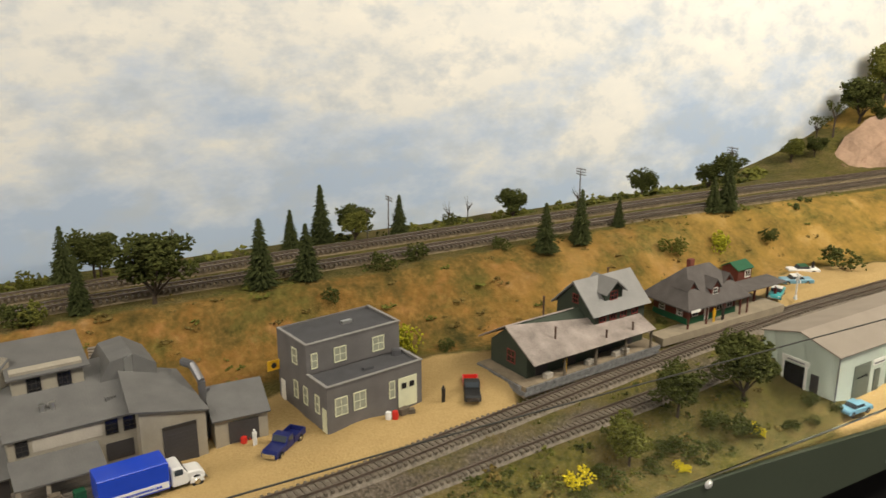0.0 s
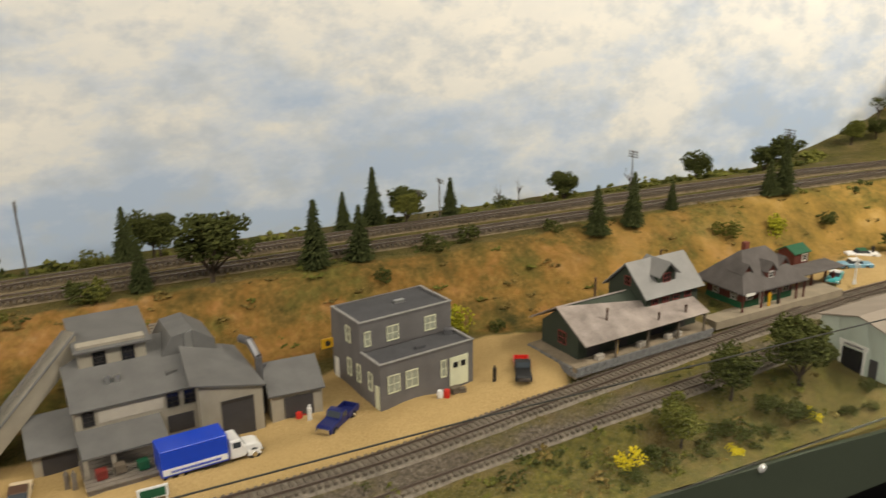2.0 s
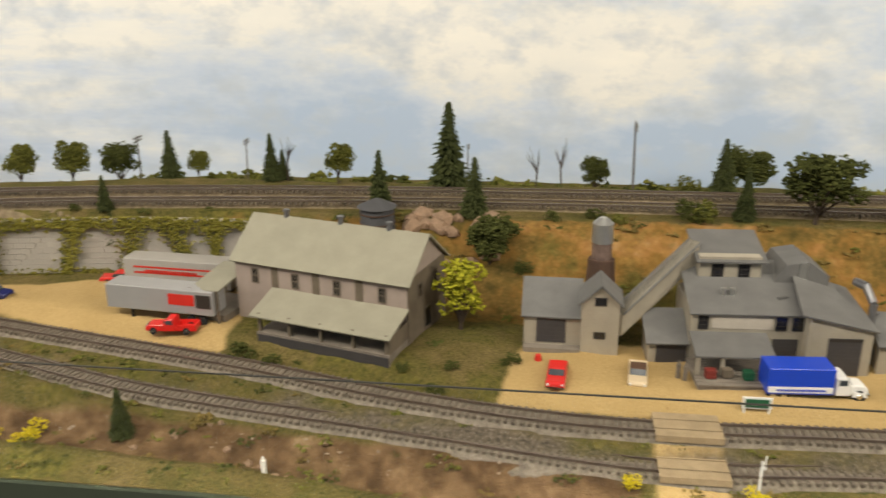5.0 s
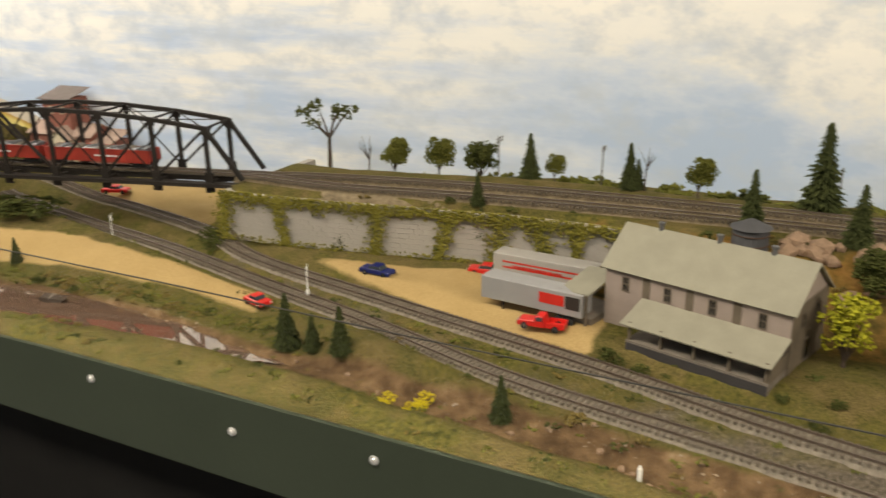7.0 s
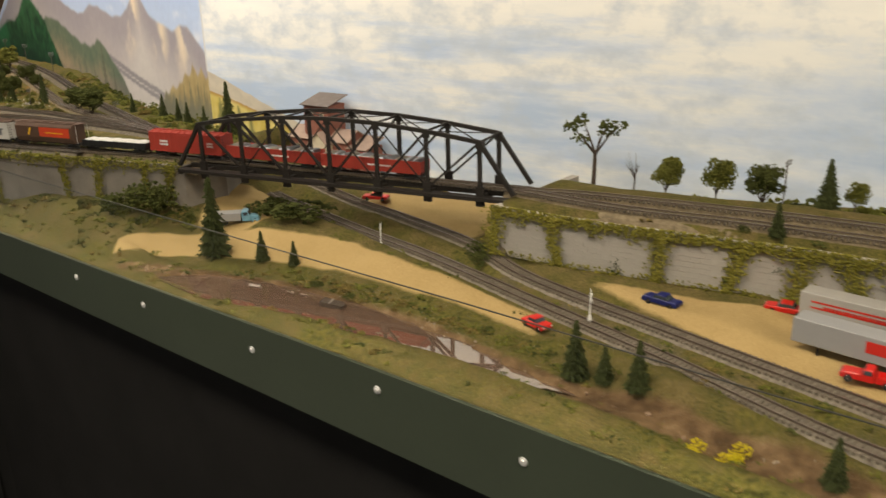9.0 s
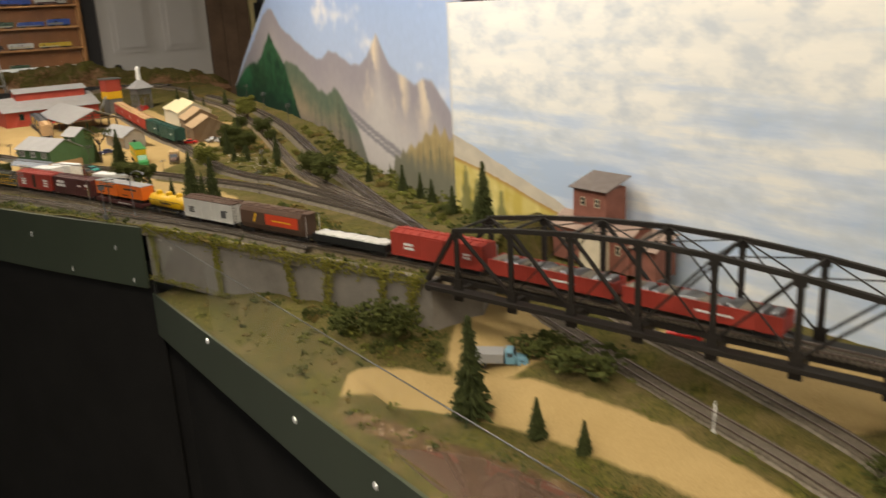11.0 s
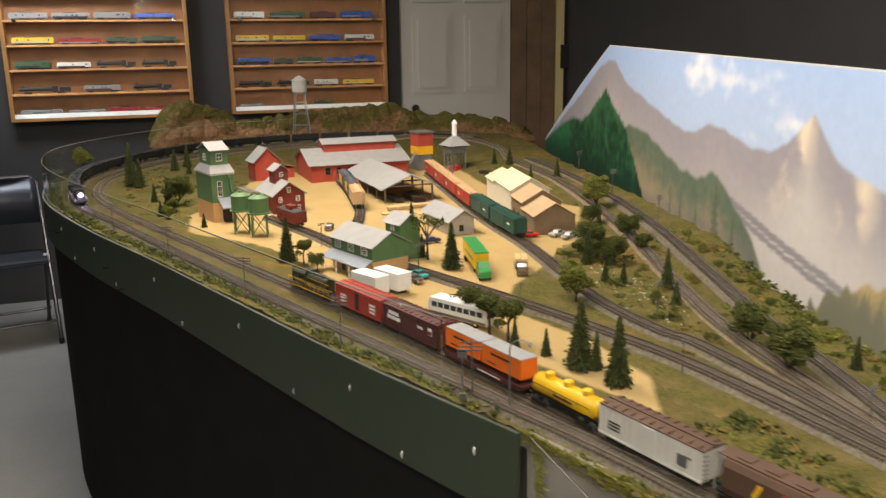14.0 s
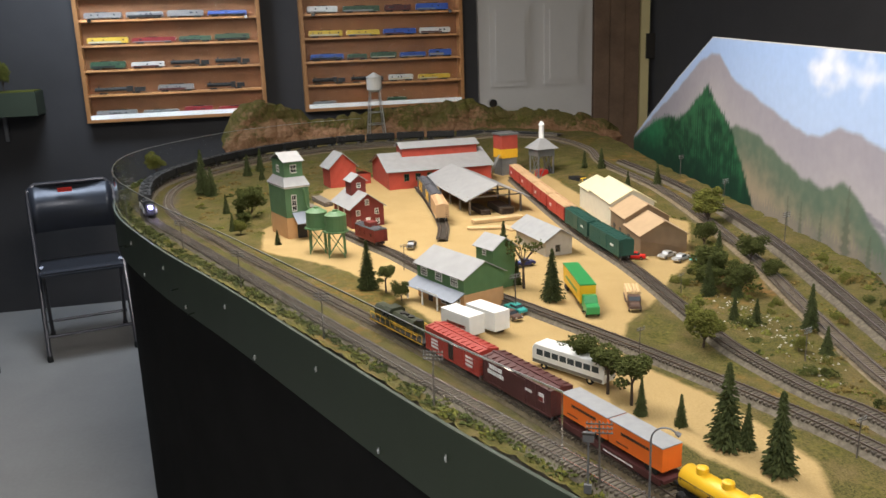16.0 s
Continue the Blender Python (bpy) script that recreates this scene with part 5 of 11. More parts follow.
def on_side(side, at):
    """Turns (u, depth, z) into a place on a wall; depth is proud of it. S, N face -y, +y; W, E face -x, +x."""
    return {"S": lambda u, d, z: (u, at - d, z), "N": lambda u, d, z: (u, at + d, z), "W": lambda u, d, z: (at - d, u, z), "E": lambda u, d, z: (at + d, u, z)}[side]


def bar(bm, f, u0, u1, z0, z1, d0, d1):
    pts = [f(u, d, z) for z in (z0, z1) for d in (d0, d1) for u in (u0, u1)]
    xs, ys, zs = zip(*pts)
    box(bm, min(xs), max(xs), min(ys), max(ys), min(zs), max(zs))


def window(parent, side, at, u, z, w, h, frame_mat, bars=(1, 1), trim=0.0009, name="window", proud=0.0009, pane=None):
    """A sash window centred at u, with its sill at z: frame, crossbars, and a pane behind them."""
    f = on_side(side, at)
    glazing = []
    bm = bmesh.new()
    for u0, u1 in ((u - w / 2, u - w / 2 + trim), (u + w / 2 - trim, u + w / 2)):
        bar(bm, f, u0, u1, z, z + h, 0, proud)
    for z0, z1 in ((z, z + trim), (z + h - trim, z + h)):
        bar(bm, f, u - w / 2, u + w / 2, z0, z1, 0, proud + 0.0001)
    for k in range(bars[0]):
        c = u - w / 2 + w * (k + 1) / (bars[0] + 1)
        glazing.append((c - trim * 0.35, c + trim * 0.35, z + trim, z + h - trim, 0, proud * 0.8))
    for k in range(bars[1]):
        c = z + h * (k + 1) / (bars[1] + 1)
        glazing.append((u - w / 2 + trim, u + w / 2 - trim, c - trim * 0.35, c + trim * 0.35, 0, proud * 0.85))
    fr = part(name, bm, frame_mat, parent)
    for g in glazing:
        bm = bmesh.new()
        bar(bm, f, *g)
        part("glazing_bar", bm, frame_mat, fr)
    bm = bmesh.new()
    bar(bm, f, u - w / 2 + 0.0002, u + w / 2 - 0.0002, z + 0.0002, z + h - 0.0002, -0.0005, 0.00035)
    part("pane", bm, pane or M["dark_glass"], fr)
    return fr


def panel(parent, side, at, u, z, w, h, material, name="door", proud=0.0009, label=""):
    f = on_side(side, at)
    bm = bmesh.new()
    bar(bm, f, u - w / 2, u + w / 2, z, z + h, -0.0005, proud)
    return part(name, bm, material, parent, label)


def bars_of_writing(parent, side, at, u, z, w, h, material, rows=1, name="lettering", seed=1):
    """Writing too small to read: rows of short bars."""
    rng = random.Random(seed)
    f = on_side(side, at)
    bm = bmesh.new()
    for r in range(rows):
        z0 = z + h * r / rows
        c = u - w / 2
        while c < u + w / 2 - 0.0006:
            k = min(rng.uniform(0.0008, 0.0022), u + w / 2 - c)
            bar(bm, f, c, c + k, z0, z0 + h / rows * 0.62, 0, 0.00025)
            c += k + 0.0005
    return part(name, bm, material, parent)


def chimney(parent, x, y, z0, z1, r, material, name="stovepipe"):
    bm = bmesh.new()
    tube(bm, (x, y, z0), (x, y, z1), r, r, 8)
    tube(bm, (x, y, z1), (x, y, z1 + r * 0.8), r * 1.35, r * 1.35, 8)
    return part(name, bm, material, parent)


# grey two-storey store: a taller block behind a lower wing
store = thing("store_building", "grey painted two-storey brick store with pale window trim", "building", at=pose(0.970, 1.008, 1.433, 0, 0, 7.3))
W, D1, D2, H1, H2 = 0.117, 0.0405, 0.106, 0.0485, 0.081
block_part("lower_wing", store, M["grey_brick"], 0, W, 0, D1, -0.008, H1)
block_part("main_block", store, M["grey_brick"], 0, W - 0.001, D1, D2, -0.008, H2)
for nm, (x0, x1, y0, y1, z) in (("lower_roof", (0.002, W - 0.002, 0.002, D1, H1)), ("upper_roof", (0.002, W - 0.003, D1 + 0.002, D2 - 0.002, H2))):
    bm = bmesh.new()
    box(bm, x0, x1, y0, y1, z, z + 0.0008)
    part(nm, bm, M["tar_roof"], store, "dark tar roof with worn patches")
    bm = bmesh.new()
    for k in ((x0 - 0.002, x1 + 0.002, y0 - 0.002, y0), (x0 - 0.002, x0, y0, y1), (x1, x1 + 0.002, y0, y1), (x0 - 0.002, x1 + 0.002, y1, y1 + 0.002)):
        box(bm, *k, z - 0.0005, z + 0.0025)
    part("parapet", bm, M["grey_brick"], store)
    bm = bmesh.new()
    for k in ((x0 - 0.003, x1 + 0.003, y0 - 0.003, y0 + 0.0002), (x0 - 0.003, x0 + 0.0002, y0, y1), (x1 - 0.0002, x1 + 0.003, y0, y1)):
        box(bm, *k, z + 0.0025, z + 0.0036)
    part("coping", bm, M["coping"], store, "pale worn coping")
for u, w in ((0.016, 0.015), (0.038, 0.015), (0.078, 0.0075)):
    window(store, "S", 0, u, 0.017, w, 0.020, M["cream_trim"], (1 if w > 0.01 else 0, 1), pane=M["pale_glass"])
panel(store, "S", 0, 0.098, 0.003, 0.024, 0.034, M["cream_trim"], "garage_door", label="pale green garage door")
for u in (0.093, 0.103):
    panel(store, "S", -0.0009, u, 0.025, 0.0055, 0.006, M["dark_glass"], "door_window")
for u, w in ((0.009, 0.0075), (0.040, 0.015), (0.088, 0.015)):
    window(store, "S", D1, u, 0.056, w, 0.017, M["cream_trim"], (1 if w > 0.01 else 0, 1), pane=M["pale_glass"])
for u in (0.020, 0.045):
    window(store, "W", 0, u, 0.016, 0.009, 0.020, M["cream_trim"], (0, 1), pane=M["pale_glass"])
window(store, "W", 0, 0.066, 0.055, 0.011, 0.018, M["cream_trim"], (0, 1), pane=M["pale_glass"])
window(store, "W", 0, 0.066, 0.016, 0.009, 0.020, M["cream_trim"], (0, 1), pane=M["pale_glass"])
panel(store, "W", 0, 0.096, 0.0, 0.009, 0.026, M["white_trim"], "door", label="white side door")
panel(store, "W", 0, 0.006, 0.0, 0.008, 0.026, M["cream_trim"], "door")
bm = bmesh.new()
box(bm, -0.014, 0.0, 0.1035, 0.1055, 0.036, 0.047)
sign = part("hanging_sign", bm, M["sign_yellow"], store, "yellow hanging sign")
bm = bmesh.new()
tube(bm, (-0.007, 0.1030, 0.0415), (-0.007, 0.1035, 0.0415), 0.0032, 0.0032, 12)
part("sign_disc", bm, M["ink"], sign)
for x, y, z in ((0.070, 0.076, H2 + 0.0008), (0.060, 0.018, H1 + 0.0008)):
    block_part("roof_vent", store, M["tin"] if z > 0.06 else M["tar_roof"], x - 0.006, x + 0.006, y - 0.0025, y + 0.0025, z - 0.0005, z + 0.003)
bm = bmesh.new()
tube(bm, (0.106, 0.032, H1), (0.106, 0.032, H1 + 0.007), 0.005, 0.005, 10)
part("roof_tank", bm, M["steel"], store)

# grain and feed mill: beige boards, slate roofs
mill = thing("feed_mill", "beige board feed mill with grey roofs and loading dock", "mill building", at=pose(0.686, 1.037, 1.433, 0, 0, 3) @ Matrix.Diagonal((0.935, 0.80, 1.10, 1)))
block_part("main_wall", mill, M["beige_board"], 0, 0.115, 0, 0.10, -0.006, 0.052)
roof_plate(mill, (-0.003, -0.004, 0.052), (0.118, -0.004, 0.052), (0.118, 0.09, 0.080), (-0.003, 0.09, 0.080), M["slate_roof"])
roof_plate(mill, (-0.003, 0.13, 0.055), (0.118, 0.13, 0.055), (0.118, 0.09, 0.080), (-0.003, 0.09, 0.080), M["slate_roof"])
block_part("head_house", mill, M["beige_board"], 0.014, 0.080, 0.058, 0.125, 0.05, 0.090)
roof_plate(mill, (0.010, 0.052, 0.0865), (0.086, 0.052, 0.0865), (0.086, 0.130, 0.100), (0.010, 0.130, 0.100), M["slate_roof"], name="head_house_roof")
for u in (0.034, 0.062):
    window(mill, "S", 0.058, u, 0.068, 0.013, 0.015, M["ink"], (2, 2), 0.0006)
bm = bmesh.new()
prism(bm, [(0.080, 0.05), (0.150, 0.05), (0.150, 0.075), (0.128, 0.088), (0.105, 0.085)], 0.05, 0.12)
part("rear_loft", bm, M["slate_roof"], mill, "grey sheet loft with a bright tin patch")
bm = bmesh.new()
slab(bm, (0.118, 0.0495, 0.0855), (0.126, 0.0495, 0.0885), (0.126, 0.051, 0.06), (0.118, 0.051, 0.06), 0.001)
part("tin_patch", bm, M["tin"], mill)
bm = bmesh.new()
prism(bm, [(0.115, -0.006), (0.180, -0.006), (0.180, 0.044), (0.115, 0.056)], -0.018, 0.09)
part("truck_bay", bm, M["beige_board"], mill)
roof_plate(mill, (0.106, -0.022, 0.0585), (0.184, -0.022, 0.0440), (0.172, 0.06, 0.062), (0.112, 0.06, 0.078), M["slate_roof"])
panel(mill, "S", -0.018, 0.153, -0.002, 0.034, 0.038, M["dark_door"], "bay_door", label="dark roller door")
panel(mill, "S", -0.0189, 0.153, 0.033, 0.034, 0.0025, M["ink"], "door_light_strip", 0.0004)
for u, w in ((0.012, 0.011), (0.092, 0.012), (0.109, 0.012)):
    window(mill, "S", 0, u, 0.036, w, 0.013, M["ink"], (1, 2), 0.0006)
# stretch of pale siding between the windows, without a sign
panel(mill, "S", 0, 0.052, 0.037, 0.062, 0.014, M["concrete_pale"], "name_board", 0.0006, "pale siding between the mill windows")
roof_plate(mill, (-0.002, -0.048, 0.026), (0.078, -0.048, 0.026), (0.078, 0.001, 0.034), (-0.002, 0.001, 0.034), M["slate_roof"], name="dock_roof")
for x in (0.001, 0.026, 0.074):
    block_part("dock_post", mill, M["beige_board"], x - 0.002, x + 0.002, -0.046, -0.042, -0.006, 0.026)
panel(mill, "S", 0, 0.055, 0.006, 0.032, 0.024, M["dark_glass"], "dock_door")
panel(mill, "S", 0, 0.020, 0.006, 0.018, 0.024, M["dark_door"], "dock_door")
panel(mill, "S", 0, 0.098, 0.012, 0.026, 0.016, M["dark_door"], "loading_hatch")
block_part("dock", mill, M["plank"], -0.002, 0.078, -0.070, 0.0, -0.006, 0.006, "grey plank loading dock")
for k in range(9):
    block_part("dock_plank", mill, M["plank"], -0.003, 0.079, -0.0715 + k * 0.0080, -0.0645 + k * 0.0080, 0.006, 0.0075)
bm = bmesh.new()
for k in range(4):
    box(bm, 0.092 + k * 0.003, 0.0935 + k * 0.003, 0.02 + k * 0.001, 0.026, 0.058, 0.062)
part("roof_hatch", bm, M["slate_roof"], mill)
for x in (0.036, 0.045):
    chimney(mill, x, 0.028, 0.060, 0.066, 0.0022, M["tin"], "roof_vent")
bm = bmesh.new()
for a, b in (((0.186, 0.012, 0.004), (0.186, 0.012, 0.060)), ((0.186, 0.012, 0.060), (0.182, 0.03, 0.072)), ((0.182, 0.03, 0.072), (0.176, 0.045, 0.072)), ((0.192, 0.02, 0.004), (0.192, 0.02, 0.05))):
    tube(bm, a, b, 0.0040, 0.0040, 10)
part("dust_pipe", bm, M["steel"], mill, "bent grey dust pipe")
block_part("side_shed", mill, M["beige_board"], -0.042, -0.001, 0.004, 0.05, -0.006, 0.022)
roof_plate(mill, (-0.046, -0.002, 0.021), (0.0, -0.002, 0.021), (0.0, 0.052, 0.040), (-0.046, 0.052, 0.040), M["slate_roof"], name="shed_roof")
panel(mill, "S", 0.004, -0.018, -0.002, 0.032, 0.020, M["dark_door"], "shed_door")
bm = bmesh.new()
a, b = Vector((-0.074, 0.03, 0.030)), Vector((0.012, 0.085, 0.088))
d = (b - a).normalized()
s = Vector((-d.y, d.x, 0)).normalized() * 0.008
u = Vector((0, 0, 0.011))
vs = [bm.verts.new(p) for c in (a, b) for p in (c - s - u, c + s - u, c + s + u, c - s + u)]
for f in ((0, 1, 2, 3), (7, 6, 5, 4), (0, 4, 5, 1), (1, 5, 6, 2), (2, 6, 7, 3), (3, 7, 4, 0)):
    bm.faces.new([vs[i] for i in f])
gallery = part("conveyor_gallery", bm, M["beige_board"], mill, "slanting board conveyor gallery")
bm = bmesh.new()
slab(bm, a - s * 1.3 + u, b - s * 1.3 + u, b + s * 1.3 + u, a + s * 1.3 + u, 0.001)
part("gallery_roof", bm, M["slate_roof"], gallery)

shed = thing("mill_shed", "small beige board shed with a grey roof", "shed", at=pose(0.863, 1.033, 1.433, 0, 0, -3) @ Matrix.Diagonal((0.93, 0.70, 1.13, 1)))
block_part("wall", shed, M["beige_board"], 0, 0.056, 0, 0.05, -0.006, 0.030)
roof_plate(shed, (-0.003, -0.005, 0.029), (0.059, -0.005, 0.029), (0.059, 0.045, 0.049), (-0.003, 0.045, 0.049), M["slate_roof"])
panel(shed, "S", 0, 0.030, 0.004, 0.032, 0.020, M["dark_door"], "shed_door")

annex = thing("mill_annex", "beige board mill annex with a tall gabled tower", "mill building", at=pose(0.521, 1.054, 1.433, 0, 0, -1) @ Matrix.Diagonal((1.0, 0.70, 1.26, 1)))
block_part("store_wall", annex, M["beige_board"], 0, 0.058, 0, 0.05, 0.0, 0.032)
roof_plate(annex, (-0.003, -0.004, 0.031), (0.060, -0.004, 0.031), (0.060, 0.052, 0.054), (-0.003, 0.052, 0.054), M["slate_roof"])
panel(annex, "S", 0, 0.028, 0.008, 0.030, 0.022, M["dark_door"], "sliding_door")
block_part("dock", annex, M["plank"], 0.0, 0.058, -0.016, 0.0, -0.002, 0.006)
gable_walls(annex, 0.058, 0.096, -0.012, 0.045, -0.006, 0.048, 0.062, M["beige_board"], "y")
gable(annex, 0.058, 0.096, -0.012, 0.045, 0.049, 0.063, M["slate_roof"], "y")
window(annex, "S", -0.012, 0.077, 0.045, 0.012, 0.007, M["ink"], (1, 0), 0.0006)
window(annex, "S", -0.012, 0.077, 0.016, 0.012, 0.006, M["ink"], (1, 0), 0.0006)

M["shaft_rust"] = paint("rust_streaked_zinc", (0.27, 0.19, 0.16), 0.5, 0.4, 0.45, 90, 0.2)
burner = thing("rusty_burner", "rusty round burner tower with a pale domed top", "burner tower", at=pose(0.600, 1.112, 1.433) @ Matrix.Diagonal((0.78, 0.78, 1.04, 1)))
bm = bmesh.new()
tube(bm, (0, 0, -0.01), (0, 0, 0.080), 0.026, 0.018, 14)
part("base_cone", bm, M["rust"], burner)
bm = bmesh.new()
tube(bm, (0, 0, 0.078), (0, 0, 0.110), 0.0135, 0.0135, 14)
part("shaft", bm, M["shaft_rust"], burner)
bm = bmesh.new()
tube(bm, (0, 0, 0.098), (0, 0, 0.118), 0.0145, 0.014, 14)
tube(bm, (0, 0, 0.118), (0, 0, 0.124), 0.014, 0.005, 14)
part("cap", bm, M["tin"], burner, "bright tin dome")

# long warehouse with a porch
ware = thing("warehouse", "faded pink board warehouse with pale olive roof and porch", "warehouse", at=pose(0.196, 1.098, 1.428, 0, 0, -15.5) @ Matrix.Diagonal((1, 1, 1.04, 1)))
L, D = 0.213, 0.098
gable_walls(ware, 0, L, 0, D, -0.008, 0.077, 0.112, M["pink_board"], "x")
block_part("end_cladding", ware, M["brown_board"], L, L + 0.0008, 0.0, D, -0.008, 0.077, "brown weathered end boards")
gable(ware, 0, L, 0, D, 0.077, 0.113, M["olive_roof"], "x", 0.005)
for u in (0.026, 0.078, 0.130, 0.184):
    window(ware, "S", 0, u, 0.050, 0.009, 0.017, M["brown_board"], (1, 1), 0.0012)
for u in (0.052, 0.104, 0.157):
    panel(ware, "S", 0, u, 0.048, 0.009, 0.028, M["brown_board"], "pilaster", 0.0005)
roof_plate(ware, (0.048, -0.048, 0.034), (L + 0.002, -0.048, 0.034), (L + 0.002, 0.0, 0.048), (0.048, 0.0, 0.048), M["olive_roof"], name="porch_roof")
block_part("porch_deck", ware, M["plank"], 0.055, L, -0.044, 0.0, -0.012, 0.016)
block_part("porch_skirting", ware, M["dark_door"], 0.056, L - 0.001, -0.0452, -0.0442, -0.022, 0.0135, "dark boards below the porch")
block_part("porch_end_wall", ware, M["brown_board"], L - 0.0015, L, -0.043, 0.0, 0.016, 0.034)
for x in (0.058, 0.095, 0.133, 0.171, 0.209):
    block_part("porch_post", ware, M["brown_board"], x - 0.0015, x + 0.0015, -0.043, -0.040, 0.016, 0.036)
for u in (0.09, 0.165):
    panel(ware, "S", 0, u, 0.005, 0.030, 0.028, M["dark_door"], "freight_door")
for u in (0.3, 0.7):
    window(ware, "E", L + 0.0008, D * u, 0.05, 0.010, 0.016, M["brown_board"], (1, 1), 0.0012)
window(ware, "E", L + 0.0008, D * 0.5, 0.01, 0.018, 0.024, M["brown_board"], (0, 0), 0.0012, "end_door")
for x in (0.04, 0.11, 0.17):
    chimney(ware, x, D / 2, 0.110, 0.118, 0.003, M["steel"], "roof_vent")
leanto = thing("loading_canopy", "olive loading canopy between warehouse and trailers", "canopy", at=pose(0.160, 1.098, 1.432, 0, 0, -14))
roof_plate(leanto, (-0.012, -0.02, 0.040), (0.03, -0.02, 0.044), (0.03, 0.05, 0.054), (-0.012, 0.05, 0.050), M["olive_roof"])
for x, y in ((-0.010, -0.018), (-0.010, 0.048), (0.026, -0.018)):
    block_part("canopy_post", leanto, M["brown_board"], x - 0.0012, x + 0.0012, y - 0.0012, y + 0.0012, -0.004, 0.042)
block_part("canopy_dock", leanto, M["plank"], -0.008, 0.03, -0.012, 0.048, -0.004, 0.011)

# water tank on the bench
tank = thing("water_tank", "round black wooden water tank with conical lid", "water tank", at=pose(0.335, 1.215, 1.488))
bm = bmesh.new()
tube(bm, (0, 0, 0.012), (0, 0, 0.048), 0.0215, 0.0205, 18)
part("barrel", bm, M["tar_roof"], tank)
bm = bmesh.new()
tube(bm, (0, 0, 0.048), (0, 0, 0.058), 0.0245, 0.003, 18)
part("lid", bm, M["tar_roof"], tank)
for a in range(4):
    x, y = 0.014 * math.cos(a * math.pi / 2 + 0.8), 0.014 * math.sin(a * math.pi / 2 + 0.8)
    block_part("tank_leg", tank, M["bark"], x - 0.0018, x + 0.0018, y - 0.0018, y + 0.0018, -0.03, 0.012)
bm = bmesh.new()
for k in (0.018, 0.028, 0.040):
    tube(bm, (0, 0, k), (0, 0, k + 0.001), 0.0222, 0.0222, 18)
part("hoop", bm, M["rust"], tank)

# freight house on a stone platform
freight = thing("freight_house", "dark green freight house with rust-streaked tin roof and tall gabled office", "depot building", at=pose(1.1955, 0.9834, 1.4325, 0, 0, 4.5))
for k in range(38):
    for r in range(2):
        block_part("stone", freight, M["stone_grey"], k * 0.0058 + (0.003 if r % 2 else 0), 0.0054 + k * 0.0058 + (0.003 if r % 2 else 0), -0.0008 + random.uniform(-0.0004, 0.0003), 0.004, -0.003 + r * 0.0052, 0.0018 + r * 0.0052)
for k in range(14):
    for r in range(2):
        block_part("stone", freight, M["stone_grey"], -0.0008 + random.uniform(-0.0004, 0.0003), 0.003, 0.004 + k * 0.0058 + (0.003 if r % 2 else 0), 0.0094 + k * 0.0058 + (0.003 if r % 2 else 0), -0.003 + r * 0.0052, 0.0018 + r * 0.0052)
block_part("platform", freight, M["platform_tan"], 0.0012, 0.2225, 0.001, 0.088, -0.006, 0.0079, "worn grey-tan platform top")
gable_walls(freight, 0.018, 0.132, 0.018, 0.084, 0.0075, 0.036, 0.062, M["green_board"], "x")
roof_plate(freight, (0.010, -0.005, 0.0335), (0.208, -0.005, 0.0335), (0.208, 0.024, 0.0455), (0.010, 0.050, 0.0645), M["rust_roof"], name="tin_roof", label="rust-streaked tin roof")
roof_plate(freight, (0.010, 0.100, 0.036), (0.118, 0.100, 0.036), (0.118, 0.050, 0.0645), (0.010, 0.050, 0.0645), M["rust_roof"], name="tin_roof")
window(freight, "W", 0.018, 0.046, 0.018, 0.015, 0.016, M["sash_red"], (1, 1))
gable_walls(freight, 0.128, 0.216, 0.024, 0.090, 0.0075, 0.064, 0.094, M["green_board"], "x")
gable(freight, 0.128, 0.216, 0.024, 0.090, 0.0645, 0.0955, M["office_roof"], "x", 0.006)
for u in (0.142, 0.160, 0.178, 0.198):
    window(freight, "S", 0.024, u, 0.0475, 0.011, 0.012, M["sash_red"], (1, 1))
window(freight, "W", 0.128, 0.057, 0.066, 0.010, 0.012, M["sash_red"], (1, 1))
gable_walls(freight, 0.152, 0.182, 0.031, 0.060, 0.062, 0.083, 0.096, M["green_board"], "y")
gable(freight, 0.152, 0.182, 0.029, 0.063, 0.084, 0.097, M["office_roof"], "y", 0.004)
window(freight, "S", 0.031, 0.167, 0.070, 0.013, 0.012, M["sash_red"], (1, 1))
for u, w in ((0.040, 0.018), (0.085, 0.018), (0.150, 0.02), (0.190, 0.012)):
    panel(freight, "S", 0.018 if u < 0.13 else 0.024, u, 0.008, w, 0.020, M["dark_door"], "freight_door")
for x in (0.060, 0.110, 0.160, 0.205):
    block_part("roof_post", freight, M["brown_board"], x - 0.0012, x + 0.0012, -0.001, 0.0014, 0.0079, 0.0340)
for x, y, z, h in ((0.062, 0.020, 0.044, 0.016), (0.080, 0.062, 0.056, 0.026), (0.130, 0.004, 0.036, 0.010), (0.175, 0.004, 0.036, 0.010), (0.185, 0.060, 0.090, 0.010)):
    chimney(freight, x, y, z, z + h, 0.0012, M["rust"])

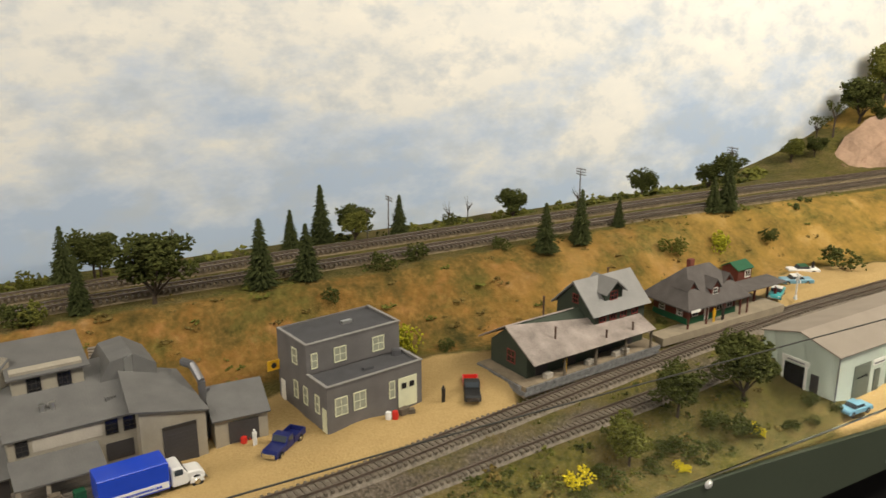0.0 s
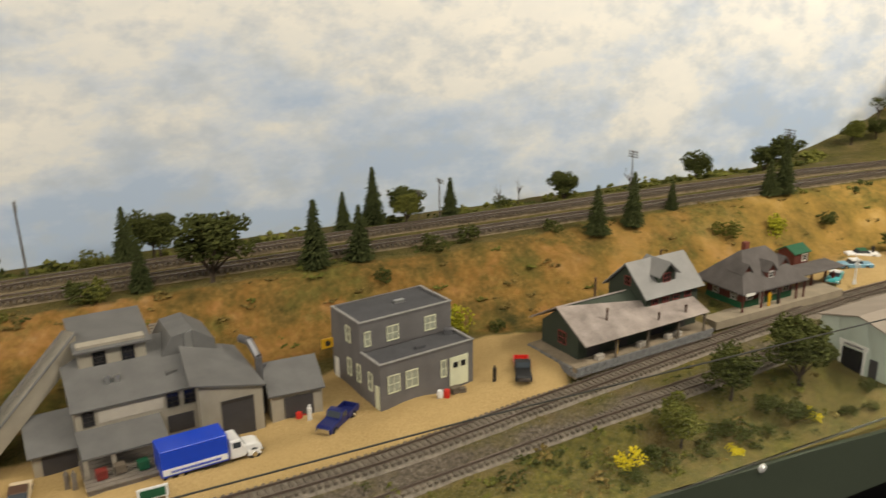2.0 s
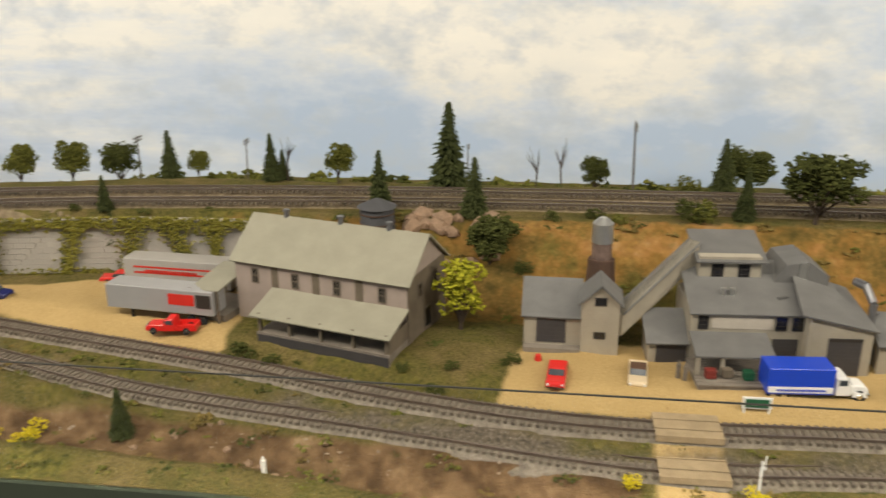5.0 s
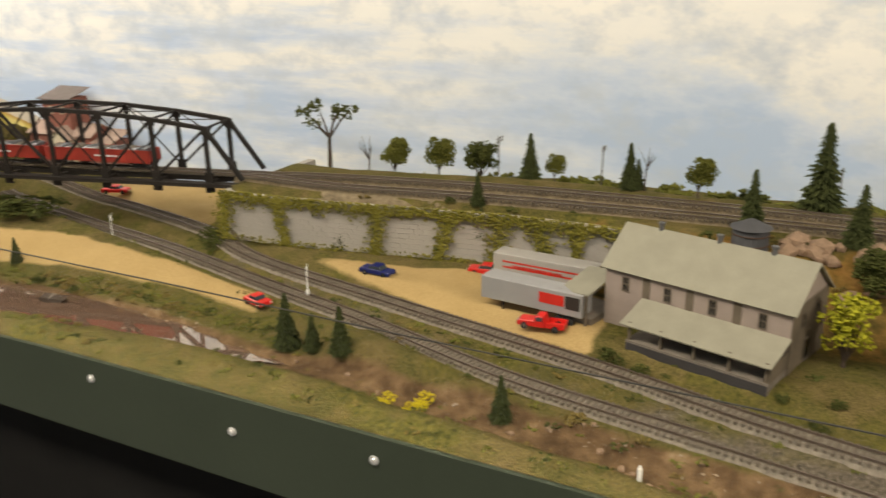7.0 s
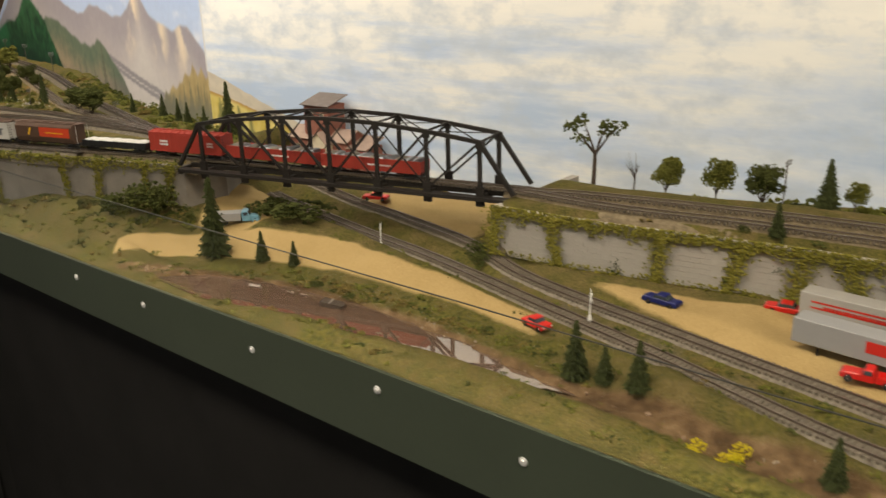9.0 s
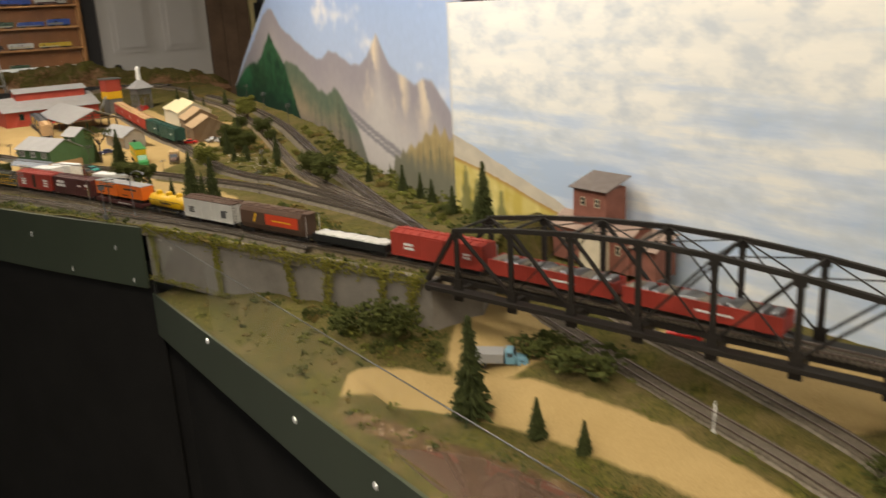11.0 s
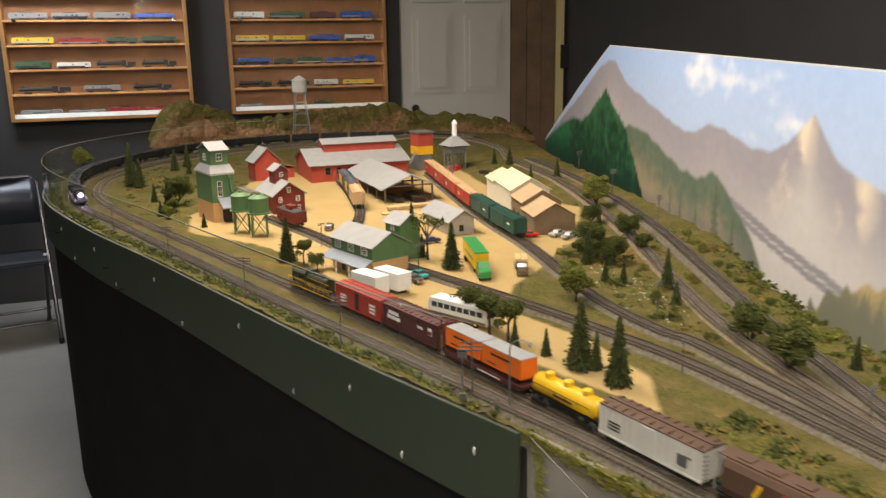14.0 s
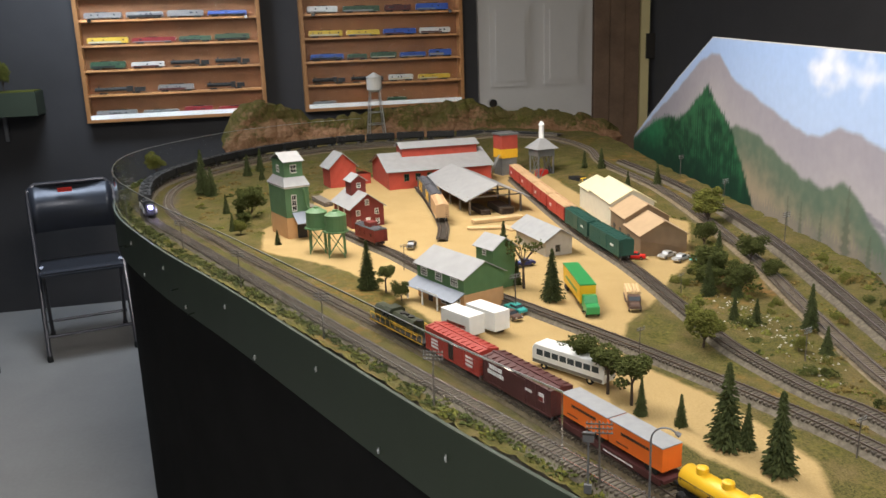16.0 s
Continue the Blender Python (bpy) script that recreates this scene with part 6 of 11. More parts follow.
# passenger station
station = thing("passenger_station", "brown-red wooden station with dark shingled hip roof and dormers", "station building", at=pose(1.504, 1.037, 1.434, 0, 0, 2) @ Matrix.Diagonal((0.85, 0.80, 0.86, 1)))
block_part("platform", station, M["station_slab"], -0.075, 0.215, -0.020, 0.07, -0.010, 0.0026, "grey-tan concrete platform")
block_part("wall", station, M["station_red"], 0, 0.115, 0.004, 0.080, 0.003, 0.034)
block_part("wainscot", station, M["bench_green"], -0.0008, 0.1158, 0.0032, 0.0808, 0.003, 0.013, "green painted lower boards")
bm = bmesh.new()
e, t = [(-0.016, -0.014), (0.132, -0.014), (0.132, 0.098), (-0.016, 0.098)], [(0.030, 0.040), (0.086, 0.040), (0.086, 0.044), (0.030, 0.044)]
lo = [bm.verts.new((x, y, 0.031)) for x, y in e]
lm = [bm.verts.new((x, y, 0.0335)) for x, y in e]
hi = [bm.verts.new((x, y, 0.083)) for x, y in t]
bm.faces.new(lo[::-1])
bm.faces.new(hi)
for i in range(4):
    j = (i + 1) % 4
    bm.faces.new((lo[i], lo[j], lm[j], lm[i]))
    bm.faces.new((lm[i], lm[j], hi[j], hi[i]))
part("hip_roof", bm, M["shingle"], station)
for x, y0 in ((0.016, 0.012), (0.058, 0.0), (0.100, 0.012)):
    gable_walls(station, x - 0.010, x + 0.010, y0, 0.040, 0.040, 0.058, 0.070, M["station_red"], "y")
    gable(station, x - 0.010, x + 0.010, y0 - 0.001, 0.042, 0.0585, 0.071, M["shingle"], "y", 0.0025, 0.001)
    window(station, "S", y0, x, 0.045, 0.010, 0.011, M["white_trim"], (1, 1), 0.0007)
for u in (0.018, 0.075, 0.10):
    window(station, "S", 0.0038, u, 0.014, 0.013, 0.011, M["white_trim"], (1, 0))
for u in (0.02, 0.06):
    window(station, "W", -0.0002, u, 0.014, 0.013, 0.012, M["white_trim"], (2, 1))
panel(station, "S", 0.0036, 0.045, 0.004, 0.010, 0.020, M["white_trim"], "door")
panel(station, "S", -0.0145, 0.0, 0.029, 0.020, 0.004, M["white_trim"], "name_board", 0.0006)
for x in (-0.012, 0.03, 0.07, 0.11, 0.128):
    block_part("roof_post", station, M["station_red"], x - 0.0012, x + 0.0012, -0.012, -0.0096, 0.003, 0.032)
block_part("chimney", station, M["brick_red"], 0.046, 0.056, 0.048, 0.056, 0.05, 0.092)
roof_plate(station, (0.12, 0.0, 0.034), (0.243, 0.0, 0.034), (0.243, 0.045, 0.036), (0.12, 0.045, 0.036), M["shingle"], name="canopy_roof")
for x in (0.15, 0.185, 0.22):
    block_part("canopy_post", station, M["station_red"], x - 0.0016, x + 0.0016, 0.02, 0.0232, 0.003, 0.034)
privy = thing("tool_shed", "small brown shed with a bright green roof", "shed", at=pose(1.712, 1.135, 1.436, 0, 0, 4))
gable_walls(privy, 0, 0.034, 0, 0.03, -0.004, 0.020, 0.028, M["station_red"], "x")
gable(privy, 0, 0.034, 0, 0.03, 0.0205, 0.029, M["bench_green"], "x", 0.003)
window(privy, "S", 0, 0.024, 0.004, 0.012, 0.012, M["white_trim"], (1, 0))

# mint metal shed
metal = thing("metal_shed", "pale mint metal-clad shed with tan low roof", "industrial building", at=pose(1.576, 0.860, 1.386, 0, 0, 2))
gable_walls(metal, 0, 0.33, 0, 0.108, -0.045, 0.056, 0.070, M["mint_wall"], "x")
gable(metal, 0, 0.33, 0, 0.108, 0.0565, 0.071, M["tan_roof"], "x", 0.004)
for u in (0.052, 0.125, 0.21):
    panel(metal, "S", 0, u, -0.012, 0.034, 0.046, M["olive_door"], "roller_door", label="olive green roller door")
    for k in (-0.008, 0.0, 0.008):
        panel(metal, "S", -0.0009, u + k, 0.016, 0.004, 0.0025, M["dark_glass"], "door_window")
panel(metal, "S", 0, 0.086, -0.010, 0.012, 0.030, M["olive_door"], "door")
panel(metal, "S", 0, 0.088, 0.026, 0.026, 0.008, M["white_trim"], "sign_board")
bars_of_writing(metal, "S", -0.0009, 0.088, 0.0275, 0.022, 0.004, M["steel"], 1, seed=3)
panel(metal, "W", 0, 0.058, -0.008, 0.034, 0.032, M["dark_glass"], "shop_window")
for u in (0.0415, 0.0745):
    panel(metal, "W", -0.0009, u, -0.008, 0.003, 0.034, M["white_trim"], "window_post")
panel(metal, "W", 0, 0.029, -0.010, 0.011, 0.030, M["dark_door"], "door")
panel(metal, "W", 0, 0.058, 0.026, 0.040, 0.007, M["white_trim"], "sign_board")
bars_of_writing(metal, "W", -0.0009, 0.058, 0.0275, 0.026, 0.004, M["steel"], 1, seed=5)
for sx in (0.0, 0.33):
    block_part("corner_trim", metal, M["steel"], sx - 0.0008, sx + 0.0008, -0.0012, 0.0, -0.02, 0.056)

# ---- retaining walls ----
M["gunite"] = paint("pale_grey_block_wall", (0.38, 0.35, 0.31), 0.9, 0, 0.14, 30, 0.4, 350)
M["ivy"] = foliage("ivy_foam", (0.05, 0.056, 0.010), (0.235, 0.205, 0.040))


M["dull_concrete"] = paint("dull_grey_concrete", (0.22, 0.195, 0.165), 0.92, 0, 0.22, 24, 0.3, 300)


def stone_wall(name, pts, z0, z1, label, count, course=0.0075, mat=None):
    """A retaining wall of small blocks: single blocks stand proud, with recessed joints."""
    backing = wall_strip(name, pts, z0, z1, -0.010, mat or M["gunite"], label, "wall")
    meshes = []
    for k in range(6):
        bm = bmesh.new()
        j = 0.0003
        vs = box(bm, j, 0.0145 - j, -0.0004 - 0.00015 * k, 0.002, j, course - j)
        meshes.append(mesh_of(bm, "block", M["gunite"]))
    made = 0
    for (ax, ay), (bx, by) in zip(pts, pts[1:]):
        d, a = math.hypot(bx - ax, by - ay), math.degrees(math.atan2(by - ay, bx - ax))
        for r in range(int((z1 - z0) / course)):
            u = -0.007 * (r % 2)
            while u < d and made < count:
                if u >= 0:
                    ob = new("block", meshes[(made * 7 + r) % 6])
                    ob.parent = backing
                    ob.matrix_world = pose(ax + (bx - ax) * u / d, ay + (by - ay) * u / d, z0 + r * course, 0, 0, a)
                    made += 1
                u += 0.0145
    return backing


stone_wall("retaining_wall_bench", [(-0.43, 1.163), (-0.25, 1.178), (-0.1, 1.205), (0.02, 1.224), (0.14, 1.228), (0.27, 1.224)], 1.432, 1.507, "pale grey block retaining wall overgrown with ivy", 298)
stone_wall("retaining_wall_table", [(-1.735, 0.829), (-1.4, 0.938), (-1.068, 1.046)], 1.40, 1.512, "grey concrete retaining wall below the table", 0, mat=M["dull_concrete"])
wall_strip("abutment_table", [(-1.068, 1.046), (-1.056, 1.13), (-1.14, 1.23)], 1.40, 1.512, -0.012, M["dull_concrete"], "grey bridge abutment", "wall")
wall_strip("abutment_bench", [(-0.436, 1.40), (-0.432, 1.160)], 1.42, 1.508, -0.014, M["gunite"], "grey bridge abutment beside the ivy wall", "wall")


def ivy(name, pts, z0, z1, columns, seed, top=1.0):
    rng = random.Random(seed)
    tufts = []
    for (ax, ay), (bx, by) in zip(pts, pts[1:]):
        d = math.hypot(bx - ax, by - ay)
        nx, ny = (by - ay) / d, -(bx - ax) / d
        for i in range(int(d / 0.00032 * top)):
            u = rng.uniform(0, 1)
            tufts.append(((ax + (bx - ax) * u + nx * 0.003, ay + (by - ay) * u + ny * 0.003, z1 + min(0.004, rng.gauss(-0.003, 0.006) * (1.0 + 0.9 * noise.noise((ax + (bx - ax) * u * 40, seed, 1))))), rng.uniform(0.0013, 0.0030)))
        for i in range(int(d / 0.0016)):
            u = rng.uniform(0, 1)
            tufts.append(((ax + (bx - ax) * u + nx * 0.004, ay + (by - ay) * u + ny * 0.004, z0 + rng.uniform(0.0, 0.010)), rng.uniform(0.0014, 0.0032)))
    line = curve(pts, 6)
    for c in columns:
        k = min(len(line) - 2, int(c * (len(line) - 1)))
        x, y = line[k]
        lean, wide = rng.uniform(-0.022, 0.022), rng.uniform(0.010, 0.018)
        for i in range(430):
            v = rng.uniform(0, 1)
            tufts.append(((x + lean * v + rng.gauss(0, wide * (0.5 + 0.6 * v)) * 0.6, y - 0.003 + (line[k + 1][1] - y) / (line[k + 1][0] - x + 1e-9) * lean * v, z0 + (z1 - z0) * v), rng.uniform(0.0013, 0.0027)))
    return tagged(new(name, crown_mesh(name, tufts, M["ivy"])), "olive green ivy climbing the retaining wall", "ivy", kind="stuff")


ivy("ivy_bench_wall", [(-0.43, 1.160), (-0.25, 1.175), (-0.1, 1.202), (0.02, 1.221), (0.14, 1.225), (0.27, 1.221)], 1.434, 1.507, (0.02, 0.16, 0.31, 0.44, 0.58, 0.7, 0.78, 0.9), 4, 1.5)
ivy("ivy_table_wall", [(-1.735, 0.826), (-1.4, 0.935), (-1.068, 1.043)], 1.405, 1.512, (0.1, 0.35, 0.62, 0.72, 0.9, 0.97), 9, 0.7)

# rock pile beside the water tank
M["rock"] = paint("tan_rock", (0.30, 0.20, 0.13), 0.95, 0, 0.35, 60, 0.8, 300)
rng = random.Random(77)
for k in range(26):
    bm = bmesh.new()
    bmesh.ops.create_icosphere(bm, subdivisions=1, radius=rng.uniform(0.007, 0.016))
    for v in bm.verts:
        v.co *= rng.uniform(0.7, 1.25)
        v.co.z *= 0.75
    me = mesh_of(bm, "boulder", M["rock"])
    ob = tagged(new("boulder", me), "tan weathered boulder on the hillside", "rock", "boulders by the tank")
    x = 0.37 + rng.uniform(0, 0.11)
    y = 1.185 + rng.uniform(0, 0.07)
    ob.matrix_world = pose(x, y, ground_at(x, y) + 0.002, 0, 0, rng.uniform(0, 360))

# pond with still brown water
M["pond"] = paint("brown_pond_water", (0.15, 0.092, 0.062), 0.012, 0, 0.15, 12, 0.0, 60, spec=1.0)
M["pond"].node_tree.nodes["Principled BSDF"].inputs["IOR"].default_value = 2.3
bm = bmesh.new()
bm.faces.new([bm.verts.new((x, y, 1.3892)) for x, y in [(x + (x + 0.5) * 0.03, y + (0.012 if y > 0.9 else -0.010)) for x, y in curve(POND + POND[:1], 5)[:-1]]])
structure("pond_water", bm, M["pond"], "still brown pond water with glossy surface", "water")

# ---- truss bridge ----
M["bridge"] = paint("black_brown_bridge_paint", (0.022, 0.018, 0.015), 0.6, 0.2, 0.25, 60, 0.1)
BR_A, BR_B = Vector((-1.068, 1.072, 0)), Vector((-0.425, 1.236, 0))
span = (BR_B - BR_A).length
bridge = thing("truss_bridge", "black steel truss railway bridge with arched top chord", "bridge", at=pose(BR_A.x, BR_A.y, DECK, 0, 0, math.degrees(math.atan2(BR_B.y - BR_A.y, BR_B.x - BR_A.x))))
N, HALF = 8, 0.040
ts = [0.0] + [0.085 + 0.83 * i / (N - 2) for i in range(N - 1)] + [1.0]
top_z = [0.0, 0.080, 0.092, 0.100, 0.103, 0.100, 0.092, 0.080, 0.0]


def beam(parent, a, b, w, h=None, name="beam"):
    """A square bar between two points."""
    a, b = Vector(a), Vector(b)
    h = h or w
    bm = bmesh.new()
    d = (b - a)
    box(bm, -w / 2, w / 2, -h / 2, h / 2, 0, d.length, Matrix.Translation(a) @ d.to_track_quat("Z", "Y").to_matrix().to_4x4())
    return part(name, bm, M["bridge"], parent)


for side in (-HALF, HALF):
    xs = [span * t for t in ts]
    low = -0.006
    beam(bridge, (xs[0], side, low - 0.009), (xs[-1], side, low - 0.009), 0.017, 0.006, "bottom_chord")
    for i in range(N):
        beam(bridge, (xs[i], side, top_z[i] + low), (xs[i + 1], side, top_z[i + 1] + low), 0.0062, 0.0062, "top_chord")
    for i in range(1, N):
        beam(bridge, (xs[i], side, low), (xs[i], side, top_z[i] + low), 0.0068, 0.0040, "upright")
    for i in range(1, N - 1):
        a, b = ((xs[i], top_z[i]), (xs[i + 1], 0)) if i < N / 2 else ((xs[i], 0), (xs[i + 1], top_z[i + 1]))
        beam(bridge, (a[0], side, a[1] + low), (b[0], side, b[1] + low), 0.0056, 0.0030, "diagonal")
        if 1 < i < N - 2:
            a, b = ((xs[i], 0), (xs[i + 1], top_z[i + 1])) if i < N / 2 else ((xs[i], top_z[i]), (xs[i + 1], 0))
            beam(bridge, (a[0], side, a[1] + low), (b[0], side, b[1] + low), 0.0020, 0.0016, "diagonal")
    for i in range(1, N):
        bm = bmesh.new()
        box(bm, xs[i] - 0.006, xs[i] + 0.006, side - 0.0022, side + 0.0022, top_z[i] + low - 0.010, top_z[i] + low + 0.002)
        part("gusset", bm, M["bridge"], bridge)
    for i in range(1, N):
        bm = bmesh.new()
        box(bm, xs[i] - 0.007, xs[i] + 0.007, side - 0.0022, side + 0.0022, low - 0.022, low + 0.010)
        part("gusset", bm, M["bridge"], bridge)
for i in range(1, N):
    beam(bridge, (span * ts[i], -HALF, top_z[i] - 0.006), (span * ts[i], HALF, top_z[i] - 0.006), 0.0030, 0.0030, "sway_strut")
    if i < N - 1:
        beam(bridge, (span * ts[i], -HALF, top_z[i] - 0.006), (span * ts[i + 1], HALF, top_z[i + 1] - 0.006), 0.0014, 0.0014, "lateral_brace")
        beam(bridge, (span * ts[i], HALF, top_z[i] - 0.006), (span * ts[i + 1], -HALF, top_z[i + 1] - 0.006), 0.0014, 0.0014, "lateral_brace")
for i in range(N + 1):
    beam(bridge, (span * ts[i], -HALF - 0.003, -0.017), (span * ts[i], HALF + 0.003, -0.017), 0.006, 0.012, "floor_beam")
for side in (-0.010, 0.010):
    beam(bridge, (0, side, -0.012), (span, side, -0.012), 0.005, 0.008, "stringer")
for i in (1, N - 1):
    for k in (-1, 1):
        beam(bridge, (span * ts[i], k * HALF, top_z[i] - 0.022), (span * ts[i], k * 0.016, top_z[i] - 0.006), 0.0022, 0.0022, "knee_brace")

# ---- rolling stock ----
M["oxide"] = paint("red_boxcar_paint", (0.36, 0.045, 0.03), 0.5, 0, 0.14, 40, 0.08)
M["maroon"] = paint("dark_maroon_paint", (0.085, 0.025, 0.022), 0.55, 0, 0.18, 40, 0.08)
M["orange"] = paint("orange_trailer_paint", (0.80, 0.16, 0.015), 0.45, 0, 0.08, 40, 0.05)
M["yellow"] = paint("yellow_tank_paint", (0.72, 0.42, 0.012), 0.4, 0, 0.1, 40, 0.05)
M["car_white"] = paint("off_white_car_paint", (0.62, 0.60, 0.56), 0.5, 0, 0.1, 40, 0.05)
M["loco_green"] = paint("dark_olive_loco_paint", (0.035, 0.040, 0.020), 0.45, 0, 0.15, 50, 0.05)
M["coal_black"] = paint("black_hopper_paint", (0.018, 0.018, 0.018), 0.55, 0, 0.25, 50, 0.1)
M["car_green"] = paint("dark_green_boxcar_paint", (0.02, 0.07, 0.052), 0.5, 0, 0.15, 40, 0.08)
M["brown"] = paint("hopper_brown_paint", (0.10, 0.055, 0.035), 0.6, 0, 0.2, 40, 0.1)
M["scarlet"] = paint("scarlet_panel", (0.62, 0.06, 0.02), 0.5, 0, 0.1, 40, 0.05)
M["truck_black"] = paint("wheel_truck_black", (0.02, 0.018, 0.016), 0.6, 0.2, 0.25, 80, 0.1)
M["buff_roof"] = paint("dusty_buff_roof", (0.55, 0.36, 0.19), 0.7, 0, 0.15, 60, 0.1)
M["roof_grey"] = paint("grey_trailer_roof", (0.33, 0.33, 0.33), 0.5, 0.2, 0.12, 60, 0.1)


def wheels(root, offset, gap=0.0135):
    """A pair of four-wheel trucks under a car."""
    for s in (-1, 1):
        bm = bmesh.new()
        for y in (-0.0125, 0.0125):
            box(bm, s * offset - 0.014, s * offset + 0.014, y - 0.0012, y + 0.0012, 0.003, 0.0075)
        box(bm, s * offset - 0.003, s * offset + 0.003, -0.0125, 0.0125, 0.005, 0.010)
        tr = part("wheel_truck", bm, M["truck_black"], root)
        for k in (-0.0095, 0.0095):
            bm = bmesh.new()
            for y in (-0.0085, 0.0085):
                tube(bm, (s * offset + k, y - 0.0013, 0.0056), (s * offset + k, y + 0.0013, 0.0056), 0.0056, 0.0056, 12)
            tube(bm, (s * offset + k, -0.0085, 0.0056), (s * offset + k, 0.0085, 0.0056), 0.0012, 0.0012, 6)
            part("wheelset", bm, M["steel"], tr)


def couplers(root, half):
    for s in (-1, 1):
        bm = bmesh.new()
        box(bm, min(s * half, s * (half + 0.006)), max(s * half, s * (half + 0.006)), -0.0016, 0.0016, 0.0085, 0.0115)
        part("coupler", bm, M["truck_black"], root)


def boxcar(name, label, length, body, roof=None, height=0.034, door=0.3, open_door=False, marks=(), group="train cars", ribs=0):
    root = thing(name, label, "boxcar", group)
    h, w = length / 2, 0.0168
    bm = bmesh.new()
    box(bm, -h, h, -w, w, 0.0115, 0.0115 + height)
    part("body", bm, body, root)
    bm = bmesh.new()
    m = Matrix.Rotation(radians(90), 4, "Z")
    z = 0.0115 + height
    prism(bm, [(-w - 0.0006, z - 0.0005), (w + 0.0006, z - 0.0005), (w + 0.0006, z + 0.0008), (0, z + 0.0032), (-w - 0.0006, z + 0.0008)], -h - 0.0005, h + 0.0005, m)
    part("roof", bm, roof or body, root)
    n = 11
    for k in range(n):
        x = -h + length * (k + 0.5) / n
        bm = bmesh.new()
        box(bm, x - 0.0006, x + 0.0006, -w + 0.001, w - 0.001, z + 0.0008, z + 0.0030)
        part("roof_rib", bm, roof or body, root)
    block_part("roof_walk", root, roof or body, -h, h, -0.0022, 0.0022, z + 0.0034, z + 0.0044)
    for s in (-1, 1):
        dw = length * door / 2
        f = on_side("S" if s < 0 else "N", s * w)
        bm = bmesh.new()
        if open_door:
            # flat dark sheet on the solid body, painted as the shaded interior
            bar(bm, f, -dw * 0.35, dw * 0.35, 0.0125, 0.0115 + height - 0.003, 0, 0.0003)
            part("doorway", bm, M["ink"], root)
            bm = bmesh.new()
            bar(bm, f, dw * 0.35, dw * 1.6, 0.0125, 0.0115 + height - 0.002, 0, 0.0012)
        else:
            bar(bm, f, -dw, dw, 0.0125, 0.0115 + height - 0.002, 0, 0.0012)
        part("sliding_door", bm, body, root)
        bm = bmesh.new()
        for k in range(15):
            u = -h + length * k / 14
            if abs(u) > dw * (1.6 if open_door else 1):
                bar(bm, f, u - 0.0004, u + 0.0004, 0.0118, 0.0115 + height - 0.0005, 0, 0.0005)
        bar(bm, f, -h, h, 0.0100, 0.0122, 0, 0.0009)
        part("side_ribs", bm, body, root)
        for u, z0, ww, hh, rows, mat in marks:
            bars_of_writing(root, "S" if s < 0 else "N", s * (w + 0.0006), u if s < 0 else -u, z0, ww, hh, mat, rows, seed=int(abs(u) * 9e3) + rows)
    for s in (-1, 1):
        bm = bmesh.new()
        for k in range(6):
            box(bm, s * h - 0.0006, s * h + 0.0006, -0.016, -0.008, 0.014 + k * 0.005, 0.0147 + k * 0.005)
        part("ladder", bm, M["truck_black"], root)
    block_part("underframe", root, M["truck_black"], -h + 0.004, h - 0.004, -0.006, 0.006, 0.006, 0.0115)
    wheels(root, h - 0.022)
    couplers(root, h)
    return root


def lettering_bars(parent, side, at, u, z, width, height, material):
    """A line of railway lettering as plain bars."""
    n = max(2, int(width / (height * 0.95)))
    for k in range(n):
        panel(parent, side, at, u + width * ((k + 0.5) / n - 0.5), z, width / n * 0.72, height, material, "lettering_bar", 0.0003)


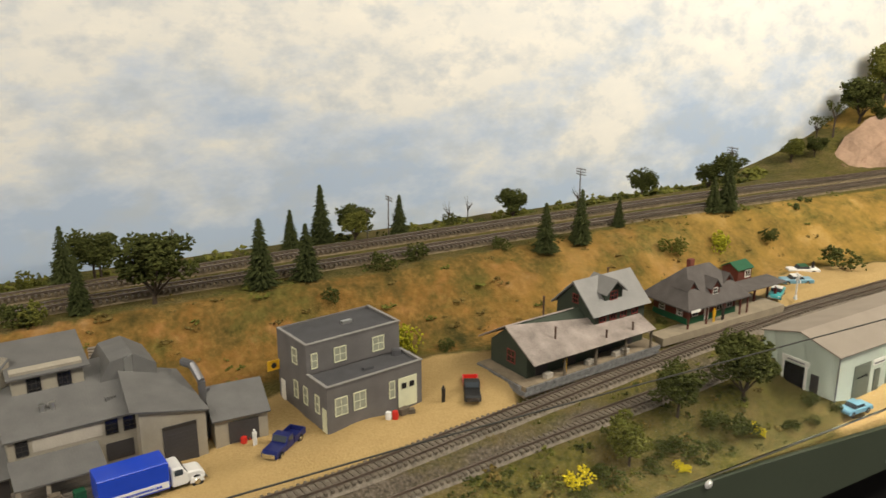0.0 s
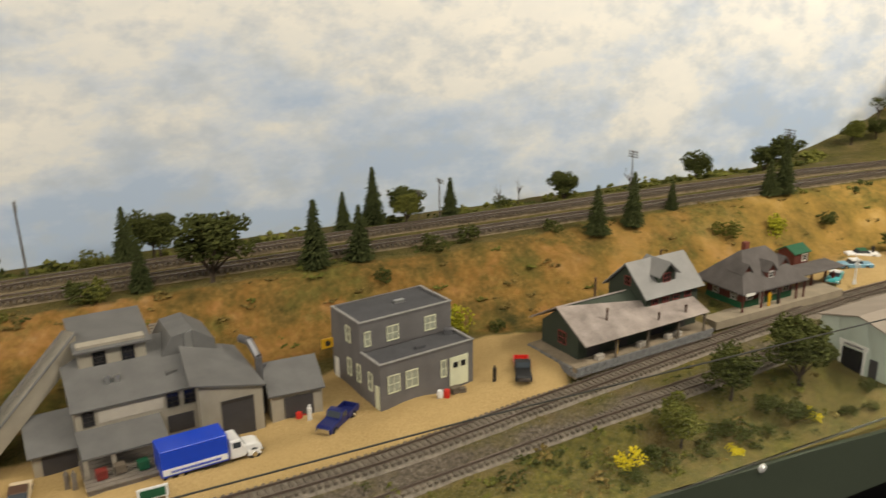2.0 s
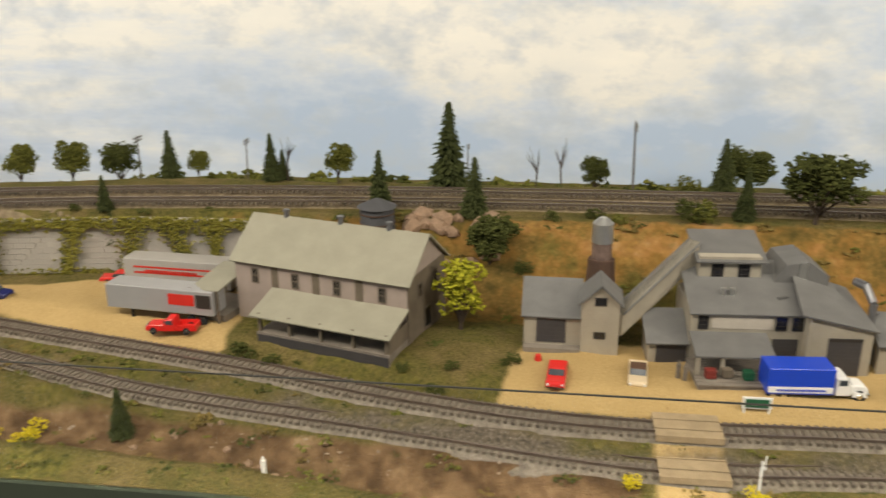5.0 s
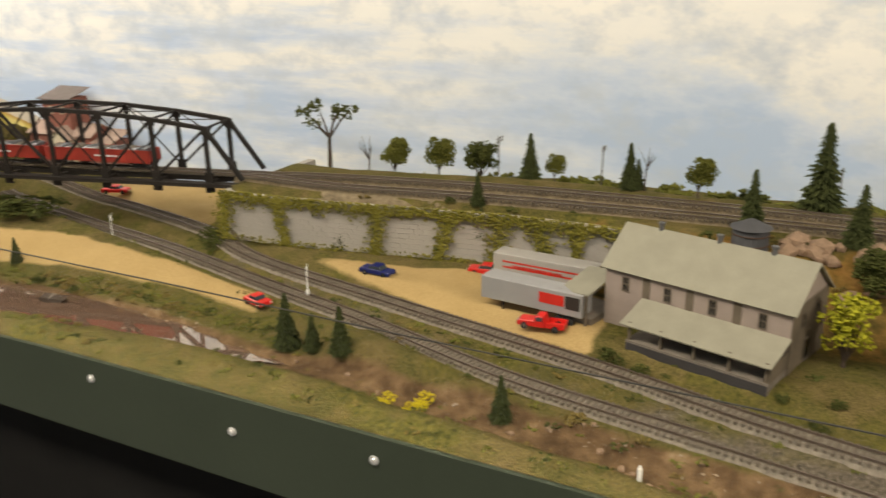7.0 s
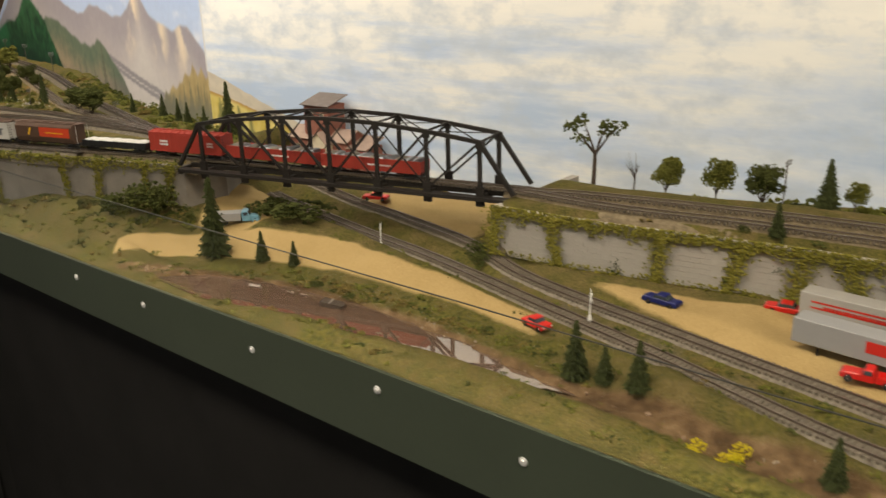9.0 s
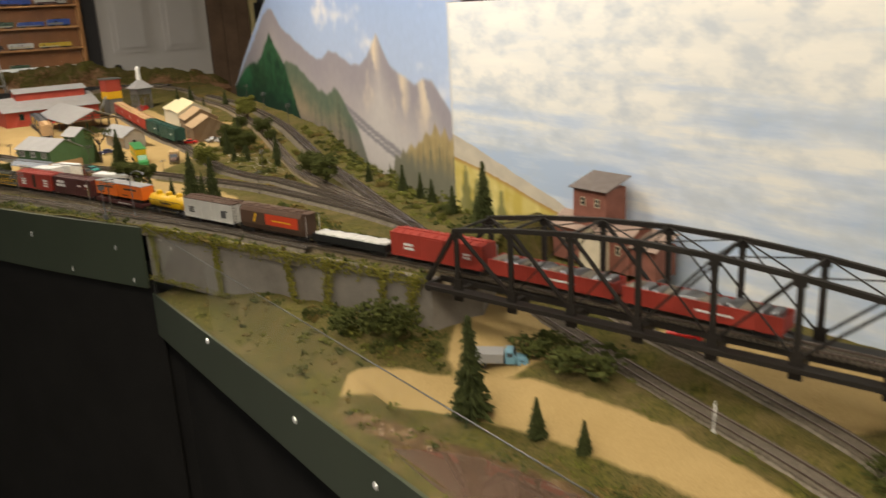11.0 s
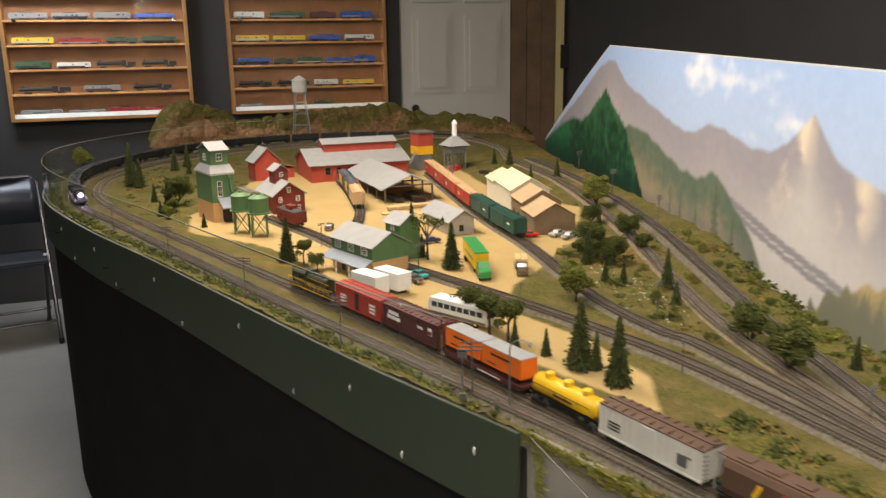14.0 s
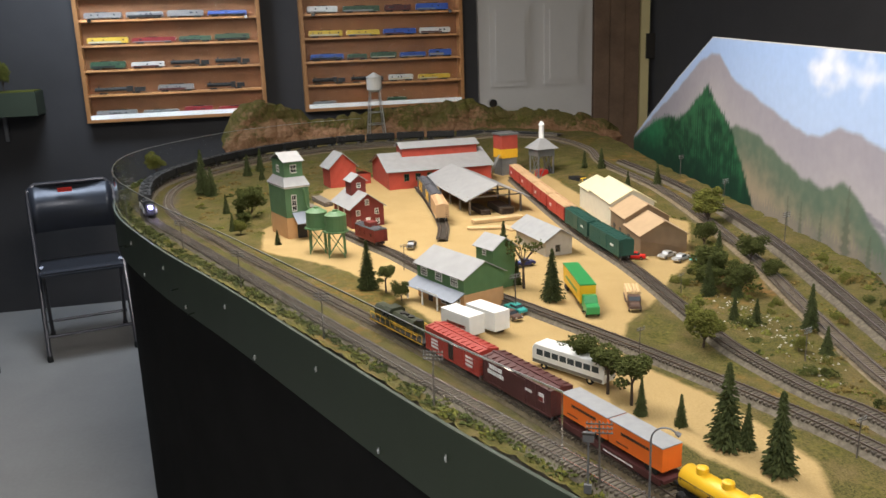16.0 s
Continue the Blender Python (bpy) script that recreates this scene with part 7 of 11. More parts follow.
def locomotive(name, label, body, trim, group="train cars", lamp=False):
    root = thing(name, label, "locomotive", group)
    block_part("frame", root, M["truck_black"], -0.086, 0.086, -0.0165, 0.0165, 0.0085, 0.0135)
    bm = bmesh.new()
    m = Matrix.Rotation(radians(90), 4, "Z")
    prism(bm, [(-0.0105, 0.0135), (0.0105, 0.0135), (0.0105, 0.034), (0.007, 0.0375), (-0.007, 0.0375), (-0.0105, 0.034)], -0.046, 0.078, m)
    part("long_hood", bm, body, root)
    bm = bmesh.new()
    prism(bm, [(-0.0095, 0.0135), (0.0095, 0.0135), (0.0095, 0.031), (0.006, 0.034), (-0.006, 0.034), (-0.0095, 0.031)], 0.070 + 0.0, 0.044, m)
    part("short_hood", bm, body, root)
    bm = bmesh.new()
    prism(bm, [(-0.0155, 0.0135), (0.0155, 0.0135), (0.0155, 0.038), (0.010, 0.0425), (-0.010, 0.0425), (-0.0155, 0.038)], -0.044 + 0.086, 0.046 - 0.026, m)
    part("cab", bm, body, root)
    for y in (-0.0156, 0.0156):
        for x in (-0.037, -0.026):
            bm = bmesh.new()
            box(bm, x - 0.003, x + 0.003, y - 0.0004, y + 0.0004, 0.027, 0.034)
            part("cab_window", bm, M["dark_glass"], root)
    for y in (-0.0168, 0.0168):
        block_part("side_stripe", root, trim, -0.084, 0.084, y - 0.0003, y + 0.0003, 0.0100, 0.0112)
        bm = bmesh.new()
        for x in [-0.082 + 0.0164 * k for k in range(11)]:
            tube(bm, (x, y * 0.97, 0.0135), (x, y * 0.97, 0.0245), 0.0004, 0.0004, 4)
        tube(bm, (-0.082, y * 0.97, 0.0245), (0.082, y * 0.97, 0.0245), 0.0004, 0.0004, 4)
        part("handrail", bm, trim, root)
    for y in (-0.0107, 0.0107):
        for z in (0.017, 0.031):
            block_part("hood_stripe", root, trim, -0.02, 0.06, y - 0.0003, y + 0.0003, z, z + 0.0008)
        for x in (0.0, 0.02, 0.055):
            block_part("hood_louvre", root, M["truck_black"], x - 0.005, x + 0.005, y - 0.0002, y + 0.0002, 0.0205, 0.0285)
    for x in (0.0, 0.025, 0.05):
        bm = bmesh.new()
        tube(bm, (x, 0, 0.0375), (x, 0, 0.0395), 0.0058, 0.0058, 12)
        part("roof_fan", bm, M["truck_black"], root)
    block_part("exhaust_stack", root, M["truck_black"], 0.010, 0.016, -0.002, 0.002, 0.0375, 0.041)
    block_part("fuel_tank", root, M["truck_black"], -0.022, 0.022, -0.013, 0.013, 0.003, 0.0085)
    bm = bmesh.new()
    # the lit lamp is drawn oversize, its shape standing in for glare
    r = 0.0055 if lamp else 0.0026
    tube(bm, (-0.0815, 0, 0.031), (-0.0690, 0, 0.031), r, r, 12)
    part("headlight", bm, M["headlamp"] if lamp else M["chrome_lamp"], root, "bright lit headlight" if lamp else "")
    wheels(root, 0.054)
    couplers(root, 0.086)
    return root


M["headlamp"] = glowing("headlamp_glow", (0.62, 0.55, 1.0), 45.0)
M["chrome_lamp"] = paint("unlit_lamp_glass", (0.6, 0.6, 0.55), 0.15, 0.3, 0.05, 60, 0.0)


def tank_car(label):
    root = thing("tank_car", label, "tank car", "train cars")
    bm = bmesh.new()
    tube(bm, (-0.054, 0, 0.026), (0.054, 0, 0.026), 0.0135, 0.0135, 20)
    for s in (-1, 1):
        tube(bm, (s * 0.054, 0, 0.026), (s * 0.0585, 0, 0.026), 0.0135, 0.008, 20)
    part("barrel", bm, M["yellow"], root, smooth=True)
    for x in (-0.034, 0.0, 0.034):
        bm = bmesh.new()
        tube(bm, (x, 0, 0.036), (x, 0, 0.0445), 0.0068, 0.0062, 14)
        tube(bm, (x, 0, 0.0445), (x, 0, 0.0462), 0.0062, 0.003, 14)
        part("dome", bm, M["yellow"], root)
    for y in (-0.0136, 0.0136):
        bm = bmesh.new()
        for x in [-0.05 + 0.02 * k for k in range(6)]:
            tube(bm, (x, y, 0.026), (x, y * 1.12, 0.030), 0.0004, 0.0004, 4)
        tube(bm, (-0.052, y * 1.12, 0.030), (0.052, y * 1.12, 0.030), 0.0005, 0.0005, 4)
        part("grab_rail", bm, M["truck_black"], root)
        bars_of_writing(root, "S" if y < 0 else "N", y, 0.004, 0.023, 0.036, 0.005, M["ink"], 1, seed=8)
    block_part("underframe", root, M["truck_black"], -0.060, 0.060, -0.008, 0.008, 0.008, 0.0135)
    for s in (-1, 1):
        block_part("saddle", root, M["truck_black"], s * 0.045 - 0.003, s * 0.045 + 0.003, -0.010, 0.010, 0.0135, 0.018)
    wheels(root, 0.042)
    couplers(root, 0.060)
    return root


def trailer_flat(label):
    """A flat car with two road trailers on it."""
    root = thing("flat_car", label, "flat car", "train cars")
    block_part("deck", root, M["maroon"], -0.091, 0.091, -0.0155, 0.0155, 0.0105, 0.0145)
    for y in (-0.0155, 0.0155):
        block_part("side_sill", root, M["maroon"], -0.086, 0.086, y - 0.001, y + 0.001, 0.007, 0.0145)
        bars_of_writing(root, "S" if y < 0 else "N", y * 1.07, 0.02, 0.0095, 0.05, 0.003, M["white"], 1, seed=4)
    wheels(root, 0.066)
    couplers(root, 0.091)
    loads = []
    for c in (-0.044, 0.044):
        tr = thing("road_trailer", "orange road trailer with pale roof on the flat car", "trailer", "trailers on the flat car")
        block_part("van_body", tr, M["orange"], -0.0425, 0.0425, -0.0140, 0.0140, 0.0075, 0.0345)
        block_part("van_roof", tr, M["roof_grey"], -0.0428, 0.0428, -0.0143, 0.0143, 0.0345, 0.0356)
        for s in ("S", "N"):
            at = -0.0140 if s == "S" else 0.0140
            bars_of_writing(tr, s, at, 0.0, 0.024, 0.045, 0.0055, M["ink"], 1, seed=6)
            bars_of_writing(tr, s, at, -0.02, 0.012, 0.02, 0.003, M["ink"], 1, seed=7)
        for x in (0.020, 0.031):
            bm = bmesh.new()
            for y in (-0.0105, 0.0105):
                tube(bm, (x, y - 0.003, 0.0045), (x, y + 0.003, 0.0045), 0.0045, 0.0045, 10)
            part("axle_wheels", bm, M["truck_black"], tr)
        block_part("landing_leg", tr, M["truck_black"], -0.026, -0.024, -0.008, 0.008, 0.0, 0.0075)
        loads.append((c, tr))
    return root, loads


def hopper_car(label):
    root = thing("covered_hopper", label, "hopper car", "train cars")
    bm = bmesh.new()
    m = Matrix.Rotation(radians(90), 4, "Z")
    prism(bm, [(-0.0130, 0.0105), (0.0130, 0.0105), (0.0172, 0.020), (0.0172, 0.042), (0.0140, 0.0485), (-0.0140, 0.0485), (-0.0172, 0.042), (-0.0172, 0.020)], -0.080, 0.080, m)
    part("hopper_body", bm, M["brown"], root)
    for s in (-1, 1):
        bm = bmesh.new()
        box(bm, -0.012, 0.072, s * 0.0172 - 0.0003, s * 0.0172 + 0.0003, 0.022, 0.041)
        part("scarlet_panel", bm, M["scarlet"], root)
        bm = bmesh.new()
        f = on_side("S" if s < 0 else "N", s * 0.0175)
        for k in range(5):
            bar(bm, f, -0.045 + 0.0014 * k, -0.040 + 0.0014 * k, 0.024 + 0.003 * k, 0.027 + 0.003 * k, 0, 0.0003)
        part("wheat_mark", bm, M["sign_yellow"], root)
        bars_of_writing(root, "S" if s < 0 else "N", s * 0.0175, 0.03, 0.029, 0.05, 0.004, M["sign_yellow"], 1, seed=12)
        bm = bmesh.new()
        for x, z in ((-0.090, 0.012), (-0.090, 0.048)):
            tube(bm, (x, s * 0.015, 0.011), (x, s * 0.015, 0.047), 0.0006, 0.0006, 4)
            tube(bm, (-x, s * 0.015, 0.011), (-x, s * 0.015, 0.047), 0.0006, 0.0006, 4)
        part("end_ladder", bm, M["white"], root)
    block_part("roof_walk", root, M["brown"], -0.092, 0.092, -0.011, 0.011, 0.0492, 0.0500)
    for k in range(5):
        block_part("roof_hatch", root, M["brown"], -0.072 + k * 0.032, -0.056 + k * 0.032, -0.006, 0.006, 0.0485, 0.0512)
    for x in (-0.045, 0.0, 0.045):
        bm = bmesh.new()
        tube(bm, (x, 0, 0.012), (x, 0, 0.004), 0.016, 0.006, 4)
        part("chute", bm, M["brown"], root)
    block_part("end_sill", root, M["truck_black"], -0.092, 0.092, -0.012, 0.012, 0.0085, 0.0105)
    wheels(root, 0.072)
    couplers(root, 0.092)
    return root


def gondola(label, loaded=True):
    root = thing("gondola", label, "gondola car", "train cars")
    block_part("floor_deck", root, M["truck_black"], -0.080, 0.080, -0.0160, 0.0160, 0.0095, 0.0125)
    for s in (-1, 1):
        bm = bmesh.new()
        box(bm, -0.080, 0.080, s * 0.0160 - 0.0006, s * 0.0160 + 0.0006, 0.0095, 0.0215)
        for k in range(13):
            x = -0.078 + k * 0.013
            box(bm, x - 0.0006, x + 0.0006, s * 0.0168 - 0.0005, s * 0.0168 + 0.0005, 0.0095, 0.0215)
        part("side_wall", bm, M["coal_black"], root)
        block_part("end_wall", root, M["coal_black"], s * 0.080 - 0.0007, s * 0.080 + 0.0007, -0.0160, 0.0160, 0.0125, 0.0215)
    rng = random.Random(5)
    for k in range(10):
        bm = bmesh.new()
        vs = box(bm, -0.0075, 0.0075, -0.012, 0.012, 0.0, 0.010)
        for v in vs:
            v.co += Vector((rng.uniform(-0.001, 0.001), rng.uniform(-0.001, 0.001), rng.uniform(-0.001, 0.0015)))
        bmesh.ops.bevel(bm, geom=bm.edges[:], offset=0.0014, segments=1, affect="EDGES")
        ob = part("wrapped_load", bm, M["car_white"], root, "white wrapped load")
        ob.matrix_local = pose(-0.070 + k * 0.0155, rng.uniform(-0.001, 0.001), 0.0126, 0, 0, rng.uniform(-6, 6))
    wheels(root, 0.060)
    couplers(root, 0.080)
    return root


def red_gondola(label, half=0.098):
    """A long red open car heaped with dull scrap bales."""
    root = thing("gondola", label, "gondola car", "train cars")
    block_part("floor_deck", root, M["maroon"], -half, half, -0.0160, 0.0160, 0.0095, 0.0125)
    for s in (-1, 1):
        bm = bmesh.new()
        box(bm, -half, half, s * 0.0160 - 0.0006, s * 0.0160 + 0.0006, 0.0095, 0.0300)
        box(bm, -half, half, s * 0.0164 - 0.0010, s * 0.0164 + 0.0010, 0.0290, 0.0308)
        for k in range(16):
            x = -half + 0.004 + k * (2 * half - 0.008) / 15
            box(bm, x - 0.0007, x + 0.0007, s * 0.0168 - 0.0006, s * 0.0168 + 0.0006, 0.0095, 0.0295)
        part("side_wall", bm, M["oxide"], root)
        bars_of_writing(root, "S" if s < 0 else "N", s * 0.0175, -0.02 * s, 0.0185, 0.045, 0.0045, M["white"], 1, seed=33)
        block_part("end_wall", root, M["oxide"], s * half - 0.0007, s * half + 0.0007, -0.0160, 0.0160, 0.0125, 0.0300)
    rng = random.Random(19)
    for k in range(12):
        bm = bmesh.new()
        vs = box(bm, -0.0072, 0.0072, -0.013, 0.013, 0.0, 0.020)
        for v in vs:
            v.co += Vector((rng.uniform(-0.002, 0.002), rng.uniform(-0.002, 0.002), rng.uniform(-0.003, 0.003)))
        bmesh.ops.bevel(bm, geom=bm.edges[:], offset=0.002, segments=1, affect="EDGES")
        ob = part("scrap_bale", bm, M["steel"] if k % 3 else M["plank"], root, "dull grey scrap bale")
        ob.matrix_local = pose(-half + 0.012 + k * (2 * half - 0.024) / 11, 0, 0.0126, 0, 0, rng.uniform(-8, 8))
    wheels(root, half - 0.020)
    couplers(root, half)
    return root


def coal_hopper(label):
    root = thing("coal_hopper", label, "hopper car", "black coal train")
    bm = bmesh.new()
    m = Matrix.Rotation(radians(90), 4, "Z")
    prism(bm, [(-0.0165, 0.016), (-0.010, 0.009), (0.010, 0.009), (0.0165, 0.016), (0.0165, 0.038), (-0.0165, 0.038)], -0.066, 0.066, m)
    part("body", bm, M["coal_black"], root)
    bm = bmesh.new()
    for s in (-1, 1):
        for k in range(9):
            x = -0.062 + k * 0.0155
            box(bm, x - 0.0007, x + 0.0007, s * 0.0172 - 0.0006, s * 0.0172 + 0.0006, 0.014, 0.038)
        box(bm, -0.067, 0.067, s * 0.0170 - 0.0008, s * 0.0170 + 0.0008, 0.037, 0.0388)
    part("side_ribs", bm, M["coal_black"], root)
    bm = bmesh.new()
    rng = random.Random(2)
    for k in range(40):
        x, y = rng.uniform(-0.06, 0.06), rng.uniform(-0.012, 0.012)
        tube(bm, (x, y, 0.036), (x, y, 0.0395 + rng.uniform(0, 0.002) - abs(y) * 0.1), 0.006, 0.003, 5)
    part("coal_load", bm, M["coal_black"], root)
    wheels(root, 0.048)
    couplers(root, 0.066)
    return root


def along(pts):
    """Measured run of a smooth line: a function from metres to a point."""
    line = [Vector(p) for p in curve(pts, 10)]
    run = [0.0]
    for a, b in zip(line, line[1:]):
        run.append(run[-1] + (b - a).length)

    def at(s):
        k = max(0, min(len(run) - 2, int(np.searchsorted(run, s)) - 1))
        t = (s - run[k]) / max(1e-9, run[k + 1] - run[k])
        return line[k] + (line[k + 1] - line[k]) * t

    def find(x, y):
        return run[min(range(len(line)), key=lambda i: (line[i] - Vector((x, y))).length)]

    return at, find


def on_rails(root, at, s, half, z=DECK):
    """Set a car on the line, its front (-x) towards growing s."""
    p, q = at(s + half), at(s - half)
    c = (p + q) / 2
    root.matrix_world = pose(c.x, c.y, z, 0, 0, math.degrees(math.atan2(q.y - p.y, q.x - p.x)))
    return root.matrix_world


W_ = M["white"]
main_at, main_find = along(MAIN)
s0 = main_find(-2.28, 0.709)
on_rails(locomotive("locomotive", "dark olive green diesel locomotive with yellow striping", M["loco_green"], M["sign_yellow"]), main_at, s0 + 0.096, 0.054)
s = s0
red = boxcar("boxcar", "red boxcar with its side door slid open", 0.143, M["oxide"], open_door=True, marks=((-0.045, 0.018, 0.020, 0.016, 3, W_), (0.048, 0.018, 0.018, 0.018, 3, W_)))
on_rails(red, main_at, s - 0.0715, 0.05)
s -= 0.155
brown_box = boxcar("boxcar", "dark maroon boxcar with white railway lettering", 0.150, M["maroon"], marks=((0.03, 0.03, 0.015, 0.006, 1, W_),))
for sd in ("S", "N"):
    at_ = -0.0176 if sd == "S" else 0.0176
    k = 1 if sd == "S" else -1
    lettering_bars(brown_box, sd, at_, -0.045 * k, 0.0335, 0.030, 0.0055, W_)
    lettering_bars(brown_box, sd, at_, -0.045 * k, 0.0255, 0.038, 0.0055, W_)
    panel(brown_box, sd, at_, 0.056 * k, 0.026, 0.010, 0.011, W_, "herald", 0.0004)
    panel(brown_box, sd, at_ - 0.0004 * k, 0.056 * k, 0.0265, 0.009, 0.006, M["sash_red"], "herald_stripe", 0.0004)
on_rails(brown_box, main_at, s - 0.075, 0.053)
s -= 0.162
flat, loads = trailer_flat("maroon flat car carrying two orange trailers")
mf = on_rails(flat, main_at, s - 0.091, 0.066).copy()
for c, tr in loads:
    tr.matrix_world = mf @ Matrix.Translation((c, 0, 0.0146))
s -= 0.194
on_rails(tank_car("yellow three-dome tank car on black underframe"), main_at, s - 0.060, 0.042)
s -= 0.132
white_car = boxcar("boxcar", "off-white refrigerator car with brown roof", 0.148, M["car_white"], M["brown"], door=0.14, marks=((-0.05, 0.020, 0.018, 0.012, 3, M["ink"]), (0.055, 0.030, 0.010, 0.004, 1, M["ink"])))
for sd, at_ in (("S", -0.0176), ("N", 0.0176)):
    panel(white_car, sd, at_, 0.048 if sd == "S" else -0.048, 0.019, 0.013, 0.013, M["steel"], "herald", 0.0004)
on_rails(white_car, main_at, s - 0.074, 0.052)
s -= 0.160
on_rails(hopper_car("brown covered hopper with scarlet side panel"), main_at, s - 0.092, 0.072)
s -= 0.197
on_rails(gondola("black gondola loaded with white wrapped bundles"), main_at, s - 0.080, 0.060)
s -= 0.173
red_long = boxcar("boxcar", "long bright red boxcar with ribbed roof", 0.172, M["oxide"], marks=((-0.05, 0.022, 0.02, 0.012, 2, W_), (0.06, 0.024, 0.014, 0.010, 2, W_)), door=0.2)
on_rails(red_long, main_at, s - 0.086, 0.064)
s -= 0.185
on_rails(red_gondola("long red gondola heaped with scrap next to a boxcar"), main_at, s - 0.098, 0.074)
s -= 0.209
on_rails(red_gondola("long red gondola heaped with scrap at the rear"), main_at, s - 0.098, 0.074)

outer_at, outer_find = along(OUTER)
so = outer_find(-3.60, 0.165)
# this train runs the other way: its engine stands at the low end of the line
lead = locomotive("locomotive", "black diesel locomotive with a bright headlight lit", M["coal_black"], M["white"], "black coal train", True)
p, q = outer_at(so), outer_at(so + 0.11)
lead.matrix_world = pose((p.x + q.x) / 2, (p.y + q.y) / 2, DECK, 0, 0, math.degrees(math.atan2(q.y - p.y, q.x - p.x)))
beam_at = lead.matrix_world @ Vector((-0.094, 0, 0.030))
glow = bpy.data.lights.new("headlight_beam", "POINT")
glow.energy, glow.color, glow.shadow_soft_size = 0.12, (0.55, 0.5, 1.0), 0.004
new("headlight_beam", glow).location = beam_at
first = coal_hopper("black coal hopper on the loop track")
sc = so + 0.155 + 0.068
k = 0
while sc < outer_find(-4.62, 1.84) - 0.1:
    p, q = outer_at(sc - 0.048), outer_at(sc + 0.048)
    m = pose((p.x + q.x) / 2, (p.y + q.y) / 2, DECK, 0, 0, math.degrees(math.atan2(q.y - p.y, q.x - p.x)))
    if k == 0:
        first.matrix_world = m
    else:
        copy_thing(first, m)
    sc += 0.146
    k += 1

yard_at, yard_find = along(YARD)
sy = yard_find(-2.66, 1.222)
green_car = boxcar("boxcar", "dark green boxcar standing in the yard", 0.176, M["car_green"], marks=((0.05, 0.026, 0.02, 0.008, 1, W_),), group="yard cars", door=0.2)
red_yard = boxcar("boxcar", "red boxcar with dusty buff roof in the yard", 0.176, M["oxide"], M["buff_roof"], marks=((-0.05, 0.022, 0.02, 0.010, 2, W_),), group="yard cars", door=0.2)
for k in range(6):
    car = green_car if k < 2 else red_yard
    p, q = yard_at(sy + 0.19 * k + 0.03), yard_at(sy + 0.19 * k + 0.16)
    m = pose((p.x + q.x) / 2, (p.y + q.y) / 2, DECK, 0, 0, math.degrees(math.atan2(p.y - q.y, p.x - q.x)))
    if k in (0, 2):
        car.matrix_world = m
    else:
        copy_thing(car, m)

siding_at, siding_find = along(MILL_SIDING)
M["hopper_grey"] = paint("grey_hopper_paint", (0.10, 0.10, 0.11), 0.6, 0, 0.15, 40, 0.05)
for k, label in enumerate(("grey and yellow boxcar at the red mill", "grey boxcar with yellow doors at the mill", "dusty pink flat-roofed boxcar at the mill")):
    car = boxcar("boxcar", label, 0.15, M["hopper_grey"] if k < 2 else M["buff_roof"], M["hopper_grey"] if k < 2 else None, group="mill cars", door=0.05)
    for sd, at_ in (("S", -0.0174), ("N", 0.0174)):
        if k < 2:
            panel(car, sd, at_, 0.0, 0.014, 0.06, 0.028, M["yellow"], "yellow_panel", 0.0005)
    p, q = siding_at(0.20 + 0.165 * (2 - k)), siding_at(0.30 + 0.165 * (2 - k))
    car.matrix_world = pose((p.x + q.x) / 2, (p.y + q.y) / 2, DECK, 0, 0, math.degrees(math.atan2(q.y - p.y, q.x - p.x)))
caboose = boxcar("caboose", "dark red wooden caboose with grey roof", 0.105, M["sash_red"], M["hopper_grey"], height=0.028, door=0.02, group="yard cars")
for sd, at_ in (("S", -0.0174), ("N", 0.0174)):
    for u in (-0.035, 0.0, 0.03):
        window(caboose, sd, at_, u, 0.022, 0.008, 0.009, M["sash_red"], (0, 1))
block_part("cupola", caboose, M["sash_red"], -0.016, 0.012, -0.011, 0.011, 0.041, 0.052)
caboose.matrix_world = pose(-3.045, 0.730, DECK, 0, 0, 198)

# ---- road vehicles ----
M["tyre"] = paint("black_tyre", (0.015, 0.015, 0.015), 0.8, 0, 0.1, 90, 0.0)
M["car_glass"] = paint("car_window", (0.05, 0.06, 0.07), 0.1, 0, 0.1, 60, 0.0, 500, spec=0.7)
M["chrome"] = paint("chrome", (0.7, 0.7, 0.7), 0.15, 1.0, 0.05, 60, 0.0)


def tint(name, colour, rough=0.3):
    if name not in M:
        M[name] = paint(name + "_paint", colour, rough, 0, 0.06, 50, 0.0, spec=0.5)
    return M[name]


def wheel_set(root, xs, half, r=0.0043):
    for x in xs:
        for s in (-1, 1):
            bm = bmesh.new()
            tube(bm, (x, s * half - 0.0014, r), (x, s * half + 0.0014, r), r, r, 12)
            tyre = part("wheel", bm, M["tyre"], root)
            bm = bmesh.new()
            tube(bm, (x, s * (half + 0.0014), r), (x, s * (half + 0.0017), r), r * 0.5, r * 0.45, 10)
            part("hub", bm, M["chrome"], tyre)


def side_solid(name, root, outline, half, material, bevel=0.0008, label=""):
    bm = bmesh.new()
    prism(bm, outline, -half, half)
    bmesh.ops.bevel(bm, geom=bm.edges[:], offset=bevel, segments=1, affect="EDGES")
    return part(name, bm, material, root, label)


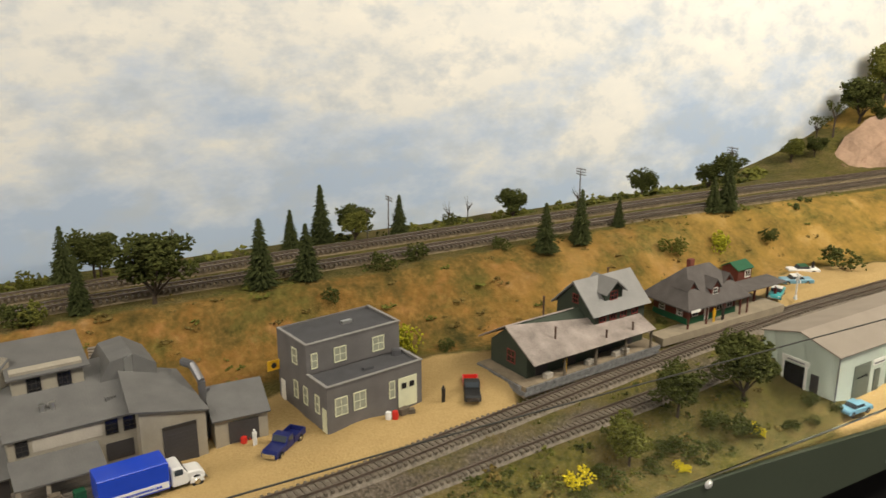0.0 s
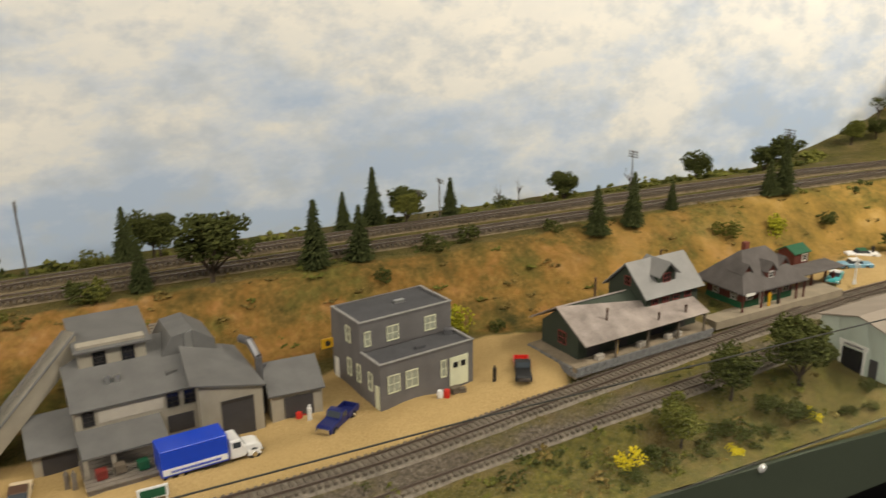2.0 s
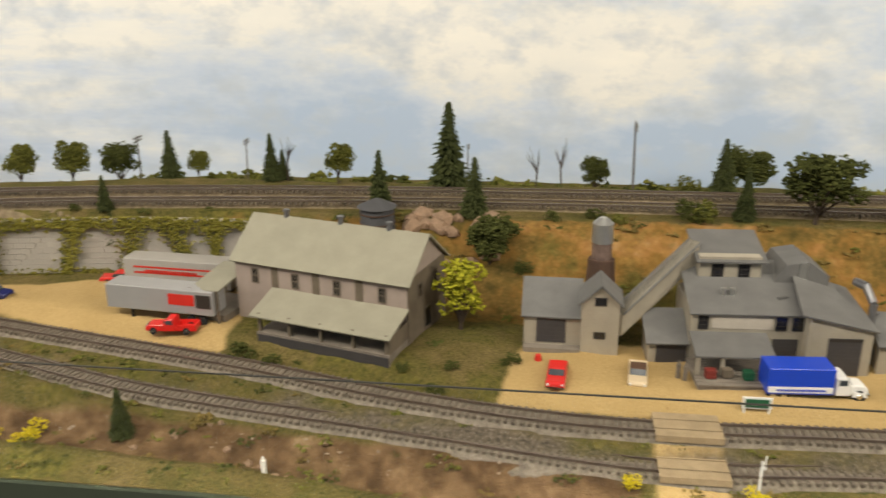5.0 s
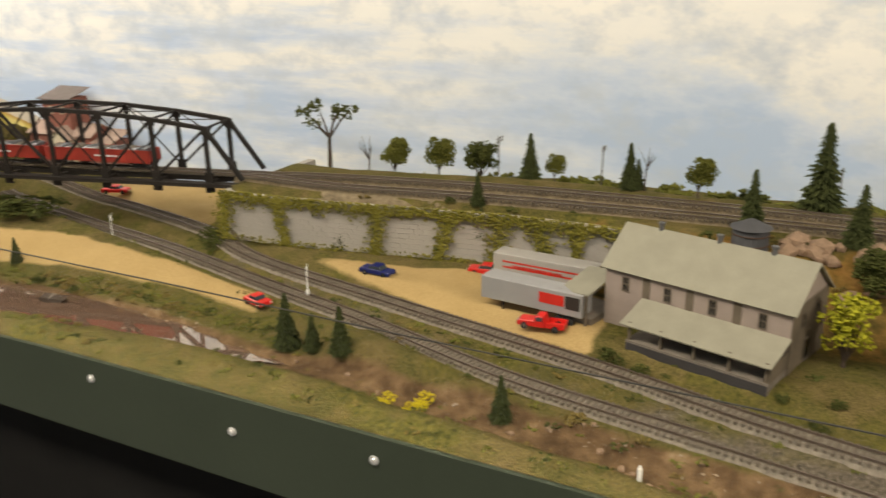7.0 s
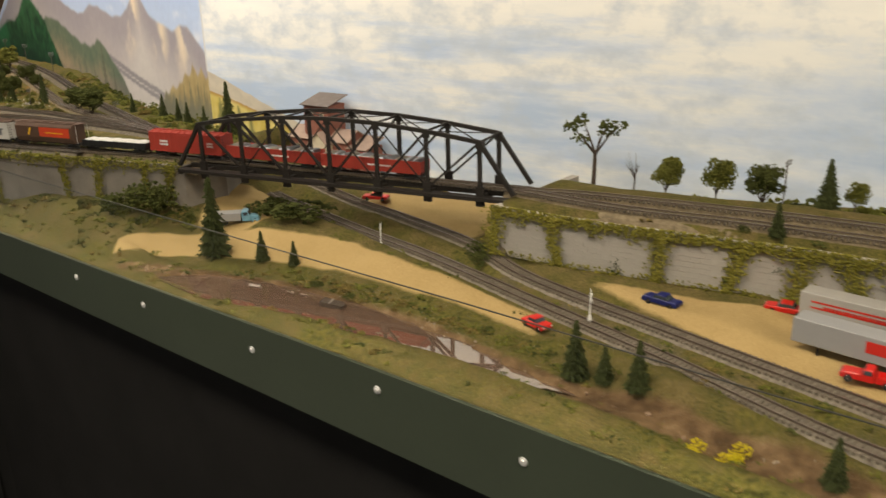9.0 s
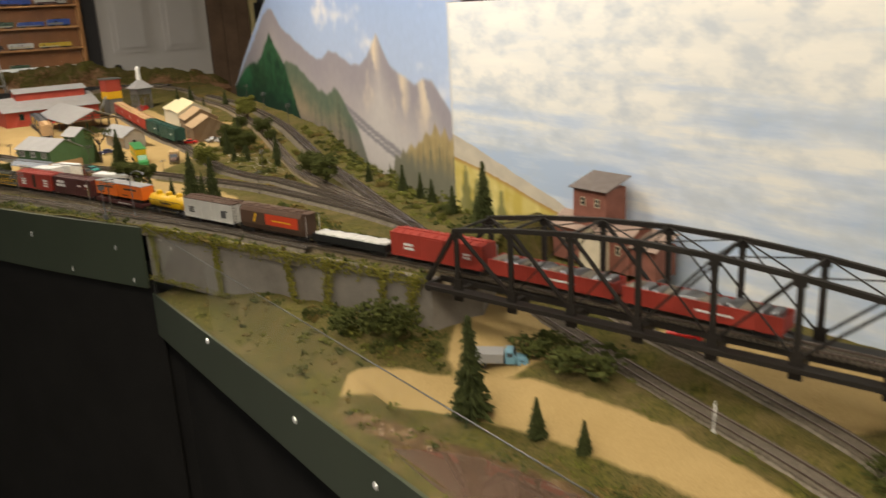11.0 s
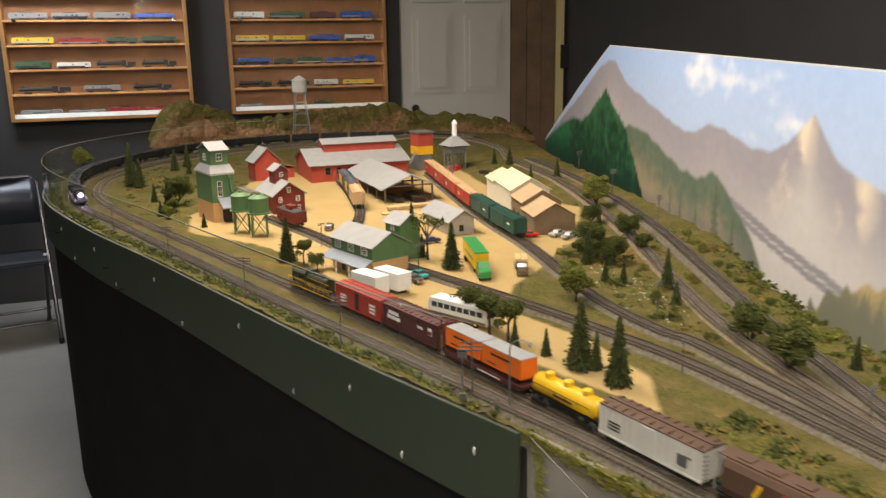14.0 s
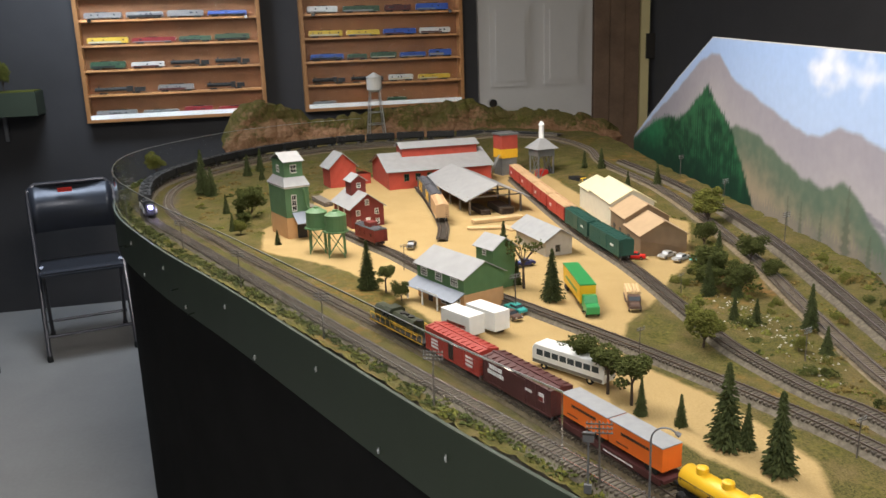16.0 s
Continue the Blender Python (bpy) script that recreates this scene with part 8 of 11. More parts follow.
def sedan(label, colour, roof, m, category="car", name="car", long=1.0):
    root = thing(name, label, category, "parked vehicles", m @ Matrix.Diagonal((0.86, 0.86, 0.90, 1)))
    k = long
    side_solid("body", root, [(-0.029 * k, 0.0035), (0.028 * k, 0.0035), (0.029 * k, 0.009), (0.026 * k, 0.0108), (-0.028 * k, 0.0110), (-0.030 * k, 0.008)], 0.0105, colour)
    side_solid("cabin", root, [(-0.013 * k, 0.0105), (0.014 * k, 0.0105), (0.009 * k, 0.0160), (-0.008 * k, 0.0162)], 0.0088, M["car_glass"], 0.0006)
    side_solid("car_roof", root, [(-0.0082 * k, 0.0158), (0.0092 * k, 0.0156), (0.0088 * k, 0.0168), (-0.0075 * k, 0.0170)], 0.0090, roof, 0.0004)
    for x in (-0.0300 * k, 0.0288 * k):
        block_part("bumper", root, M["chrome"], x - 0.0007, x + 0.0007, -0.0100, 0.0100, 0.0040, 0.0058)
    for y in (-0.0078, 0.0078):
        bm = bmesh.new()
        tube(bm, (-0.0302 * k, y, 0.0082), (-0.0296 * k, y, 0.0082), 0.0014, 0.0014, 8)
        part("headlight", bm, M["white"], root)
    wheel_set(root, (-0.018 * k, 0.018 * k), 0.0092)
    return root


def pickup(label, colour, bed, m, roof=None):
    root = thing("pickup_truck", label, "pickup truck", "parked vehicles", m @ Matrix.Diagonal((0.88, 0.88, 0.90, 1)))
    side_solid("hood", root, [(-0.032, 0.004), (-0.008, 0.004), (-0.008, 0.0125), (-0.029, 0.0118), (-0.032, 0.009)], 0.0098, colour)
    side_solid("cab", root, [(-0.010, 0.004), (0.006, 0.004), (0.006, 0.0125), (0.004, 0.0195), (-0.005, 0.0195), (-0.010, 0.0125)], 0.0100, roof or colour)
    for s in (-1, 1):
        block_part("side_window", root, M["car_glass"], -0.006, 0.003, s * 0.0101 - 0.0002, s * 0.0101 + 0.0002, 0.0130, 0.0180)
    side_solid("windscreen", root, [(-0.0101, 0.0132), (-0.0094, 0.0132), (-0.0058, 0.0186), (-0.0064, 0.0186)], 0.0082, M["car_glass"], 0.0002)
    block_part("bed_floor", root, bed, 0.007, 0.032, -0.0100, 0.0100, 0.005, 0.007)
    for s in (-1, 1):
        block_part("bed_side", root, bed, 0.007, 0.032, s * 0.0095 - 0.0007, s * 0.0095 + 0.0007, 0.007, 0.0125)
    for x in (0.0075, 0.0315):
        block_part("bed_end", root, bed, x - 0.0006, x + 0.0006, -0.0088, 0.0088, 0.007, 0.0125)
    block_part("grille", root, M["chrome"], -0.0328, -0.0316, -0.008, 0.008, 0.0048, 0.0095)
    wheel_set(root, (-0.022, 0.020), 0.0092, 0.0046)
    return root


def cargo_truck(label, cab, box_mat, m, length=0.062, stripe=None, height=0.026, name="delivery_truck"):
    root = thing(name, label, "truck", "parked vehicles", m)
    side_solid("hood", root, [(-0.044, 0.006), (-0.026, 0.006), (-0.026, 0.0165), (-0.040, 0.0155), (-0.044, 0.012)], 0.0088, cab, 0.0012)
    side_solid("cab", root, [(-0.028, 0.006), (-0.013, 0.006), (-0.013, 0.025), (-0.023, 0.025), (-0.028, 0.0165)], 0.0115, cab, 0.0012)
    for s in (-1, 1):
        block_part("side_window", root, M["car_glass"], -0.0235, -0.016, s * 0.0116 - 0.0002, s * 0.0116 + 0.0002, 0.0170, 0.0225)
        side_solid("fender", root, [(-0.043, 0.005), (-0.029, 0.005), (-0.031, 0.0105), (-0.040, 0.0105)], 0.001, cab, 0.0003).matrix_local = Matrix.Translation((0, s * 0.0105, 0))
    side_solid("windscreen", root, [(-0.0283, 0.0172), (-0.0277, 0.0172), (-0.0238, 0.0238), (-0.0244, 0.0238)], 0.0098, M["car_glass"], 0.0002)
    block_part("chassis", root, M["truck_black"], -0.042, length - 0.014, -0.006, 0.006, 0.005, 0.008)
    side_solid("cargo_box", root, [(-0.011, 0.008), (length - 0.011, 0.008), (length - 0.011, 0.008 + height), (-0.011, 0.008 + height)], 0.0135, box_mat, 0.0006)
    if stripe:
        for s in ("S", "N"):
            at = -0.0135 if s == "S" else 0.0135
            panel(root, s, at, length / 2 - 0.011, 0.010, length - 0.002, 0.006, stripe, "side_stripe", 0.0004)
            bars_of_writing(root, s, at - (0.0004 if s == "S" else -0.0004), length / 2 - 0.011, 0.0115, length * 0.75, 0.0034, box_mat, 1, seed=2)
    block_part("bumper", root, M["chrome"], -0.0455, -0.0440, -0.0100, 0.0100, 0.0055, 0.0075)
    wheel_set(root, (-0.036, length - 0.028, length - 0.018), 0.0100, 0.0056)
    return root


def semi_trailer(label, colour, m, length=0.15, band=None, height=0.033, group="semi trailers"):
    root = thing("semi_trailer", label, "trailer", group, m)
    side_solid("van_body", root, [(0, 0.0135), (length, 0.0135), (length, 0.0135 + height), (0, 0.0135 + height)], 0.0145, colour, 0.0007)
    if band:
        for s in ("S", "N"):
            at = -0.0145 if s == "S" else 0.0145
            for k in range(2):
                panel(root, s, at, length * 0.5, 0.0135 + height * (0.45 + 0.22 * k), length * 0.8, 0.0022, band, "side_band", 0.0003)
            bars_of_writing(root, s, at - (0.0003 if s == "S" else -0.0003), length * 0.45, 0.0135 + height * 0.5, length * 0.5, 0.0055, band, 1, seed=9)
    for x in (length - 0.030, length - 0.016):
        for s in (-1, 1):
            bm = bmesh.new()
            tube(bm, (x, s * 0.0125 - 0.002, 0.0056), (x, s * 0.0125 + 0.002, 0.0056), 0.0056, 0.0056, 12)
            part("wheel", bm, M["tyre"], root)
    block_part("underframe", root, M["truck_black"], 0.006, length - 0.004, -0.005, 0.005, 0.0095, 0.0135)
    for s in (-1, 1):
        block_part("landing_leg", root, M["truck_black"], 0.028, 0.030, s * 0.010 - 0.001, s * 0.010 + 0.001, 0.0, 0.0135)
    return root


BLUE, NAVY, CREAMCAR = tint("bright_blue", (0.015, 0.06, 0.52)), tint("navy_blue", (0.012, 0.018, 0.11)), tint("cream_car", (0.62, 0.50, 0.33))
SKY_CAR, REDCAR = tint("sky_blue", (0.15, 0.32, 0.42)), tint("tomato_red", (0.62, 0.02, 0.015))
cargo_truck("white cab truck with a bright blue canvas body", M["white"], BLUE, pose(0.795, 0.990, VALLEY - 0.004, 0, 0, 184), 0.060, M["white"])
pickup("navy blue pickup truck on the sand", NAVY, NAVY, pose(0.922, 1.006, VALLEY - 0.003, 0, 0, 40))
pickup("black cab truck with a bright red dump bed", M["coal_black"], REDCAR, pose(1.146, 1.016, VALLEY - 0.003, 0, 0, 62))
sedan("red sedan with white trim parked on sand", REDCAR, REDCAR, pose(0.556, 0.995, VALLEY - 0.004, 0, 0, 86))
sedan("cream sedan with a brown roof on sand", CREAMCAR, M["brown"], pose(0.634, 1.004, VALLEY - 0.004, 0, 0, 84))
sedan("sky blue sedan parked beside the metal shed", SKY_CAR, SKY_CAR, pose(1.598, 0.846, ground_at(1.598, 0.846) + 0.001, 0, 0, 178), long=0.9)
sedan("pale blue sedan beside the station lot", SKY_CAR, M["white"], pose(1.790, 1.088, VALLEY - 0.002, 0, 0, 150))
sedan("white and green sedan in the station lot", M["white"], M["bench_green"], pose(1.845, 1.118, VALLEY - 0.002, 0, 0, 150))
sedan("turquoise sedan beside the station canopy", tint("turquoise", (0.05, 0.40, 0.42)), M["white"], pose(1.716, 1.064, VALLEY - 0.002, 0, 0, 30))
semi_trailer("silver semi trailer with a red logo panel", tint("silver", (0.29, 0.285, 0.28)), pose(0.046, 1.098, VALLEY - 0.003, 0, 0, -6), 0.134, None, 0.0285)
logo = bpy.data.objects["semi_trailer"]
panel(logo, "S", -0.0145, 0.095, 0.024, 0.032, 0.013, M["red"], "logo_panel", 0.0004)
panel(logo, "S", -0.0145, 0.122, 0.022, 0.018, 0.016, M["ink"], "logo_panel", 0.0004)
semi_trailer("white semi trailer with red side bands", tint("van_white", (0.36, 0.34, 0.31)), pose(0.030, 1.170, VALLEY - 0.003, 0, 0, -4), 0.14, M["red"])
pickup("bright red pickup truck beside the trailers", REDCAR, REDCAR, pose(0.135, 1.056, VALLEY - 0.003, 0, 0, 4))
sedan("bright red car parked beside the white trailer", REDCAR, REDCAR, pose(0.005, 1.19, VALLEY - 0.003, 0, 0, 10))
sedan("navy blue sedan on the sand lot", NAVY, NAVY, pose(-0.13, 1.125, VALLEY - 0.003, 0, 0, -5))
sedan("red sedan on the road below the bridge", REDCAR, REDCAR, pose(-0.80, 1.285, VALLEY - 0.002, 0, 0, 25))
sedan("red sedan on the road beside the pond", REDCAR, REDCAR, pose(-0.250, 1.014, ground_at(-0.250, 1.014), 0, 0, 165), long=0.82)
cargo_truck("grey tipper truck with a blue cab under the bridge", SKY_CAR, tint("silver", (0.29, 0.285, 0.28)), pose(-0.925, 1.048, ground_at(-0.925, 1.048), 0, 0, 225), 0.045, None, 0.014)

# ---- valley details ----
M["sandy_plank"] = paint("sandy_plank", (0.36, 0.27, 0.16), 0.9, 0, 0.2, 90, 0.4)
crossing = thing("road_crossing", "sandy plank road crossing between the rails", "crossing")
for line in (VALLEY_FRONT, VALLEY_BACK):
    for off in (-0.0145, 0.0, 0.0145):
        bm = bmesh.new()
        y = lerp_line(-0.668, [(-p[0], p[1]) for p in line])
        box(bm, 0.642, 0.700, y + off - (0.0055 if off else 0.0070), y + off + (0.0055 if off else 0.0070), track_z(line, 0.668) - 0.002, track_z(line, 0.668) + 0.0042)
        part("plank", bm, M["sandy_plank"], crossing)


def crossbuck(x, y, z, label, turn=62):
    root = thing("crossing_sign", label, "sign", "crossing signs", pose(x, y, z, 0, 0, turn))
    bm = bmesh.new()
    tube(bm, (0, 0, -0.004), (0, 0, 0.036), 0.0012, 0.0010, 6)
    part("post", bm, M["white"], root)
    for a in (35, -35):
        bm = bmesh.new()
        box(bm, -0.010, 0.010, -0.0016, -0.0010, -0.0014, 0.0014, Matrix.Translation((0, 0, 0.031)) @ Matrix.Rotation(radians(a), 4, "Y"))
        part("sign_board", bm, M["white"], root)
    bm = bmesh.new()
    tube(bm, (0, 0, -0.002), (0, 0, 0.004), 0.003, 0.002, 8)
    part("base", bm, M["white"], root)
    return root


crossbuck(0.722, 0.870, 1.397, "white crossbuck sign on a post")
crossbuck(1.735, 1.045, VALLEY - 0.002, "white crossbuck sign beside the station lot")
crossbuck(-0.19, 1.045, 1.425, "white crossbuck sign beside the sand road", 126)
crossbuck(-0.62, 1.11, 1.424, "white sign post beside the valley tracks", 131)
yard_sign = thing("track_sign", "white framed notice board beside the track", "sign", at=pose(0.737, 0.962, 1.428))
block_part("board", yard_sign, M["white"], -0.013, 0.013, -0.001, 0.001, 0.002, 0.013)
block_part("notice", yard_sign, M["bench_green"], -0.0105, 0.0105, -0.0015, -0.001, 0.0035, 0.0115)
for x in (-0.011, 0.011):
    block_part("leg", yard_sign, M["white"], x - 0.0008, x + 0.0008, -0.0008, 0.0008, -0.004, 0.002)


def barrel(x, y, z, mat, label, group="barrels and crates"):
    bm = bmesh.new()
    tube(bm, (0, 0, 0), (0, 0, 0.0045), 0.0030, 0.0036, 10)
    tube(bm, (0, 0, 0.0045), (0, 0, 0.009), 0.0036, 0.0030, 10)
    ob = tagged(new("barrel", mesh_of(bm, "barrel", mat)), label, "barrel", group)
    ob.matrix_world = pose(x, y, z)


def crate(x, y, z, w, d, h, turn, mat, label):
    bm = bmesh.new()
    box(bm, -w / 2, w / 2, -d / 2, d / 2, 0, h)
    for k in (0.2, 0.75):
        box(bm, -w / 2 - 0.0003, w / 2 + 0.0003, -d / 2 - 0.0003, d / 2 + 0.0003, h * k, h * k + 0.0008)
    ob = tagged(new("crate", mesh_of(bm, "crate", mat)), label, "crate", "barrels and crates")
    ob.matrix_world = pose(x, y, z, 0, 0, turn)


def figure(x, y, z, mat, label, h=0.02):
    """A tiny painted model figure, one plain shape."""
    bm = bmesh.new()
    tube(bm, (-0.0012, 0, 0), (-0.0010, 0, h * 0.46), 0.0010, 0.0012, 6)
    tube(bm, (0.0012, 0, 0), (0.0010, 0, h * 0.46), 0.0010, 0.0012, 6)
    tube(bm, (0, 0, h * 0.44), (0, 0, h * 0.84), 0.0021, 0.0024, 8)
    tube(bm, (0, 0, h * 0.86), (0, 0, h), 0.0013, 0.0011, 8)
    ob = tagged(new("toy_figure", mesh_of(bm, "toy_figure", mat)), label, "figurine", "toy figures")
    ob.matrix_world = pose(x, y, z)


barrel(0.889, 1.028, VALLEY - 0.001, M["red"], "small red barrel on the sand")
barrel(0.896, 1.034, VALLEY - 0.001, M["red"], "small red barrel on the sand")
barrel(1.036, 1.004, VALLEY - 0.001, M["white"], "white and red barrel at the store")
barrel(1.043, 1.002, VALLEY - 0.001, M["red"], "small red barrel at the store")
crate(1.056, 1.008, VALLEY - 0.001, 0.010, 0.007, 0.007, 10, M["brown_board"], "brown wooden crate at the store")
crate(1.064, 1.006, VALLEY - 0.001, 0.007, 0.006, 0.005, -15, M["brown_board"], "brown wooden crate at the store")
barrel(0.537, 1.022, VALLEY - 0.001, M["red"], "small red barrel at the mill annex")
for x, y, m_, lb in ((0.70, 0.995, "sash_red", "dark red sack crate on the dock"), (0.716, 0.998, "brown_board", "brown crate on the plank dock"), (0.735, 0.995, "bench_green", "green crate on the plank dock"), (0.752, 1.0, "brown_board", "brown crate on the plank dock")):
    crate(x, y, VALLEY + 0.0075, 0.009, 0.008, 0.008, 8, M[m_], lb)
for x, lb in ((1.235, "pale barrel on the freight platform"), (1.30, "pale sacks on the freight platform"), (1.345, "pale crate on the freight platform"), (1.36, "pale crate on the freight platform")):
    crate(x, 0.990 + (x - 1.196) * 0.078, 1.4404, 0.010, 0.007, 0.006, 12, M["concrete_pale"], lb)
for x, y, z, mt, lb in ((1.262, 0.996, 1.4404, "yellow", "tiny figurine in yellow on the platform"), (0.897, 1.018, VALLEY - 0.001, "white", "tiny figurine in white and red on sand"), (1.106, 1.010, VALLEY - 0.001, "ink", "tiny dark figurine beside the store"),
                        (0.672, 1.004, VALLEY - 0.002, "plank", "tiny tan figurine in the mill yard"), (0.678, 1.0, VALLEY - 0.002, "plank", "tiny tan figurine in the mill yard"), (1.545, 1.030, 1.4362, "sign_yellow", "tiny figurine in yellow at the station"),
                        (1.562, 1.030, 1.4362, "ink", "tiny dark figurine at the station"), (1.70, 1.055, VALLEY - 0.001, "sash_red", "tiny dark red figurine at the lot"), (1.86, 1.11, VALLEY - 0.001, "ink", "tiny dark figurine in the lot"),
                        (1.70, 0.848, ground_at(1.70, 0.848), "brown", "tiny brown figurine beside the shed"), (0.30, 0.868, 1.386, "white", "tiny pale figurine beside the creek")):
    figure(x, y, z, M[mt], lb)
M["hut_red"] = siding("faded_red_board", (0.27, 0.105, 0.075), 0.0022, 0.85, 0.22, 0.5)
M["hut_cream"] = paint("faded_cream_board", (0.60, 0.52, 0.38), 0.8, 0, 0.15, 60, 0.2)
M["hut_roof"] = siding("worn_pink_tan_roof", (0.33, 0.235, 0.185), 0.003, 0.8, 0.2, 0.4, 0)
M["hut_cap"] = siding("grey_brown_roof", (0.17, 0.14, 0.125), 0.003, 0.8, 0.2, 0.4, 0)
hut = thing("hillside_mill", "faded red board mill with a square tower and a cream gable", "mill building", at=pose(-1.258, 1.463, 1.429, 0, 0, 3))
gable_walls(hut, 0, 0.185, 0, 0.07, -0.012, 0.055, 0.076, M["hut_red"], "x")
gable(hut, 0, 0.185, 0, 0.07, 0.0555, 0.077, M["hut_roof"], "x", 0.005)
block_part("side_wing", hut, M["hut_red"], 0.185, 0.240, 0.004, 0.06, -0.012, 0.044)
roof_plate(hut, (0.184, -0.004, 0.042), (0.245, -0.004, 0.042), (0.245, 0.064, 0.062), (0.184, 0.064, 0.062), M["hut_roof"], name="wing_roof")
block_part("tower", hut, M["hut_red"], 0.046, 0.126, 0.008, 0.062, 0.050, 0.132)
roof_plate(hut, (0.040, 0.0, 0.131), (0.132, 0.0, 0.131), (0.132, 0.070, 0.151), (0.040, 0.070, 0.151), M["hut_cap"], name="tower_roof")
window(hut, "S", 0.008, 0.070, 0.098, 0.012, 0.016, M["hut_cream"], (1, 1))
window(hut, "S", 0.008, 0.104, 0.098, 0.012, 0.016, M["hut_cream"], (1, 1))
gable_walls(hut, 0.086, 0.140, -0.020, 0.03, -0.012, 0.050, 0.074, M["hut_cream"], "y")
gable(hut, 0.086, 0.140, -0.020, 0.03, 0.0505, 0.075, M["hut_roof"], "y", 0.004)
for u in (0.028, 0.062, 0.160):
    window(hut, "S", 0, u, 0.020, 0.012, 0.018, M["hut_cream"], (1, 1))

pallet = thing("stacked_pallet", "weathered plank pallet lying on the hillside", "pallet", at=pose(0.79, 1.20, 1.488, 25, 0, -5))
for k in range(5):
    block_part("slat", pallet, M["plank"], -0.015, 0.015, -0.010 + k * 0.0045, -0.007 + k * 0.0045, 0.003, 0.0042)
for x in (-0.012, 0.0, 0.012):
    block_part("runner", pallet, M["plank"], x - 0.001, x + 0.001, -0.010, 0.011, 0.0, 0.003)
for i in range(60):
    bm = bmesh.new()
    bmesh.ops.create_icosphere(bm, subdivisions=1, radius=random.uniform(0.0015, 0.005))
    for v in bm.verts:
        v.co *= random.uniform(0.7, 1.2)
    x = random.uniform(-0.95, 0.35)
    y = lerp_line(x, CREEK) + random.uniform(-0.02, 0.022)
    ob = tagged(new("creek_stone", mesh_of(bm, "creek_stone", M["rock"])), "small tan stone beside the creek", "rock", "creek stones")
    ob.matrix_world = pose(x, y, ground_at(x, y), 0, 0, random.uniform(0, 360))
verts, faces = [], []
rng = random.Random(61)
shore = resample([(-0.80, 0.918), (-0.67, 0.955), (-0.535, 0.965), (-0.41, 0.965), (-0.305, 0.953), (-0.20, 0.931), (-0.1, 0.918), (0.08, 0.912), (0.25, 0.904), (0.4, 0.889), (0.55, 0.879)], 0.0042)
for x, y, a in shore:
    if noise.noise((x * 14, y * 14, 2.0)) > 0.12 and rng.random() < 0.6:
        x, y = x + rng.gauss(0, 0.004), y + rng.gauss(0, 0.006)
        clump(verts, faces, (x, y, max(1.3895, ground_at(x, y)) + 0.0006), rng.uniform(0.0007, 0.0024), rng)
me = bpy.data.meshes.new("shore_stones")
me.from_pydata(verts, [], faces)
me.materials.append(M["shore_stone"])
tagged(new("shore_stones", me), "tan small stones along the pond and creek", "stones", kind="stuff")
sunk = thing("sunken_rowboat", "dark weathered wreck in the brown pond", "boat", at=pose(-0.555, 0.936, 1.3892, 4, 6, 20))
bm = bmesh.new()
prism(bm, [(-0.018, 0.004), (-0.012, 0.0), (0.012, 0.0), (0.02, 0.006), (0.012, 0.0075), (-0.014, 0.0075)], -0.007, 0.007)
part("hull", bm, M["bark"], sunk)
block_part("thwart", sunk, M["plank"], -0.002, 0.001, -0.008, 0.008, 0.0075, 0.0086)

# ---- village on the table ----
G = DECK - 0.011
M["elev_green"] = siding("elevator_green_board", (0.11, 0.21, 0.10), 0.0022, 0.8, 0.12, 0.5)
M["depot_green"] = siding("depot_green_board", (0.10, 0.19, 0.075), 0.0022, 0.8, 0.12, 0.5)
M["tan_stucco"] = paint("tan_stucco", (0.55, 0.32, 0.145), 0.85, 0, 0.1, 60, 0.2)
M["pale_roof"] = siding("pale_grey_roof", (0.30, 0.295, 0.29), 0.003, 0.6, 0.1, 0.3, 0)
M["barn_red"] = siding("barn_red_board", (0.40, 0.06, 0.035), 0.0025, 0.75, 0.15, 0.5, 0)
M["house_red"] = siding("house_dark_red_board", (0.20, 0.035, 0.028), 0.0020, 0.75, 0.15, 0.5)
M["cream_sheet"] = siding("cream_sheet_roof", (0.72, 0.64, 0.40), 0.005, 0.5, 0.06, 0.3, 0)
M["cream_wall"] = paint("pale_cream_wall", (0.62, 0.56, 0.42), 0.8, 0, 0.08, 50, 0.1)
M["brown_wall"] = siding("brown_shed_board", (0.22, 0.145, 0.08), 0.0022, 0.85, 0.15, 0.5, 0)
M["brown_roof"] = paint("light_brown_roof", (0.42, 0.29, 0.165), 0.8, 0, 0.1, 40, 0.15)
M["awning"] = paint("blue_grey_awning", (0.22, 0.24, 0.28), 0.6, 0, 0.1, 60, 0.05)
M["lumber"] = paint("fresh_lumber", (0.60, 0.42, 0.21), 0.8, 0, 0.15, 60, 0.2)
M["tank_green"] = paint("dull_green_tank", (0.105, 0.20, 0.085), 0.5, 0, 0.12, 50, 0.05)

depot = thing("green_depot", "two-storey depot with green upper walls and tan base", "depot building", at=pose(-2.477, 0.813, G, 0, 0, 21))
block_part("lower_wall", depot, M["tan_stucco"], -0.155, 0, 0, 0.090, -0.006, 0.035)
gable_walls(depot, -0.155, 0, 0, 0.090, 0.035, 0.068, 0.092, M["depot_green"], "x")
gable(depot, -0.155, 0, 0, 0.090, 0.0685, 0.093, M["pale_roof"], "x", 0.006)
for u in (-0.130, -0.080, -0.030):
    window(depot, "S", 0, u, 0.045, 0.022, 0.016, M["white_trim"], (2, 2), 0.0014)
roof_plate(depot, (-0.157, -0.028, 0.026), (0.002, -0.028, 0.026), (0.002, 0.001, 0.040), (-0.157, 0.001, 0.040), M["awning"], name="awning")
